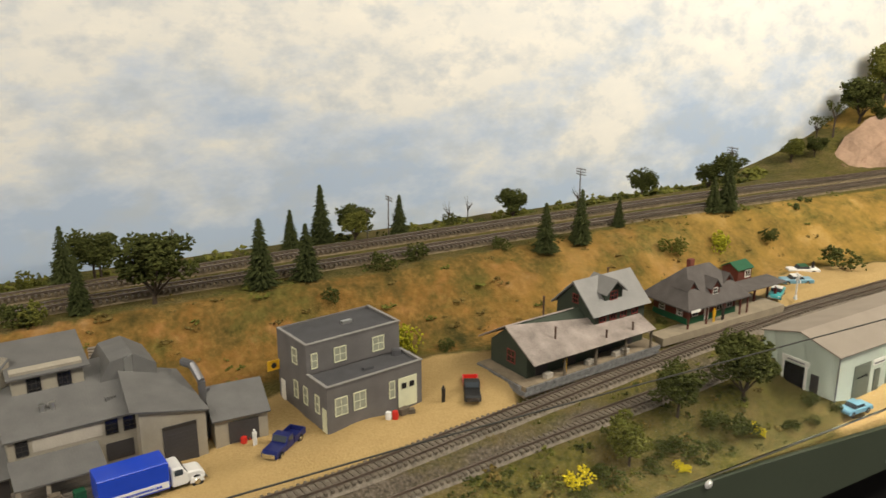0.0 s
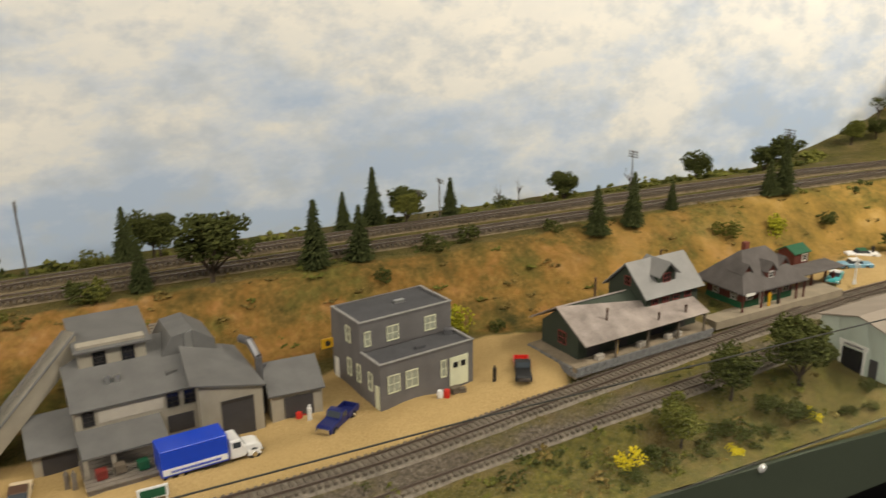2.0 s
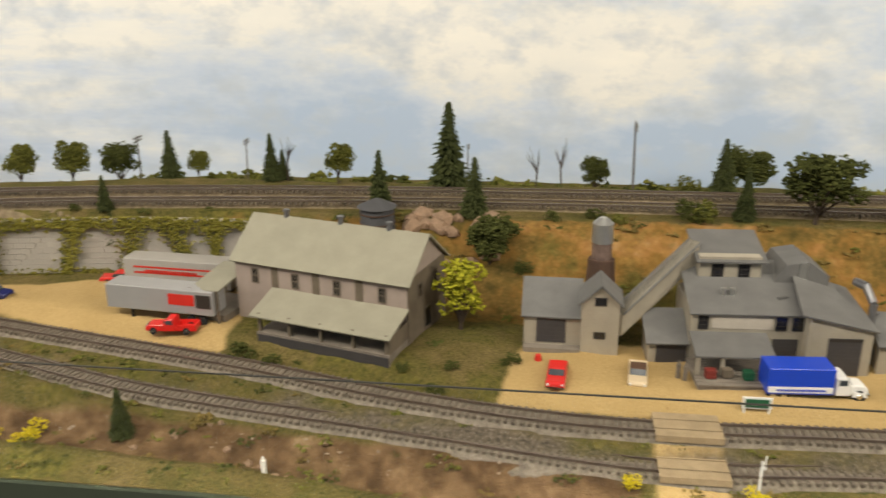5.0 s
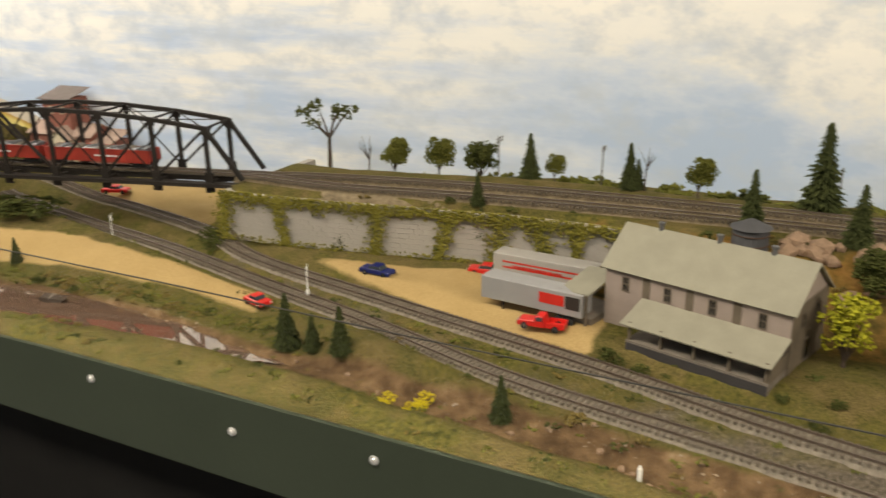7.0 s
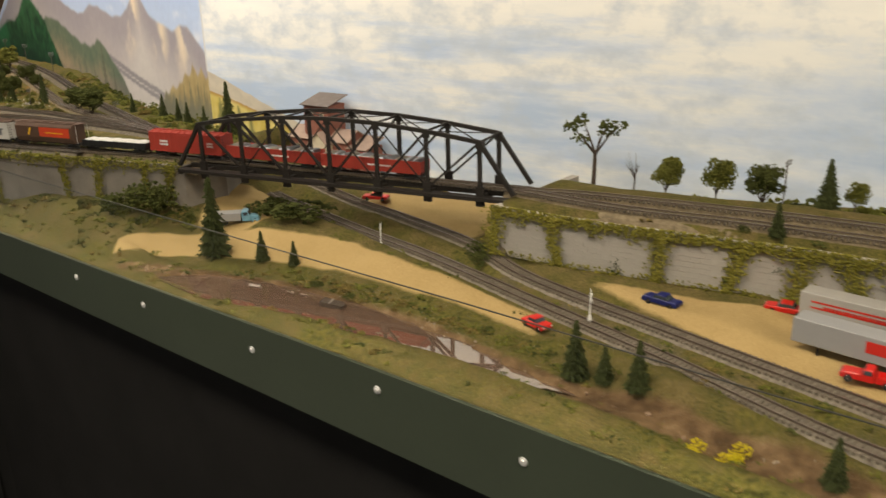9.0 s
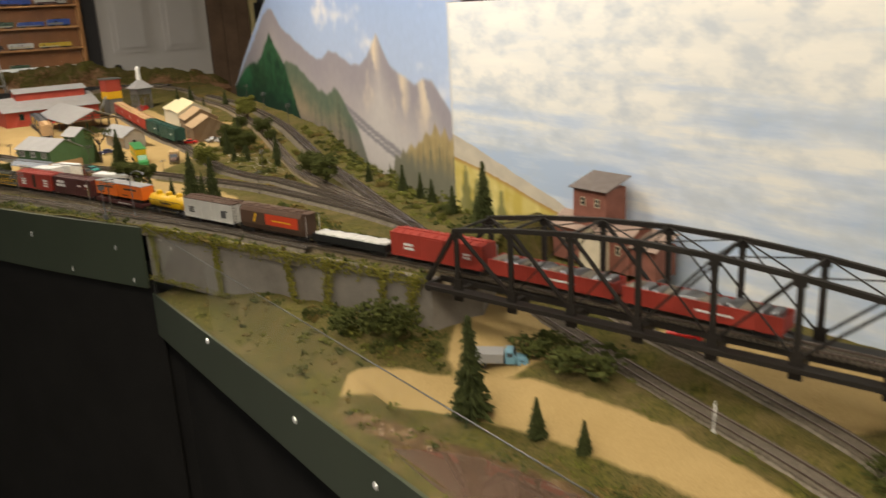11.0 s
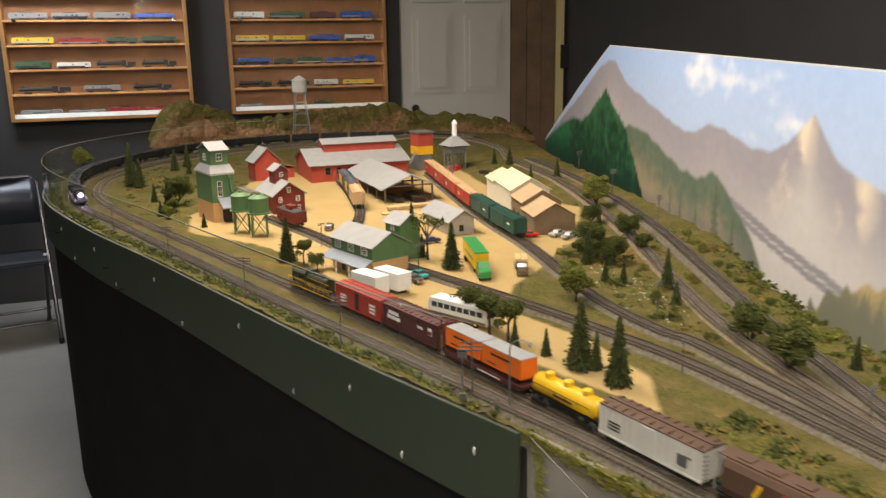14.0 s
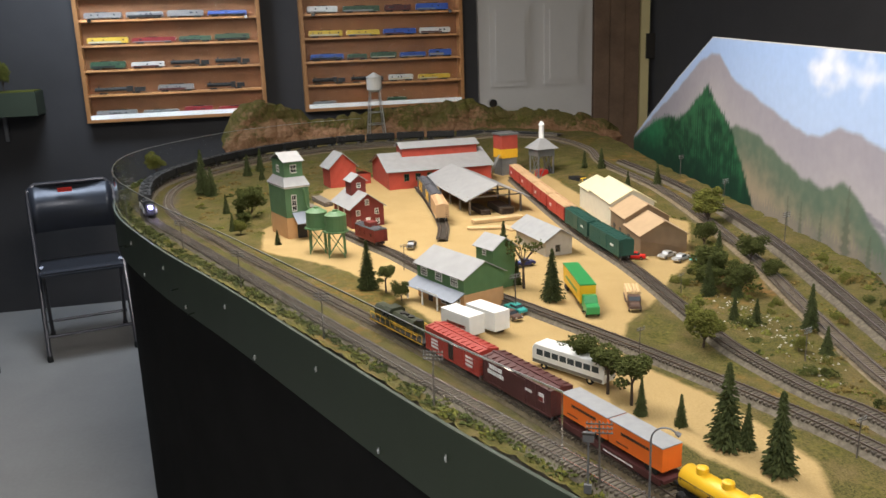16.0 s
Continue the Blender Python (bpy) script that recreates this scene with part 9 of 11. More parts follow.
bars_of_writing(depot, "S", -0.0285, -0.078, 0.0275, 0.07, 0.005, M["white"], 1, seed=3)
for x in (-0.152, -0.10, -0.05, -0.002):
    block_part("awning_post", depot, M["white_trim"], x - 0.0012, x + 0.0012, -0.027, -0.0246, -0.006, 0.026)
window(depot, "S", 0, -0.055, 0.004, 0.04, 0.020, M["white_trim"], (2, 0), 0.0014)
window(depot, "S", 0, -0.020, 0.010, 0.016, 0.015, M["white_trim"], (1, 1), 0.0014)
panel(depot, "S", 0, -0.11, -0.004, 0.014, 0.026, M["dark_door"], "door")
tower_house = thing("depot_tower", "small green lookout house with grey roof", "tower house", at=pose(-2.60, 0.905, G, 0, 0, 21))
gable_walls(tower_house, -0.055, 0, 0, 0.055, -0.004, 0.085, 0.103, M["depot_green"], "x")
gable(tower_house, -0.055, 0, 0, 0.055, 0.0855, 0.104, M["pale_roof"], "x", 0.006)
window(tower_house, "S", 0, -0.028, 0.066, 0.012, 0.012, M["white_trim"], (1, 1), 0.0012)

elev = thing("grain_elevator", "tall green board grain elevator with tan base", "grain elevator", at=pose(-3.199, 0.539, G, 0, 0, 17) @ Matrix.Diagonal((1.22, 0.75, 1.2, 1)))
block_part("base_wall", elev, M["tan_stucco"], -0.10, 0, 0, 0.085, -0.006, 0.045)
block_part("main_wall", elev, M["elev_green"], -0.10, 0, 0, 0.085, 0.045, 0.110)
block_part("trim_band", elev, M["white_trim"], -0.102, 0.002, -0.002, 0.087, 0.108, 0.112)
block_part("head_wall", elev, M["elev_green"], -0.085, -0.012, 0.010, 0.075, 0.112, 0.165)
roof_plate(elev, (0.004, -0.004, 0.112), (0.004, 0.089, 0.112), (-0.012, 0.080, 0.130), (-0.012, 0.005, 0.130), M["pale_roof"])
roof_plate(elev, (-0.105, -0.004, 0.112), (0.004, -0.004, 0.112), (-0.012, 0.010, 0.130), (-0.085, 0.010, 0.130), M["pale_roof"])
gable(elev, -0.085, -0.012, 0.010, 0.075, 0.1655, 0.180, M["pale_roof"], "y", 0.006)
window(elev, "E", -0.012, 0.042, 0.138, 0.022, 0.018, M["white_trim"], (1, 1), 0.0016)
window(elev, "S", 0.010, -0.05, 0.138, 0.016, 0.016, M["white_trim"], (1, 1), 0.0016)
window(elev, "E", 0, 0.030, 0.058, 0.018, 0.036, M["white_trim"], (1, 2), 0.0016)
roof_plate(elev, (0.030, 0.020, 0.036), (0.030, 0.080, 0.036), (0, 0.080, 0.056), (0, 0.020, 0.056), M["awning"], name="awning")
# no opening here: a dark panel paints the shade inside the bay
panel(elev, "E", 0, 0.052, -0.004, 0.034, 0.032, M["ink"], "drive_bay")
bm = bmesh.new()
tube(bm, (0.006, 0.064, 0.105), (0.006, 0.068, 0.07), 0.004, 0.004, 8)
tube(bm, (0.006, 0.068, 0.07), (0.025, 0.082, 0.045), 0.003, 0.003, 8)
part("spout", bm, M["tank_green"], elev, "pale green loading spout")
for x, y in ((-3.042, 0.602), (-2.986, 0.641)):
    silo = thing("green_silo", "pale green silo standing on a braced trestle", "silo", "silos", pose(x, y, G))
    bm = bmesh.new()
    tube(bm, (0, 0, 0.060), (0, 0, 0.098), 0.025, 0.025, 18)
    tube(bm, (0, 0, 0.098), (0, 0, 0.106), 0.026, 0.012, 18)
    tube(bm, (0, 0, 0.106), (0, 0, 0.110), 0.007, 0.006, 12)
    part("tank", bm, M["tank_green"], silo)
    for a in range(4):
        bm = bmesh.new()
        c, s_ = math.cos(a * 1.5708 + 0.6), math.sin(a * 1.5708 + 0.6)
        tube(bm, (0.026 * c, 0.026 * s_, -0.004), (0.024 * c, 0.024 * s_, 0.060), 0.0016, 0.0016, 6)
        part("trestle_leg", bm, M["tank_green"], silo)
        bm = bmesh.new()
        c2, s2 = math.cos(a * 1.5708 + 2.17), math.sin(a * 1.5708 + 2.17)
        tube(bm, (0.026 * c, 0.026 * s_, 0.004), (0.024 * c2, 0.024 * s2, 0.056), 0.0010, 0.0010, 5)
        tube(bm, (0.024 * c2, 0.024 * s2, 0.004), (0.024 * c, 0.024 * s_, 0.056), 0.0010, 0.0010, 5)
        part("cross_brace", bm, M["tank_green"], silo)
    bm = bmesh.new()
    tube(bm, (0, 0, 0.058), (0, 0, 0.061), 0.030, 0.030, 16)
    part("walkway", bm, M["tank_green"], silo)

house = thing("red_house", "dark red two-storey board house with grey roof", "house", at=pose(-3.262, 0.710, G, 0, 0, 12) @ Matrix.Diagonal((1.25, 1.1, 1.12, 1)))
gable_walls(house, -0.115, 0, 0, 0.085, -0.006, 0.050, 0.080, M["house_red"], "x")
gable(house, -0.115, 0, 0, 0.085, 0.0505, 0.081, M["pale_roof"], "x", 0.007)
for u, z in ((0.018, 0.028), (0.066, 0.028), (0.018, 0.004), (0.068, 0.004), (0.042, 0.052)):
    window(house, "E", 0, u, z, 0.010, 0.014, M["white_trim"], (1, 1), 0.0013)
panel(house, "E", 0, 0.043, -0.004, 0.012, 0.026, M["white_trim"], "door")
for u in (-0.085, -0.045):
    window(house, "S", 0, u, 0.028, 0.010, 0.014, M["white_trim"], (1, 1), 0.0013)
gable_walls(house, -0.088, -0.05, 0.024, 0.062, 0.06, 0.105, 0.118, M["house_red"], "x")
gable(house, -0.088, -0.05, 0.024, 0.062, 0.1055, 0.119, M["pale_roof"], "x", 0.005)
window(house, "E", -0.05, 0.043, 0.086, 0.010, 0.012, M["white_trim"], (1, 1), 0.0013)

barn = thing("red_barn", "tall bright red board barn with pale roof", "barn", at=pose(-3.925, 0.724, G, 0, 0, 12) @ Matrix.Diagonal((1.1, 1.1, 1.1, 1)))
gable_walls(barn, -0.075, 0, 0, 0.085, -0.006, 0.066, 0.105, M["barn_red"], "x")
gable(barn, -0.075, 0, 0, 0.085, 0.0665, 0.106, M["pale_roof"], "x", 0.008)
panel(barn, "E", 0, 0.042, -0.004, 0.03, 0.035, M["barn_red"], "barn_door")
lean = thing("barn_leanto", "bright red lean-to beside the barn", "shed", at=pose(-3.955, 0.82, G, 0, 0, 12))
block_part("wall", lean, M["barn_red"], -0.06, 0, 0, 0.05, -0.006, 0.035)
roof_plate(lean, (-0.064, 0.056, 0.034), (0.004, 0.056, 0.034), (0.004, -0.004, 0.060), (-0.064, -0.004, 0.060), M["barn_red"])

sawmill = thing("red_sawmill", "long bright red sawmill with pale grey roof and raised clerestory", "sawmill", at=pose(-3.797, 0.906, G, 0, 0, 3))
gable_walls(sawmill, -0.27, 0, 0, 0.36, -0.006, 0.062, 0.105, M["barn_red"], "y")
gable(sawmill, -0.27, 0, 0, 0.36, 0.0625, 0.106, M["pale_roof"], "y", 0.010)
block_part("clerestory", sawmill, M["barn_red"], -0.175, -0.095, 0.07, 0.34, 0.08, 0.125)
gable(sawmill, -0.175, -0.095, 0.07, 0.34, 0.1255, 0.140, M["pale_roof"], "y", 0.008)
for u in (0.06, 0.10, 0.14):
    window(sawmill, "E", 0, u, 0.025, 0.018, 0.024, M["bench_green"], (1, 1), 0.0014)
shed2 = thing("lumber_shed", "open-sided lumber shed with pale grey roof on posts", "shed", at=pose(-3.297, 1.044, G, 0, 0, 3))
gable(shed2, -0.42, 0, 0, 0.165, 0.050, 0.085, M["pale_roof"], "x", 0.014, 0.003)
for x in (-0.40, -0.30, -0.20, -0.10, -0.01):
    for y in (0.006, 0.159):
        block_part("post", shed2, M["plank"], x - 0.0025, x + 0.0025, y - 0.0025, y + 0.0025, -0.006, 0.050)
    beam_ = bmesh.new()
    box(beam_, x - 0.002, x + 0.002, 0.0, 0.165, 0.047, 0.051)
    part("tie_beam", beam_, M["plank"], shed2)
for x, y, w, d, h, turn, lb in ((-3.35, 1.09, 0.12, 0.03, 0.014, 3, "dark stacked lumber under the shed roof"), (-3.34, 1.15, 0.12, 0.04, 0.018, 3, "dark stacked lumber under the shed roof"), (-3.21, 1.10, 0.03, 0.15, 0.009, 5, "fresh yellow lumber stack on sand"),
                               (-3.10, 1.13, 0.05, 0.09, 0.006, 8, "fresh yellow lumber stack on sand"), (-3.13, 1.05, 0.03, 0.11, 0.005, -10, "loose yellow boards on the sand"), (-3.62, 0.62, 0.16, 0.025, 0.012, 20, "grey log pile beside the elevator"),
                               (-3.66, 0.67, 0.14, 0.03, 0.016, 12, "grey log pile beside the elevator")):
    root = thing("lumber_stack", lb, "lumber", "lumber stacks", pose(x, y, G, 0, 0, turn))
    mt = M["bark"] if "dark" in lb else M["lumber"] if "yellow" in lb else M["plank"]
    rows_, lay = max(2, int(min(w, d) / 0.008)), max(1, int(h / 0.0045))
    long_x = w > d
    for r in range(lay):
        for k in range(rows_):
            a, b = -min(w, d) / 2 + k * min(w, d) / rows_, -min(w, d) / 2 + (k + 0.9) * min(w, d) / rows_
            e = max(w, d) / 2 * random.uniform(0.88, 1.0)
            block_part("board", root, mt, *((-e, e, a, b) if long_x else (a, b, -e, e)), r * 0.0045, r * 0.0045 + 0.004)

chute_tower = thing("sand_tower", "red and orange loading tower with a slanted chute", "loading tower", at=pose(-3.915, 1.335, G, 0, 0, 10) @ Matrix.Diagonal((1.2, 1.0, 1.25, 1)))
block_part("lower", chute_tower, M["slate_roof"], -0.05, 0, 0, 0.06, -0.006, 0.05)
block_part("orange_band", chute_tower, M["sign_yellow"], -0.052, 0.002, -0.002, 0.062, 0.05, 0.075)
block_part("upper", chute_tower, M["barn_red"], -0.052, 0.002, -0.002, 0.062, 0.075, 0.115)
block_part("cap_roof", chute_tower, M["slate_roof"], -0.056, 0.006, -0.006, 0.066, 0.115, 0.120)
bm = bmesh.new()
slab(bm, (0.0, -0.006, 0.062), (0.0, -0.016, 0.060), (0.03, -0.07, 0.018), (0.03, -0.058, 0.018), 0.004)
part("chute", bm, M["tin"], chute_tower)
yard_tower = thing("yard_tower", "grey braced yard tower with pale hipped roof", "tower", at=pose(-3.793, 1.44, G, 0, 0, 10) @ Matrix.Diagonal((1.2, 1.2, 1.38, 1)))
bm = bmesh.new()
for sx in (-0.024, 0.024):
    for sy_ in (-0.024, 0.024):
        tube(bm, (sx, sy_, -0.006), (sx, sy_, 0.075), 0.0026, 0.0026, 6)
for sgn in (-1, 1):
    for a, b in (((-0.024, 0.0), (0.024, 0.075)), ((0.024, 0.0), (-0.024, 0.075))):
        tube(bm, (a[0], sgn * 0.024, a[1]), (b[0], sgn * 0.024, b[1]), 0.0014, 0.0014, 5)
        tube(bm, (sgn * 0.024, a[0], a[1]), (sgn * 0.024, b[0], b[1]), 0.0014, 0.0014, 5)
part("frame", bm, M["steel"], yard_tower)
block_part("cabin", yard_tower, M["slate_roof"], -0.027, 0.027, -0.027, 0.027, 0.060, 0.078)
bm = bmesh.new()
lo = [bm.verts.new((x, y, 0.078)) for x, y in ((-0.036, -0.036), (0.036, -0.036), (0.036, 0.036), (-0.036, 0.036))]
hi = bm.verts.new((0, 0, 0.108))
bm.faces.new(lo[::-1])
for i in range(4):
    bm.faces.new((lo[i], lo[(i + 1) % 4], hi))
part("hipped_roof", bm, M["pale_roof"], yard_tower)
bm = bmesh.new()
tube(bm, (0, 0, 0.10), (0, 0, 0.135), 0.008, 0.007, 10)
tube(bm, (0, 0, 0.135), (0, 0, 0.145), 0.010, 0.002, 10)
part("cupola", bm, M["white"], yard_tower)
block_part("red_bin", yard_tower, M["red"], -0.014, 0.014, -0.014, 0.014, -0.006, 0.024)

row_houses = thing("freight_sheds", "row of cream and brown gabled freight sheds", "shed row", at=pose(-2.735, 1.287, G, 0, 0, -9))
for x0, x1, d, ev, rg, wm, rm in ((-0.57, -0.46, 0.10, 0.066, 0.090, "cream_wall", "cream_sheet"), (-0.46, -0.245, 0.11, 0.074, 0.104, "cream_wall", "cream_sheet"), (-0.245, -0.12, 0.105, 0.062, 0.092, "brown_wall", "brown_roof"), (-0.12, 0.0, 0.105, 0.048, 0.078, "brown_wall", "brown_roof")):
    gable_walls(row_houses, x0, x1, 0, d, -0.006, ev, rg, M[wm], "x")
    gable(row_houses, x0, x1, 0, d, ev + 0.0005, rg + 0.001, M[rm], "x", 0.005)
for u in (-0.21, -0.09, -0.16):
    panel(row_houses, "S", 0, u, 0.0, 0.016, 0.030, M["ink"], "doorway")
panel(row_houses, "S", 0, -0.30, 0.004, 0.02, 0.03, M["cream_wall"], "doorway")
grey_office = thing("grey_office", "small pale office with grey hipped roof", "office", at=pose(-2.805, 1.09, G, 0, 0, 6))
gable_walls(grey_office, -0.16, 0, 0, 0.066, -0.006, 0.042, 0.062, M["concrete_pale"], "x")
gable(grey_office, -0.16, 0, 0, 0.066, 0.0425, 0.063, M["roof_grey"], "x", 0.012)
window(grey_office, "E", 0, 0.03, 0.008, 0.012, 0.016, M["ink"], (1, 1), 0.001)

for k, (x, y) in enumerate(((-2.345, 0.800), (-2.352, 0.846))):
    root = thing("white_van_trailer", "plain white box trailer with soft red lettering" if k == 0 else "plain white box trailer", "trailer", "white trailers", pose(x, y, G, 0, 0, 205))
    side_solid("van_body", root, [(0, 0.008), (0.075, 0.008), (0.075, 0.042), (0, 0.042)], 0.017, M["white"], 0.0007)
    if k == 0:
        for s in ("N",):
            bars_of_writing(root, s, 0.017, 0.035, 0.018, 0.05, 0.010, M["sash_red"], 1, seed=21)
    block_part("underframe", root, M["truck_black"], 0.004, 0.07, -0.006, 0.006, 0.004, 0.008)
    wheel_set(root, (0.055, 0.066), 0.0120, 0.0050)
tint("truck_green", (0.04, 0.25, 0.07))
cab_truck = semi_trailer("yellow trailer with a green roof and green truck cab", M["yellow"], pose(-2.425, 1.03, G, 0, 0, 170), 0.15, None, 0.034, "village vehicles")
block_part("green_roof", cab_truck, M["truck_green"], -0.001, 0.151, -0.0150, 0.0150, 0.0470, 0.0490)
bars_of_writing(cab_truck, "N", 0.0145, 0.075, 0.026, 0.10, 0.009, M["truck_green"], 1, seed=14)
side_solid("cab", cab_truck, [(-0.042, 0.005), (-0.004, 0.005), (-0.004, 0.032), (-0.018, 0.034), (-0.026, 0.021), (-0.042, 0.019)], 0.012, M["truck_green"], 0.001)
wheel_set(cab_truck, (-0.034, -0.010), 0.0110, 0.0056)
log_truck = cargo_truck("brown truck stacked with cut logs", M["brown"], M["brown"], pose(-2.425, 1.118, G, 0, 0, 160), 0.055, None, 0.003, "log_truck")
rng = random.Random(3)
for k in range(12):
    bm = bmesh.new()
    y, z = -0.010 + (k % 4) * 0.0065, 0.0145 + (k // 4) * 0.006
    tube(bm, (-0.010, y, z), (0.042, y + rng.uniform(-0.001, 0.001), z), 0.0032, 0.0030, 8)
    part("log", bm, M["lumber"], log_truck)
bus = thing("coach_bus", "white coach bus with dark windows on sand", "bus", "village vehicles", pose(-2.160, 0.893, G, 0, 0, 30))
side_solid("bus_body", bus, [(-0.066, 0.006), (0.066, 0.006), (0.066, 0.034), (0.062, 0.038), (-0.060, 0.038), (-0.066, 0.030)], 0.0145, M["white"], 0.0018)
for s in (-1, 1):
    for k in range(8):
        block_part("bus_window", bus, M["car_glass"], -0.056 + k * 0.0145, -0.044 + k * 0.0145, s * 0.0145 - 0.0003, s * 0.0145 + 0.0003, 0.021, 0.030)
    block_part("lower_band", bus, M["steel"], -0.064, 0.064, s * 0.0145 - 0.0002, s * 0.0145 + 0.0002, 0.008, 0.013)
block_part("windscreen", bus, M["car_glass"], 0.0655, 0.0664, -0.012, 0.012, 0.020, 0.032)
wheel_set(bus, (-0.042, 0.042), 0.0132, 0.0058)
for x, y, t, col, rf, lb in ((-2.46, 0.905, 20, "teal", "teal", "teal sedan parked beside the depot"), (-2.43, 0.885, 200, "brown", "brown", "dark brown sedan beside the depot"), (-2.75, 1.02, 100, "navy_blue", "navy_blue", "dark blue old sedan on sand"),
                            (-3.0, 0.82, 160, "ink", "ink", "black sedan beside the caboose"), (-2.705, 1.336, 120, "van_white", "van_white", "white sedan at the freight sheds"), (-2.672, 1.352, 120, "silver", "silver", "grey sedan at the freight sheds"),
                            (-2.655, 1.385, 120, "teal", "teal", "teal sedan at the freight sheds"), (-2.72, 1.265, 60, "tomato_red", "tomato_red", "red sedan at the brown shed")):
    tint("teal", (0.05, 0.33, 0.30))
    sedan(lb, M[col], M[rf], pose(x, y, G, 0, 0, t))
yt = cargo_truck("black dump truck with a yellow cab", M["yellow"], M["coal_black"], pose(-3.60, 1.50, G + 0.006, 0, 0, 200), 0.05, None, 0.018, "dump_truck")

# signal post beside the track
post_box = thing("signal_post", "grey signal post with a flat boxy head", "signal", at=pose(-1.848, 0.785, DECK - 0.012, 0, 0, 62))
bm = bmesh.new()
tube(bm, (0, 0, 0), (0, 0, 0.070), 0.0012, 0.0010, 6)
part("mast", bm, M["steel"], post_box)
block_part("head", post_box, M["steel"], -0.006, 0.006, -0.002, 0.002, 0.062, 0.073)
block_part("visor", post_box, M["ink"], -0.0065, 0.0065, -0.0045, -0.002, 0.0715, 0.0735)
block_part("relay_box", post_box, M["steel"], -0.004, 0.004, -0.004, 0.0, 0.002, 0.012)

# street lamp beside the fascia
lamp_post = thing("street_lamp", "grey street lamp with a hooked arm", "street lamp", at=pose(-1.79, 0.828, DECK - 0.01, 0, 0, 60))
bm = bmesh.new()
tube(bm, (0, 0, 0), (0, 0, 0.085), 0.0013, 0.0010, 6)
prev = (0, 0, 0.085)
for k in range(1, 7):
    a = k / 6 * math.pi * 0.75
    nxt = (0.014 * (1 - math.cos(a)), 0, 0.085 + 0.014 * math.sin(a))
    tube(bm, prev, nxt, 0.0010, 0.0009, 6)
    prev = nxt
part("mast", bm, M["steel"], lamp_post)
bm = bmesh.new()
tube(bm, prev, (prev[0] + 0.004, 0, prev[2] - 0.003), 0.0022, 0.0030, 8)
part("lamp_head", bm, M["steel"], lamp_post)

# water tower on four legs at the far end
wt = thing("tall_water_tower", "white tall water tower on four braced legs", "water tower", at=pose(-5.28, 1.10, 1.53) @ Matrix.Diagonal((1.1, 1.1, 1.18, 1)))
bm = bmesh.new()
for a in range(4):
    c, s_ = math.cos(a * 1.5708 + 0.78), math.sin(a * 1.5708 + 0.78)
    tube(bm, (0.055 * c, 0.055 * s_, -0.02), (0.028 * c, 0.028 * s_, 0.20), 0.003, 0.0025, 6)
for z in (0.05, 0.10, 0.15):
    r = 0.055 - 0.027 * z / 0.2
    for a in range(4):
        p_ = [(r * math.cos(k * 1.5708 + 0.78), r * math.sin(k * 1.5708 + 0.78), z) for k in (a, a + 1)]
        tube(bm, p_[0], p_[1], 0.0018, 0.0018, 5)
part("leg_frame", bm, M["tin"], wt)
bm = bmesh.new()
tube(bm, (0, 0, 0.195), (0, 0, 0.245), 0.034, 0.034, 18)
tube(bm, (0, 0, 0.185), (0, 0, 0.195), 0.020, 0.034, 18)
part("tank", bm, M["car_white"], wt)
bm = bmesh.new()
tube(bm, (0, 0, 0.245), (0, 0, 0.265), 0.038, 0.004, 18)
part("conical_roof", bm, M["car_white"], wt)

verts, faces = [], []
rng = random.Random(51)
for i in range(150):
    t = rng.random()
    x, y = -2.42 + 0.40 * t + rng.gauss(0, 0.03), 1.30 - 0.05 * t + rng.gauss(0, 0.022)
    if min(line_dist(x, y, k) for k in (MAIN, HIGH_PASS, YARD)) > 0.025:
        clump(verts, faces, (x, y, ground_at(x, y)), rng.uniform(0.001, 0.0032), rng)
me = bpy.data.meshes.new("stone_scatter")
me.from_pydata(verts, [], faces)
me.materials.append(M["concrete_pale"])
tagged(new("stone_scatter", me), "pale loose stones scattered on the hillside", "stones", kind="stuff")

# ---- painted mountain backdrop ----
SEAM, FAR_END = Vector((-1.705, 1.598)), Vector((-4.70, 2.228))
BD = (FAR_END - SEAM).normalized()


FAR_RANGE = [(-4.70, 1.515), (-4.35, 1.66), (-4.06, 1.775), (-3.80, 1.89), (-3.70, 1.918), (-3.62, 1.912), (-3.52, 1.855), (-3.45, 1.83), (-3.347, 1.806), (-3.2, 1.775), (-3.05, 1.738), (-2.966, 1.726), (-2.88, 1.735), (-2.80, 1.757), (-2.72, 1.757), (-2.62, 1.735), (-2.55, 1.722),
             (-2.48, 1.724), (-2.40, 1.752), (-2.34, 1.79), (-2.295, 1.822), (-2.25, 1.78), (-2.20, 1.735), (-2.10, 1.712), (-2.013, 1.694), (-1.95, 1.712), (-1.896, 1.707), (-1.82, 1.66), (-1.75, 1.62), (-1.70, 1.60)]
MID_HILL = [(-3.75, 1.50), (-3.60, 1.66), (-3.45, 1.70), (-3.30, 1.695), (-3.18, 1.665), (-3.0, 1.615), (-2.86, 1.605), (-2.76, 1.635), (-2.70, 1.615), (-2.62, 1.565), (-2.52, 1.50), (-2.44, 1.40)]
FOREST = [(-4.70, 1.515), (-4.5, 1.585), (-4.30, 1.645), (-4.14, 1.672), (-4.05, 1.665), (-3.92, 1.715), (-3.80, 1.775), (-3.728, 1.815), (-3.66, 1.775), (-3.56, 1.725), (-3.47, 1.67), (-3.38, 1.58), (-3.27, 1.46), (-3.2, 1.38)]
TAN_HILL = [(-2.26, 1.42), (-2.112, 1.511), (-2.0, 1.55), (-1.889, 1.592), (-1.80, 1.583), (-1.742, 1.567), (-1.70, 1.558)]


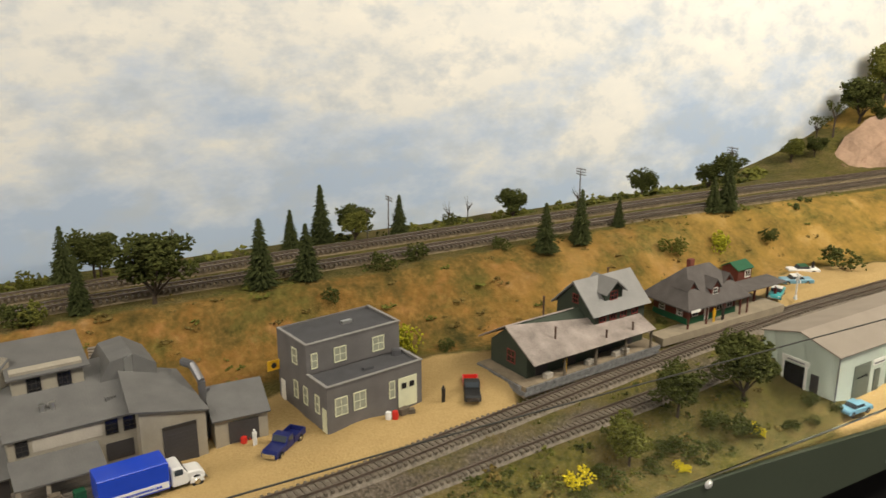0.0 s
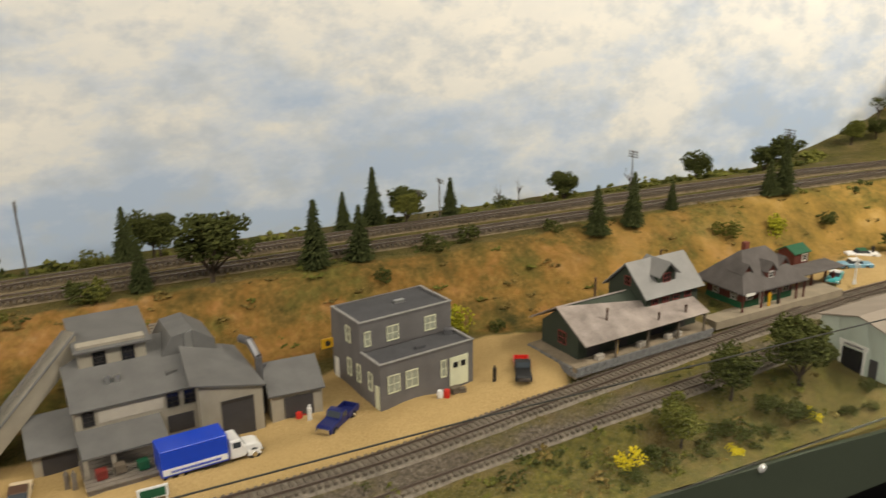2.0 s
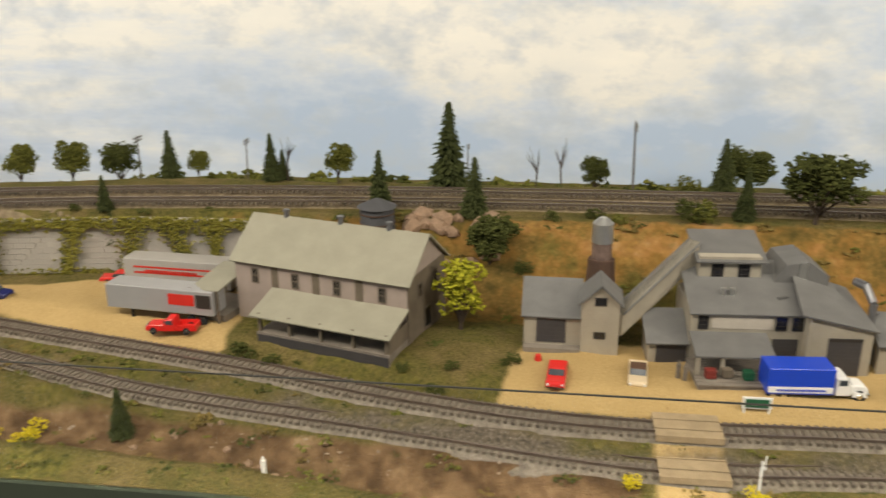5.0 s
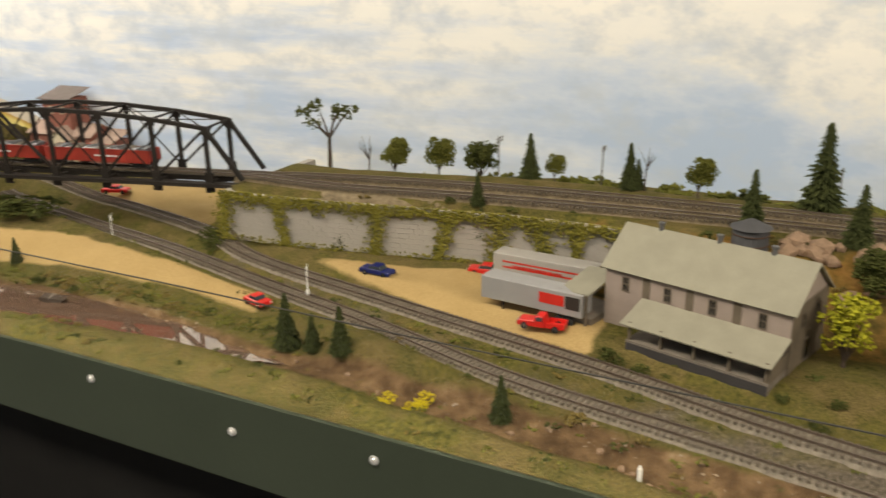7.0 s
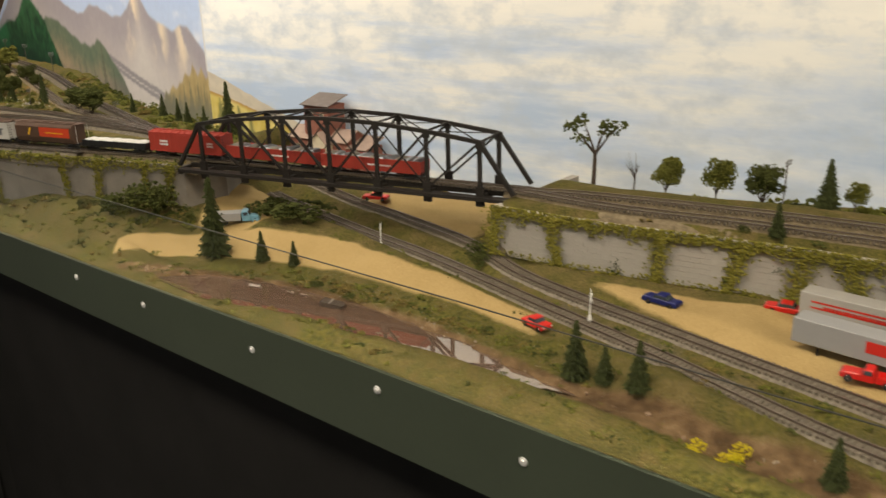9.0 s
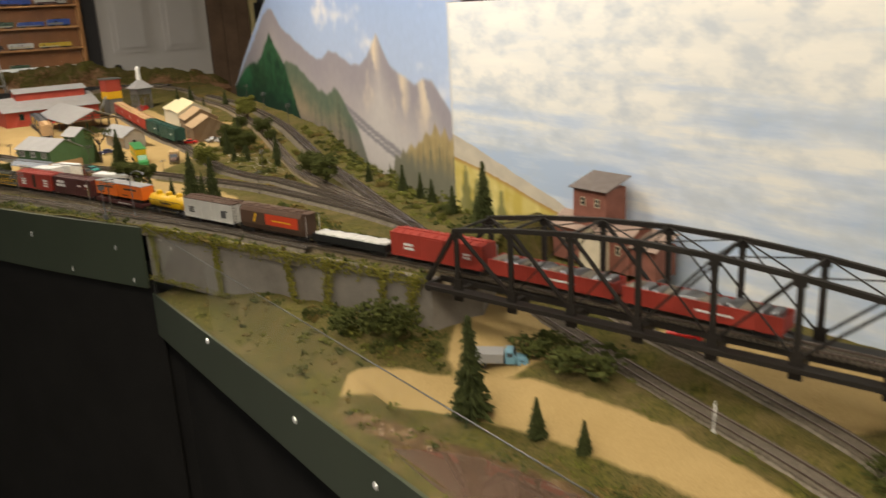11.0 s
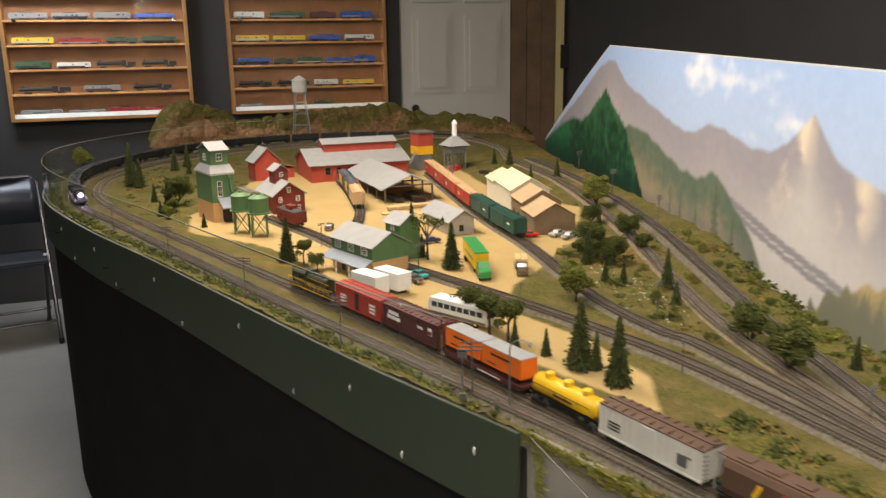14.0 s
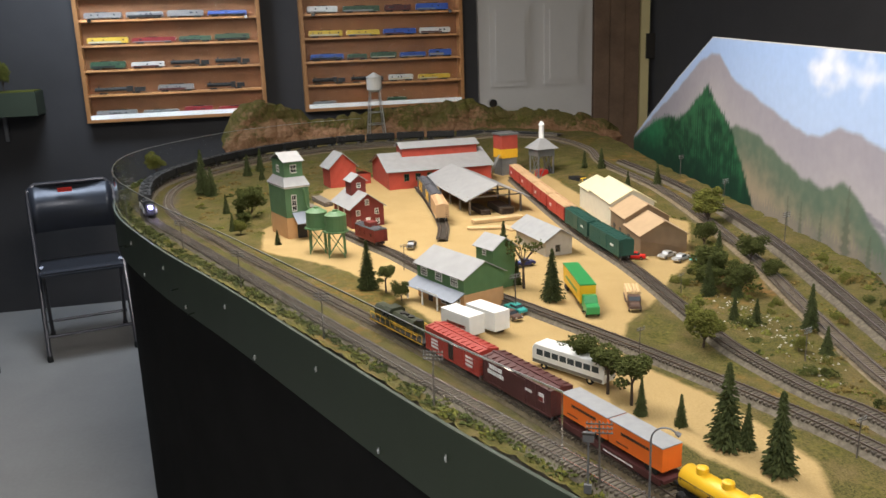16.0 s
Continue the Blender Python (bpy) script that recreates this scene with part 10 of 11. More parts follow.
def skyline(line, x, fray=0.0, pitch=60.0, seed=0.0):
    z = lerp_line(x, line) if line[0][0] <= x <= line[-1][0] else 0.0
    return z + fray * noise.noise((x * pitch, seed, 1.3)) + 0.4 * fray * noise.noise((x * pitch * 3, seed, 5.1))


def mixed(a, b, t):
    t = min(1.0, max(0.0, t))
    return tuple(p + (q - p) * t for p, q in zip(a, b))


def spikes(x, pitch, seed):
    """Saw-toothed tree tops: 0 between trees, 1 at a tip."""
    k = x / pitch + 0.3 * noise.noise((x * 11, seed, 0))
    i, f = math.floor(k), k - math.floor(k)
    tall = 0.35 + 0.65 * abs(math.sin(i * 12.9898 + seed))
    return tall * (1 - abs(2 * f - 1)) ** 1.4


def mountain_paint(x, z):
    """Colour of the painted mountains at plan x and height z, layer over layer with soft brushed edges."""
    big, fine = noise.fractal((x * 3, z * 6, 2.0), 1.0, 2.1, 4), noise.fractal((x * 22, z * 26, 4.0), 0.9, 2.0, 3)
    streak = noise.noise((x * 60, z * 9, 3.0))

    def under(top, soft_edge=0.007):
        return smooth_step(-soft_edge, soft_edge, top - z)

    col = mixed((0.35, 0.47, 0.72), (0.54, 0.62, 0.76), (1.93 - z) * 2.2)
    col = mixed(col, (0.86, 0.84, 0.84), 0.75 * smooth_step(0.2, 0.75, big + 0.12 * fine))
    top = skyline(FAR_RANGE, x, 0.007, 14, 1)
    deep = max(0.0, top - z)
    near = smooth_step(-2.75, -2.35, x)
    rock = mixed((0.31, 0.285, 0.315), (0.44, 0.40, 0.41), deep * 3.2 + 0.10 * fine)
    rock = mixed(rock, mixed((0.45, 0.405, 0.395), (0.56, 0.525, 0.50), near), smooth_step(0.04, 0.24, deep))
    ridge = max(0.0, 1 - abs(x + 2.32 + 0.5 * deep) / (0.05 + 0.55 * deep)) + 0.8 * max(0.0, 1 - abs(x + 2.10 + 0.3 * deep) / (0.05 + 0.4 * deep)) + 0.8 * max(0.0, 1 - abs(x + 1.95) / 0.08)
    lit = near * min(1.0, ridge * 1.3) * smooth_step(-0.35, 0.25, noise.noise((x * 16 + z * 6, z * 11, 6)) + 0.3 * fine) * (1 - smooth_step(0.06, 0.19, deep))
    rock = mixed(rock, (0.78, 0.66, 0.50), 0.85 * lit)
    run = lerp_line(x, [(-2.70, 1.575), (-2.56, 1.548), (-2.40, 1.515), (-2.1, 1.465)])
    if -2.75 < x < -2.05:
        rock = mixed(rock, (0.22, 0.205, 0.225), 0.85 * (1 - smooth_step(0.006, 0.013, abs(z - run - 0.012 + 0.004 * streak))))
        rock = mixed(rock, (0.22, 0.205, 0.225), 0.85 * (1 - smooth_step(0.005, 0.011, abs(z - run + 0.010 + 0.004 * streak))))
    col = mixed(col, rock, under(top))
    top = skyline(MID_HILL, x, 0.008, 24, 2)
    deep = max(0.0, top - z)
    hill = mixed((0.095, 0.135, 0.095), (0.15, 0.185, 0.125), 0.5 + 0.35 * fine)
    hill = mixed(hill, (0.36, 0.28, 0.185), smooth_step(0.03, 0.20, deep + 0.03 * fine))
    hill = mixed(hill, (0.19, 0.17, 0.155), 0.55 * smooth_step(0.0, 0.012, 1.49 + 0.04 * spikes(x, 0.016, 4) - z))
    col = mixed(col, hill, under(top, 0.009) * (x < -2.44))
    for cx, base, high, wide in ((-2.735, 1.40, 0.23, 0.040), (-2.97, 1.44, 0.11, 0.018), (-2.86, 1.42, 0.12, 0.02), (-3.05, 1.43, 0.12, 0.016), (-2.63, 1.42, 0.12, 0.025)):
        t = (z - base) / high
        if 0 < t < 1:
            edge = wide * (1 - t) * (0.7 + 0.3 * math.sin(t * 60)) + 0.002
            col = mixed(col, (0.10, 0.11, 0.075), 0.75 * (1 - smooth_step(edge * 0.6, edge * 1.3, abs(x - cx))))
    top = skyline(FOREST, x, 0.004, 30, 3) + 0.022 * (spikes(x, 0.023, 7) + 0.5 * spikes(x + 0.01, 0.041, 3) - 0.6)
    deep = max(0.0, top - z)
    wood = mixed((0.013, 0.050, 0.024), (0.038, 0.140, 0.058), 0.5 + 0.22 * streak + 0.8 * fine + 0.4 * big)
    wood = mixed(wood, (0.03, 0.20, 0.082), 0.7 * smooth_step(-4.15, -4.35, x))
    shade = smooth_step(-4.22, -4.1, x) * smooth_step(0.2, 0.7, spikes(x, 0.021, 9)) * smooth_step(0.02, 0.06, deep)
    wood = mixed(wood, (0.010, 0.030, 0.018), 0.8 * shade)
    wood = mixed(wood, (0.012, 0.032, 0.02), 0.8 * smooth_step(1.60, 1.48, z + 0.03 * fine))
    col = mixed(col, wood, under(top, 0.008) * (x < -3.2))
    top = skyline(TAN_HILL, x, 0.010, 30, 5) + 0.03 * (spikes(x, 0.06, 2) - 0.5)
    tan = mixed((0.31, 0.235, 0.11), (0.45, 0.35, 0.17), 0.5 + 0.35 * streak + 0.5 * fine)
    dark = smooth_step(-0.004, 0.010, 1.452 + 0.115 * spikes(x, 0.050, 5) - z + 0.006 * fine) + 0.7 * smooth_step(-0.004, 0.010, 1.45 + 0.10 * spikes(x + 0.02, 0.043, 1) - z)
    tan = mixed(tan, (0.13, 0.14, 0.095), 0.7 * min(1.0, dark))
    tan = mixed(tan, (0.17, 0.17, 0.13), 0.75 * smooth_step(1.52, 1.46, z + 0.02 * fine))
    col = mixed(col, tan, under(top, 0.008) * (x > -2.26))
    return col


def meadow_paint(x, z):
    """Gold meadow below a grey-tan slope, low on the sky panel."""
    fine, streak = noise.fractal((x * 22, z * 26, 4.0), 0.9, 2.0, 3), noise.noise((x * 50, z * 12, 3.0))
    gold = lerp_line(x, [(-1.71, 1.548), (-1.60, 1.530), (-1.50, 1.508), (-1.40, 1.482), (-1.25, 1.45)])
    col = mixed((0.48, 0.43, 0.35), (0.56, 0.50, 0.40), 0.5 + fine)
    if z < gold:
        col = mixed((0.50, 0.39, 0.09), (0.66, 0.56, 0.22), 0.5 + 0.8 * streak + 0.5 * fine)
        col = mixed(col, (0.36, 0.19, 0.06), 0.8 * (1 - smooth_step(0.0, 0.014, gold - z)))
        for cx, tip in ((-1.66, 1.53), (-1.62, 1.505), (-1.58, 1.515), (-1.53, 1.49)):
            edge = 0.30 * (tip - z) * (0.8 + 0.2 * math.sin(z * 180)) + 0.003
            if z < tip:
                col = mixed(col, (0.11, 0.125, 0.05), 0.8 * (1 - smooth_step(edge * 0.6, edge * 1.3, abs(x - cx))))
    return col


def painting_material(name):
    m = bpy.data.materials.new(name)
    m.use_nodes = True
    n, l = nodes_of(m)
    b = n["Principled BSDF"]
    b.inputs["Roughness"].default_value, b.inputs["Specular IOR Level"].default_value = 0.55, 0.25
    k = n.new("ShaderNodeAttribute")
    k.attribute_name = "pigment"
    tc = n.new("ShaderNodeTexCoord")
    f = n.new("ShaderNodeTexNoise")
    f.inputs["Scale"].default_value, f.inputs["Detail"].default_value = 45, 6
    l.new(tc.outputs["Object"], f.inputs["Vector"])
    r = n.new("ShaderNodeMapRange")
    r.inputs["To Min"].default_value, r.inputs["To Max"].default_value = 0.92, 1.08
    l.new(f.outputs["Fac"], r.inputs["Value"])
    v = n.new("ShaderNodeVectorMath")
    v.operation = "MULTIPLY"
    l.new(k.outputs["Color"], v.inputs[0])
    l.new(r.outputs["Result"], v.inputs[1])
    l.new(v.outputs["Vector"], b.inputs["Base Color"])
    return m


M["painting"] = painting_material("brushed_backdrop_paint")
M["board_edge"] = paint("pale_board_edge", (0.62, 0.62, 0.62), 0.6, 0, 0.05, 30, 0.0)


def painted_board(name, x0, x1, z0, top, place, pigment, label, step):
    """An upright painted board: a fine grid below the line top(x), coloured by pigment(x, z)."""
    nx, nz = int((x1 - x0) / step), int(0.62 / step)
    verts, cols, faces = [], [], []
    for i in range(nx + 1):
        x = x0 + (x1 - x0) * i / nx
        hi = top(x)
        for j in range(nz + 1):
            z = z0 + (hi - z0) * j / nz
            verts.append(place(x, z))
            cols += [*pigment(x, z), 1.0]
    for i in range(nx):
        for j in range(nz):
            a = i * (nz + 1) + j
            faces.append((a, a + nz + 1, a + nz + 2, a + 1))
    me = bpy.data.meshes.new(name)
    me.from_pydata(verts, [], faces)
    me.attributes.new("pigment", "FLOAT_COLOR", "POINT").data.foreach_set("color", cols)
    me.materials.append(M["painting"])
    return tagged(new(name, me), label, "backdrop", kind="structure")


BOARD_TOP = [(-4.70, 1.515), (-4.441, 1.64), (-4.061, 1.815), (-3.694, 1.968), (-1.705, 1.903)]


def board_point(x, z):
    p = SEAM + BD * ((SEAM.x - x) / -BD.x)
    return (p.x, p.y, z)


board = painted_board("backdrop_mountains", -4.70, -1.705, 1.31, lambda x: lerp_line(x, BOARD_TOP), board_point, mountain_paint, "painted backdrop of lilac and green mountains", 0.0062)
bm = bmesh.new()
for (ax, az), (bx, bz) in zip(BOARD_TOP, BOARD_TOP[1:]):
    p, q = Vector(board_point(ax, az)), Vector(board_point(bx, bz))
    off = Vector((0.0, 0.010, 0.0))
    lip = Vector((0, 0, 0.003))
    vs = [bm.verts.new(v) for v in (p, q, q + off, p + off, p + lip, q + lip, q + off + lip, p + off + lip)]
    for f in ((0, 1, 2, 3), (4, 7, 6, 5), (0, 4, 5, 1), (1, 5, 6, 2), (2, 6, 7, 3), (3, 7, 4, 0)):
        bm.faces.new([vs[i] for i in f])
part("board_edge", bm, M["board_edge"], board)
painted_board("backdrop_meadow", -1.703, -1.26, 1.32, lambda x: lerp_line(x, [(-1.703, 1.602), (-1.63, 1.582), (-1.548, 1.556), (-1.45, 1.525), (-1.355, 1.498), (-1.26, 1.46)]) + 0.004 * noise.noise((x * 30, 0, 0)),
              lambda x, z: (x, SKY_Y - 0.0015, z), meadow_paint, "gold meadow slope painted low on the backdrop", 0.006)
bm = bmesh.new()
box(bm, -1.708, -1.702, SKY_Y - 0.0008, SKY_Y + 0.03, 1.60, 1.902)
structure("trim_seam", bm, M["board_edge"], "pale joint strip where the backdrops meet", "trim")

# ---- far hills behind the loop ----
M["hill_rock"] = ground_material("carved_hill_rock", ((0.16, 0.075, 0.035), (0.36, 0.20, 0.12)))
HILLS = [(0.356, 1.53), (0.42, 1.66), (0.47, 1.705), (0.564, 1.717), (0.64, 1.695), (0.699, 1.674), (0.765, 1.614), (0.921, 1.606), (1.037, 1.628), (1.16, 1.64), (1.273, 1.659), (1.40, 1.65), (1.514, 1.667), (1.666, 1.662),
         (1.75, 1.62), (1.821, 1.601), (1.979, 1.608), (2.14, 1.584), (2.304, 1.53), (2.38, 1.48)]
verts, faces, vals = [], [], {"sand": [], "earth": [], "gravel": [], "mud": []}
cols, rows_n = 170, 20
for i in range(cols + 1):
    y = 0.35 + 2.02 * i / cols
    top = float(np.interp(y, [h[0] for h in HILLS], [h[1] for h in HILLS])) + 0.010 * noise.noise((y * 16, 2, 3)) + 0.006 * noise.noise((y * 45, 5, 1))
    bulge = 0.10 * math.sin(math.pi * min(1, max(0, (y - 0.3) / 2.1)))
    for j in range(rows_n + 1):
        t = j / rows_n
        x = -5.30 - 0.09 * t - bulge * 0.3 + 0.030 * noise.noise((y * 11, t * 3.5, 8)) + 0.016 * noise.noise((y * 32, t * 9, 2)) + (0.16 * smooth_step(1.55, 2.35, y) if y > 1.55 else 0)
        verts.append((x, y, 1.44 + (top - 1.44) * t))
        vals["earth"].append(0.5 + 0.45 * noise.noise((y * 7, t * 2.5, 4)) - 0.75 * (t - 0.62))
        for k in ("sand", "gravel", "mud"):
            vals[k].append(0.0)
for i in range(cols):
    for j in range(rows_n):
        a = i * (rows_n + 1) + j
        faces.append((a, a + 1, a + rows_n + 2, a + rows_n + 1))
me = bpy.data.meshes.new("far_hills")
me.from_pydata(verts, [], faces)
me.materials.append(M["hill_rock"])
for k, v in vals.items():
    me.attributes.new(k, "FLOAT", "POINT").data.foreach_set("value", v)
hills = tagged(new("ground_far_hills", me), "carved tan and green rock hills behind the loop", "hills", kind="structure")
sol = hills.modifiers.new("thick", "SOLIDIFY")
sol.thickness, sol.offset = 0.03, -1

# ---- fascia screws ----
bm = bmesh.new()
tube(bm, (0, 0, 0), (0, -0.0016, 0), 0.0055, 0.0050, 12)
tube(bm, (0, -0.0016, 0), (0, -0.0030, 0), 0.0034, 0.0022, 10)
screw_mesh = mesh_of(bm, "screw", M["screw"])
low_board, high_board = bpy.data.objects["fascia_low"], bpy.data.objects["fascia_high"]
for i, x in enumerate((-1.43, -1.097, -0.88, -0.60, -0.354, -0.138, 0.046, 0.24, 0.44, 0.66, 0.88, 1.10, 1.32, 1.65)):
    ob = new("screw", screw_mesh)
    ob.parent = low_board
    ob.matrix_world = pose(x, FRONT_Y - 0.0125, 1.298 if x > 1.5 else 1.366 if x in (-1.43, -0.354, 0.046, 0.44, 0.88, 1.32) else 1.350)
for x, y, z in ((-2.822, 0.389, 1.467), (-2.416, 0.544, 1.467), (-2.059, 0.682, 1.464), (-2.224, 0.616, 1.402), (-1.939, 0.730, 1.402), (-1.760, 0.806, 1.402), (-2.676, 0.442, 1.402), (-3.201, 0.235, 1.467), (-3.064, 0.290, 1.402), (-3.404, 0.163, 1.402), (-3.52, 0.122, 1.467), (-1.80, 0.79, 1.464)):
    ob = new("screw", screw_mesh)
    ob.parent = high_board
    ob.matrix_world = pose(x + 0.003, y - 0.007, z, 0, 0, -21)
for x, z in ((-3.02, 1.435), (-2.98, 1.40), (-3.5, 1.45), (-3.56, 1.44)):
    t_ = [p for p in FASCIA_LINE if p[0] <= x][0]
    bm = bmesh.new()
    tube(bm, (0, -0.006, 0), (0.035, -0.008, 0.006), 0.0018, 0.0018, 6)
    ob = part("wire_hook", bm, M["chrome"], high_board)
    ob.matrix_world = pose(t_[0], t_[1], z, 0, 0, -21)

# ---- clear guards ----
# light in the clear cut edges is painted: a lit and a dark copy
M["guard_edge"] = paint("acrylic_edge_painted_lit", (0.30, 0.31, 0.30), 0.25, 0, 0.05, 50, 0.0)
M["dark_edge"] = paint("acrylic_edge_painted_dark", (0.055, 0.055, 0.05), 0.3, 0, 0.05, 50, 0.0)


def guard(name, pts, z0, tops, label, edge="guard_edge"):
    """A clear upright sheet along a line; tubes on its top and bottom carry painted edge light."""
    root = tagged(new(name), label, "guard", kind="structure")
    bm = bmesh.new()
    rows_ = []
    for i, (x, y) in enumerate(pts):
        a, b = pts[max(i - 1, 0)], pts[min(i + 1, len(pts) - 1)]
        d = Vector((b[0] - a[0], b[1] - a[1])).normalized() * 0.0025
        rows_.append([bm.verts.new(v) for v in ((x, y, z0), (x, y, tops[i]), (x - d.y, y + d.x, tops[i]), (x - d.y, y + d.x, z0))])
    for a, b in zip(rows_, rows_[1:]):
        for i in range(4):
            j = (i + 1) % 4
            bm.faces.new((a[i], a[j], b[j], b[i]))
    bm.faces.new(rows_[0])
    bm.faces.new(rows_[-1][::-1])
    ob = part("clear_sheet", bm, M["acrylic"], root)
    ob.visible_shadow = False
    bm = bmesh.new()
    for (x, y), z, (x2, y2), z2 in zip(pts, tops, pts[1:], tops[1:]):
        tube(bm, (x, y, z + 0.001), (x2, y2, z2 + 0.001), 0.0008, 0.0008, 5)
    part("cut_edge", bm, M[edge], root)
    bm = bmesh.new()
    for (x, y), (x2, y2) in zip(pts, pts[1:]):
        tube(bm, (x, y - 0.001, z0), (x2, y2 - 0.001, z0), 0.0008, 0.0008, 5)
    part("lower_edge", bm, M[edge], root)
    return root


gpts = [(x + 0.002, y + 0.006) for x, y in FASCIA_LINE if x < -1.80]
gpts = gpts[: int(len(gpts) * 0.80)]
gtop = [1.622] * len(gpts)
guard("guard_high", gpts, 1.505, gtop, "clear acrylic guard standing on the high fascia")
lpts = [(-1.725 + 4.8 * k / 16, FRONT_Y - 0.009) for k in range(17)]
guard("guard_low", lpts, 1.372, [1.511] * 6 + [1.508] * 4 + [1.502, 1.496] + [1.49] * 5, "clear acrylic guard along the low fascia", "dark_edge")

# ---- display cases on the far wall ----
M["oak"] = paint("orange_oak", (0.42, 0.20, 0.07), 0.45, 0, 0.18, 12, 0.1, 150)
M["oak_back"] = paint("brown_oak_back", (0.24, 0.10, 0.035), 0.6, 0, 0.2, 8, 0.1, 120)
WALL_X = -6.3
SHELF_Z = [1.612 + 0.137 * k for k in range(8)]


def shelf_model(x, y, z, length, colour, kind, seed):
    rng = random.Random(seed)
    root = thing("model_train", "small %s model on a display shelf" % kind, "model train", "shelf models", pose(x, y, z, 0, 0, 90))
    h = rng.uniform(0.030, 0.042)
    if "steam" in kind:
        bm = bmesh.new()
        tube(bm, (-length * 0.48, 0, 0.026), (length * 0.15, 0, 0.026), 0.011, 0.011, 12)
        tube(bm, (-length * 0.40, 0, 0.035), (-length * 0.40, 0, 0.046), 0.004, 0.005, 8)
        part("boiler", bm, colour, root)
        block_part("cab", root, colour, length * 0.14, length * 0.26, -0.014, 0.014, 0.010, 0.042)
        block_part("tender", root, colour, length * 0.29, length * 0.5, -0.014, 0.014, 0.010, 0.034)
    else:
        side_solid("body", root, [(-length / 2, 0.009), (length / 2, 0.009), (length / 2, h), (length / 2 - 0.006, h + 0.004), (-length / 2 + 0.006, h + 0.004), (-length / 2, h - 0.006)], 0.015, colour, 0.001)
        band = rng.choice((M["model_grey"], M["coal_black"], M["model_cream"], M["maroon"]))
        block_part("side_band", root, band, -length * 0.47, length * rng.uniform(0.1, 0.47), -0.0156, -0.0150, h * 0.28, h * rng.uniform(0.42, 0.6))
        for k in range(rng.randint(2, 5)):
            u = -length * 0.4 + length * 0.8 * rng.random()
            block_part("side_window", root, M["car_glass"], u - 0.004, u + 0.004, -0.0158, -0.0152, h * 0.62, h * 0.84)
        block_part("roof_gear", root, M["truck_black"], -length * 0.2, length * rng.uniform(0.0, 0.3), -0.006, 0.006, h + 0.0035, h + 0.0075)
    bm = bmesh.new()
    for s in (-1, 1):
        box(bm, s * length * 0.32 - 0.02, s * length * 0.32 + 0.02, -0.012, 0.012, 0, 0.0092)
    part("wheel_trucks", bm, M["truck_black"], root)
    return root


tint("model_cream", (0.42, 0.38, 0.28))
PALETTE = [tint("model_yellow", (0.50, 0.34, 0.03)), tint("model_red", (0.24, 0.018, 0.022)), tint("model_green", (0.035, 0.075, 0.04)), tint("model_grey", (0.20, 0.195, 0.19)), tint("model_blue", (0.03, 0.075, 0.30)), M["coal_black"], M["maroon"], tint("model_white", (0.50, 0.49, 0.46))]
NAMES = ["yellow diesel", "dark red diesel", "green diesel", "grey passenger car", "blue diesel", "black steam engine", "maroon boxcar", "white boxcar"]
PLAN = {0: [[(3, 0.22), (3, 0.2), (1, 0.16), (1, 0.2)], [(5, 0.28), (3, 0.2), (5, 0.22)], [(2, 0.19), (7, 0.18), (5, 0.22), (5, 0.2)], [(0, 0.22), (1, 0.24), (2, 0.18), (2, 0.2)], [(3, 0.2), (3, 0.2), (3, 0.2), (4, 0.22)], [(0, 0.2), (0, 0.14), (4, 0.2), (6, 0.2)], [(1, 0.22), (2, 0.2), (0, 0.2)]],
        1: [[(3, 0.14), (2, 0.12)], [(5, 0.2), (5, 0.2), (7, 0.15), (0, 0.2)], [(4, 0.2), (2, 0.12), (2, 0.16), (4, 0.16), (4, 0.14)], [(0, 0.2), (0, 0.2), (4, 0.2), (7, 0.19)], [(7, 0.18), (2, 0.22), (6, 0.16), (4, 0.2)], [(1, 0.3), (6, 0.2), (5, 0.22)], [(2, 0.2), (4, 0.2), (1, 0.2)]]}
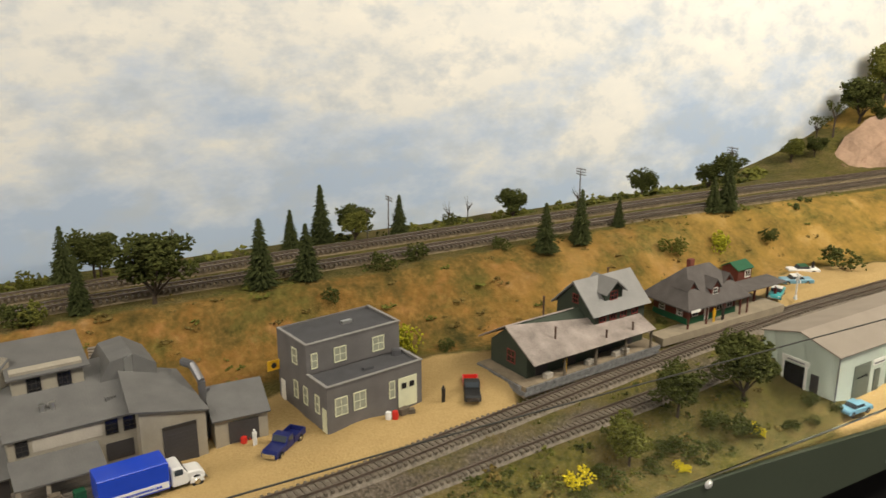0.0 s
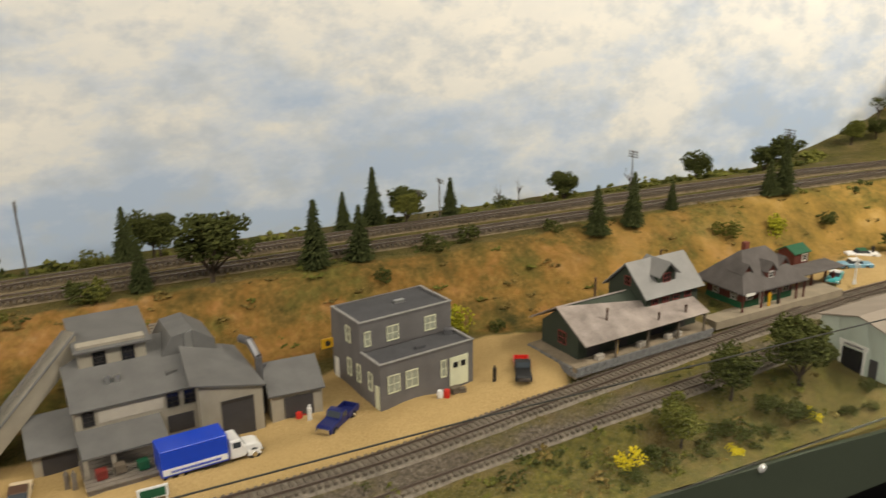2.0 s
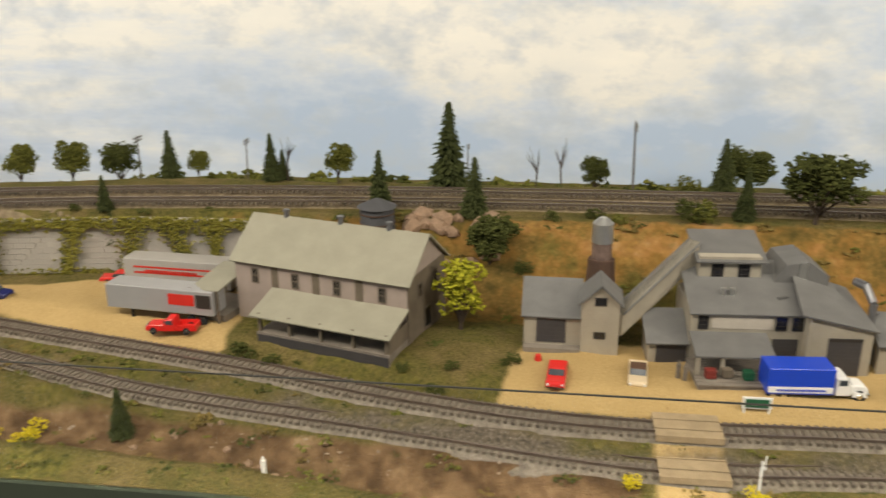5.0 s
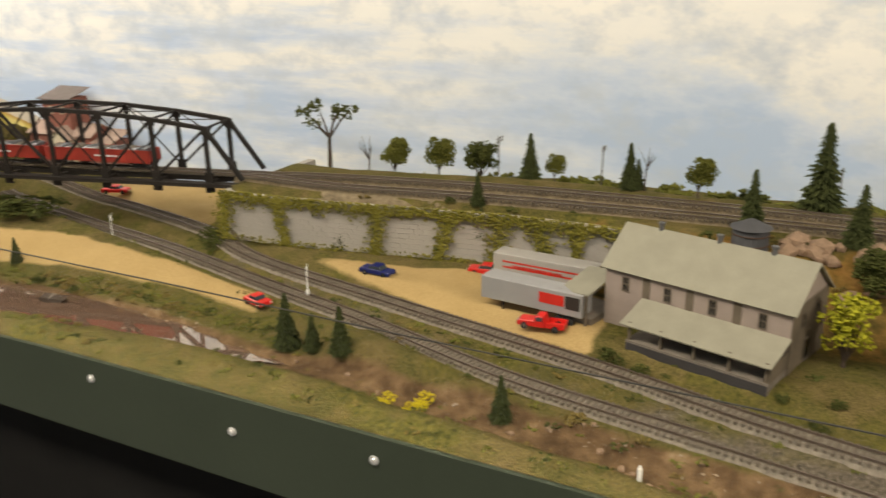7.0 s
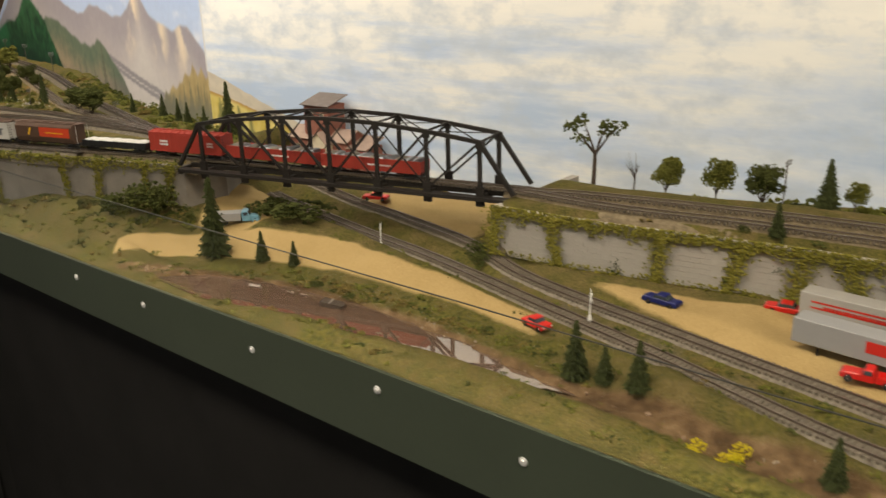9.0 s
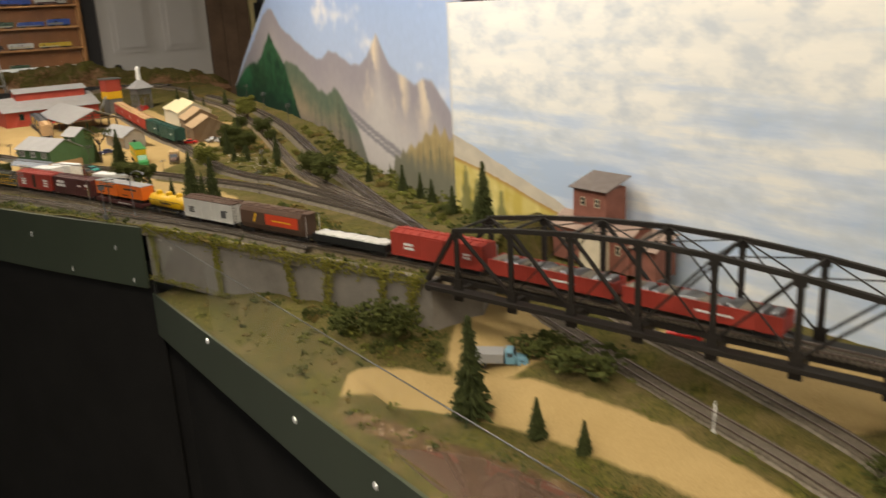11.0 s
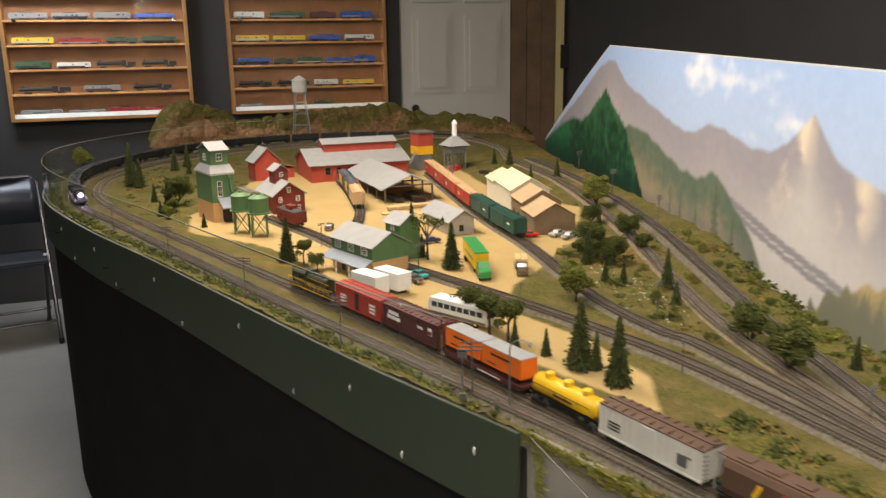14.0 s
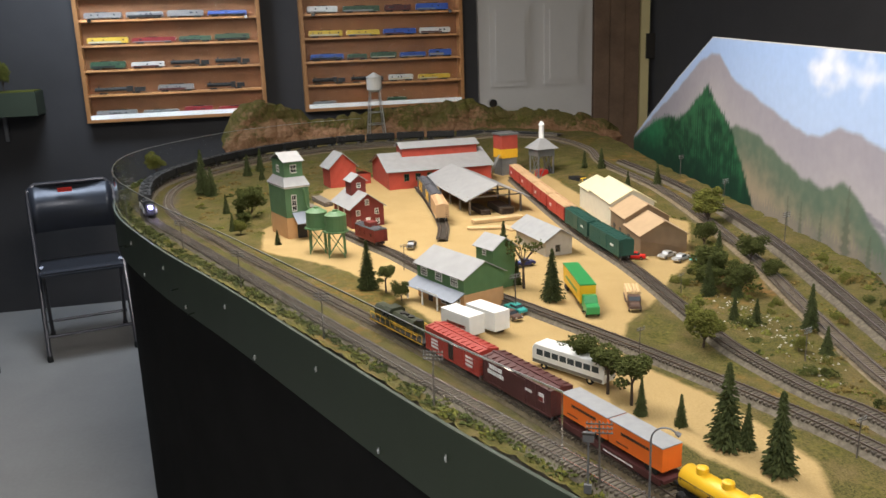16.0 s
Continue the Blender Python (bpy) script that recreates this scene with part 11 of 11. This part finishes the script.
for c, (y0, y1) in enumerate(((-0.415, 0.597), (0.822, 1.812))):
    case = thing("display_case", "oak wall display case with rows of model trains", "display case", "display cases", pose(WALL_X, 0, 0))
    block_part("back_panel", case, M["oak_back"], 0.002, 0.008, y0, y1, SHELF_Z[0] - 0.02, 2.62)
    for y in (y0, y1 - 0.022):
        block_part("side", case, M["oak"], 0.008, 0.085, y, y + 0.022, SHELF_Z[0] - 0.02, 2.62)
    block_part("bottom", case, M["oak"], 0.008, 0.085, y0 + 0.022, y1 - 0.022, SHELF_Z[0] - 0.02, SHELF_Z[0] - 0.002)
    block_part("door_track", case, M["white"], 0.070, 0.087, y0 + 0.022, y1 - 0.022, SHELF_Z[0] - 0.002, SHELF_Z[0] + 0.022, "white sliding door track")
    block_part("top", case, M["oak"], 0.008, 0.085, y0 + 0.022, y1 - 0.022, 2.60, 2.62)
    for k in range(1, 8):
        z = SHELF_Z[k] - (SHELF_Z[1] - SHELF_Z[0]) * 0
        block_part("shelf", case, M["oak"], 0.008, 0.080, y0 + 0.022, y1 - 0.022, z - 0.012, z)
    glass = block_part("glass_door", case, M["acrylic"], 0.088, 0.091, y0 + 0.022, y1 - 0.022, SHELF_Z[0], 2.60)
    glass.visible_shadow = False
    for yy in (y0 + 0.08, y1 - 0.08):
        bm = bmesh.new()
        tube(bm, (0.091, yy, 2.155), (0.097, yy, 2.155), 0.012, 0.010, 12)
        part("finger_pull", bm, M["chrome"], case)
    for r, items in enumerate(PLAN[c]):
        y = y0 + 0.05
        for i, (k, ln) in enumerate(items):
            gap = (y1 - y0 - 0.1 - sum(t[1] for t in items)) / max(1, len(items))
            shelf_model(WALL_X + 0.045, y + ln / 2, SHELF_Z[r] + (0.022 if r == 0 else 0.0) - (0.022 if r == 0 else 0), ln, PALETTE[k], NAMES[k], c * 100 + r * 10 + i)
            y += ln + gap

# ---- door and post ----
M["door_white"] = paint("off_white_door_paint", (0.66, 0.62, 0.57), 0.45, 0, 0.05, 4, 0.02, 90)
M["dark_plank"] = paint("dark_brown_plank", (0.23, 0.145, 0.09), 0.6, 0, 0.3, 6, 0.2, 60)
M["jamb"] = paint("pale_yellow_jamb", (0.72, 0.60, 0.30), 0.6, 0, 0.06, 8, 0.02, 90)
door = tagged(new("door_1"), "closed off-white six-panel door with steel knob", "door", kind="structure")
block_part("leaf", door, M["door_white"], WALL_X, WALL_X + 0.03, 1.925, 2.69, FLOOR + 0.005, 2.53)
for y0, y1 in ((2.00, 2.26), (2.36, 2.62)):
    for z0, z1 in ((0.62, 1.22), (1.36 + 0.32, 2.18), (2.26, 2.46)):
        for k, (i, p) in enumerate(((0.0, 0.010), (0.022, -0.003), (0.034, 0.020))):
            if k != 1:
                block_part("panel_rim" if k == 0 else "panel", door, M["door_white"], WALL_X + 0.028, WALL_X + 0.03 + p, y0 + i, y1 - i, z0 + i, z1 - i)
bm = bmesh.new()
tube(bm, (WALL_X + 0.03, 1.995, 1.585), (WALL_X + 0.075, 1.995, 1.585), 0.012, 0.012, 12)
tube(bm, (WALL_X + 0.06, 1.995, 1.585), (WALL_X + 0.095, 1.995, 1.585), 0.028, 0.026, 16)
part("door_knob", bm, M["chrome"], door, "steel door knob")
bm = bmesh.new()
for k in range(3):
    box(bm, WALL_X, WALL_X + 0.05 + 0.008 * (k % 2), 2.70 + k * 0.105, 2.80 + k * 0.105, FLOOR, 2.95)
structure("trim_planks", bm, M["dark_plank"], "dark brown upright planks beside the door", "trim")
bm = bmesh.new()
box(bm, WALL_X, WALL_X + 0.045, 3.025, 3.085, FLOOR, 2.95)
structure("trim_jamb", bm, M["jamb"], "pale yellow painted upright jamb", "trim")
hinge = block_part("hinge_plate", None, M["ink"], WALL_X + 0.045, WALL_X + 0.06, 3.06, 3.12, 1.82, 1.98)
tagged(hinge, "black iron latch plate on the jamb", "latch")

# ---- chairs and the shelf layout on the left ----
M["chair_steel"] = paint("slate_grey_enamel", (0.055, 0.06, 0.075), 0.32, 0.3, 0.12, 12, 0.05)
M["chair_tube"] = paint("grey_steel_tube", (0.10, 0.10, 0.115), 0.3, 0.6, 0.1, 20, 0.0)


def folding_chair(label, m):
    root = thing("folding_chair", label, "chair", "folding chairs", m)
    for s in (-1, 1):
        bm = bmesh.new()
        tube(bm, (0.20, s * 0.205, 0.015), (-0.16, s * 0.205, 0.80), 0.011, 0.011, 10)
        part("front_leg", bm, M["chair_tube"], root)
        bm = bmesh.new()
        tube(bm, (-0.22, s * 0.185, 0.015), (0.10, s * 0.185, 0.46), 0.010, 0.010, 10)
        part("rear_leg", bm, M["chair_tube"], root)
        for x, y in ((0.20, 0.205), (-0.22, 0.185)):
            bm = bmesh.new()
            tube(bm, (x, s * y, 0.0), (x, s * y, 0.03), 0.014, 0.013, 10)
            part("foot_cap", bm, M["tyre"], root)
    bm = bmesh.new()
    tube(bm, (-0.16, -0.205, 0.80), (-0.175, -0.17, 0.835), 0.011, 0.011, 8)
    tube(bm, (-0.175, -0.17, 0.835), (-0.175, 0.17, 0.835), 0.011, 0.011, 8)
    tube(bm, (-0.175, 0.17, 0.835), (-0.16, 0.205, 0.80), 0.011, 0.011, 8)
    part("top_tube", bm, M["chair_tube"], root)
    bm = bmesh.new()
    n = 12
    ring = []
    for i in range(n + 1):
        y = -0.195 + 0.39 * i / n
        bow = -0.03 * (1 - (y / 0.2) ** 2)
        ring.append([bm.verts.new((-0.07 + bow, y, 0.60)), bm.verts.new((-0.155 + bow, y, 0.825)), bm.verts.new((-0.160 + bow, y, 0.825)), bm.verts.new((-0.075 + bow, y, 0.60))])
    for a, b in zip(ring, ring[1:]):
        for i in range(4):
            j = (i + 1) % 4
            bm.faces.new((a[i], a[j], b[j], b[i]))
    bm.faces.new(ring[0])
    bm.faces.new(ring[-1][::-1])
    part("backrest", bm, M["chair_steel"], root, smooth=True)
    bm = bmesh.new()
    prism(bm, [(-0.19, 0.435), (0.17, 0.455), (0.20, 0.445), (0.19, 0.425), (-0.19, 0.415)], -0.195, 0.195)
    bmesh.ops.bevel(bm, geom=bm.edges[:], offset=0.008, segments=2, affect="EDGES")
    part("seat", bm, M["chair_steel"], root)
    for x, z in ((0.155, 0.115), (-0.165, 0.10)):
        bm = bmesh.new()
        tube(bm, (x, -0.2, z), (x, 0.2, z), 0.008, 0.008, 8)
        part("stretcher", bm, M["chair_tube"], root)
    return root


ch = folding_chair("slate grey steel folding chair on concrete floor", pose(-5.57, -0.43, FLOOR, 0, 0, 12))
block_part("sticker", ch, M["red"], -0.148, -0.142, -0.06, 0.01, 0.79, 0.812, "small red sticker")
copy_thing(folding_chair("slate grey steel folding chair beside another", pose(-5.40, -1.06, FLOOR, 0, 0, 14)), pose(-5.25, -1.66, FLOOR, 0, 0, 14))

side = thing("wall_diorama", "green-edged shelf diorama with a small tree", "diorama", at=pose(-6.08, -0.86, 1.66))
block_part("green_board", side, M["fascia"], -0.20, 0.0, -0.5, 0.22, 0.0, 0.128)
block_part("turf", side, M["leaf_olive"], -0.198, -0.01, -0.49, 0.21, 0.128, 0.134)
plant(LEAFY[2], -6.12, -0.80, 1.794, 0.17, 0.09)
plant(LEAFY[2], -6.15, -0.86, 1.794, 0.12, 0.08)
bm = bmesh.new()
for y in (-0.25, 0.0):
    box(bm, -0.21, -0.19, y - 0.01, y + 0.01, -0.15, 0.0)
part("bracket", bm, M["steel"], side)
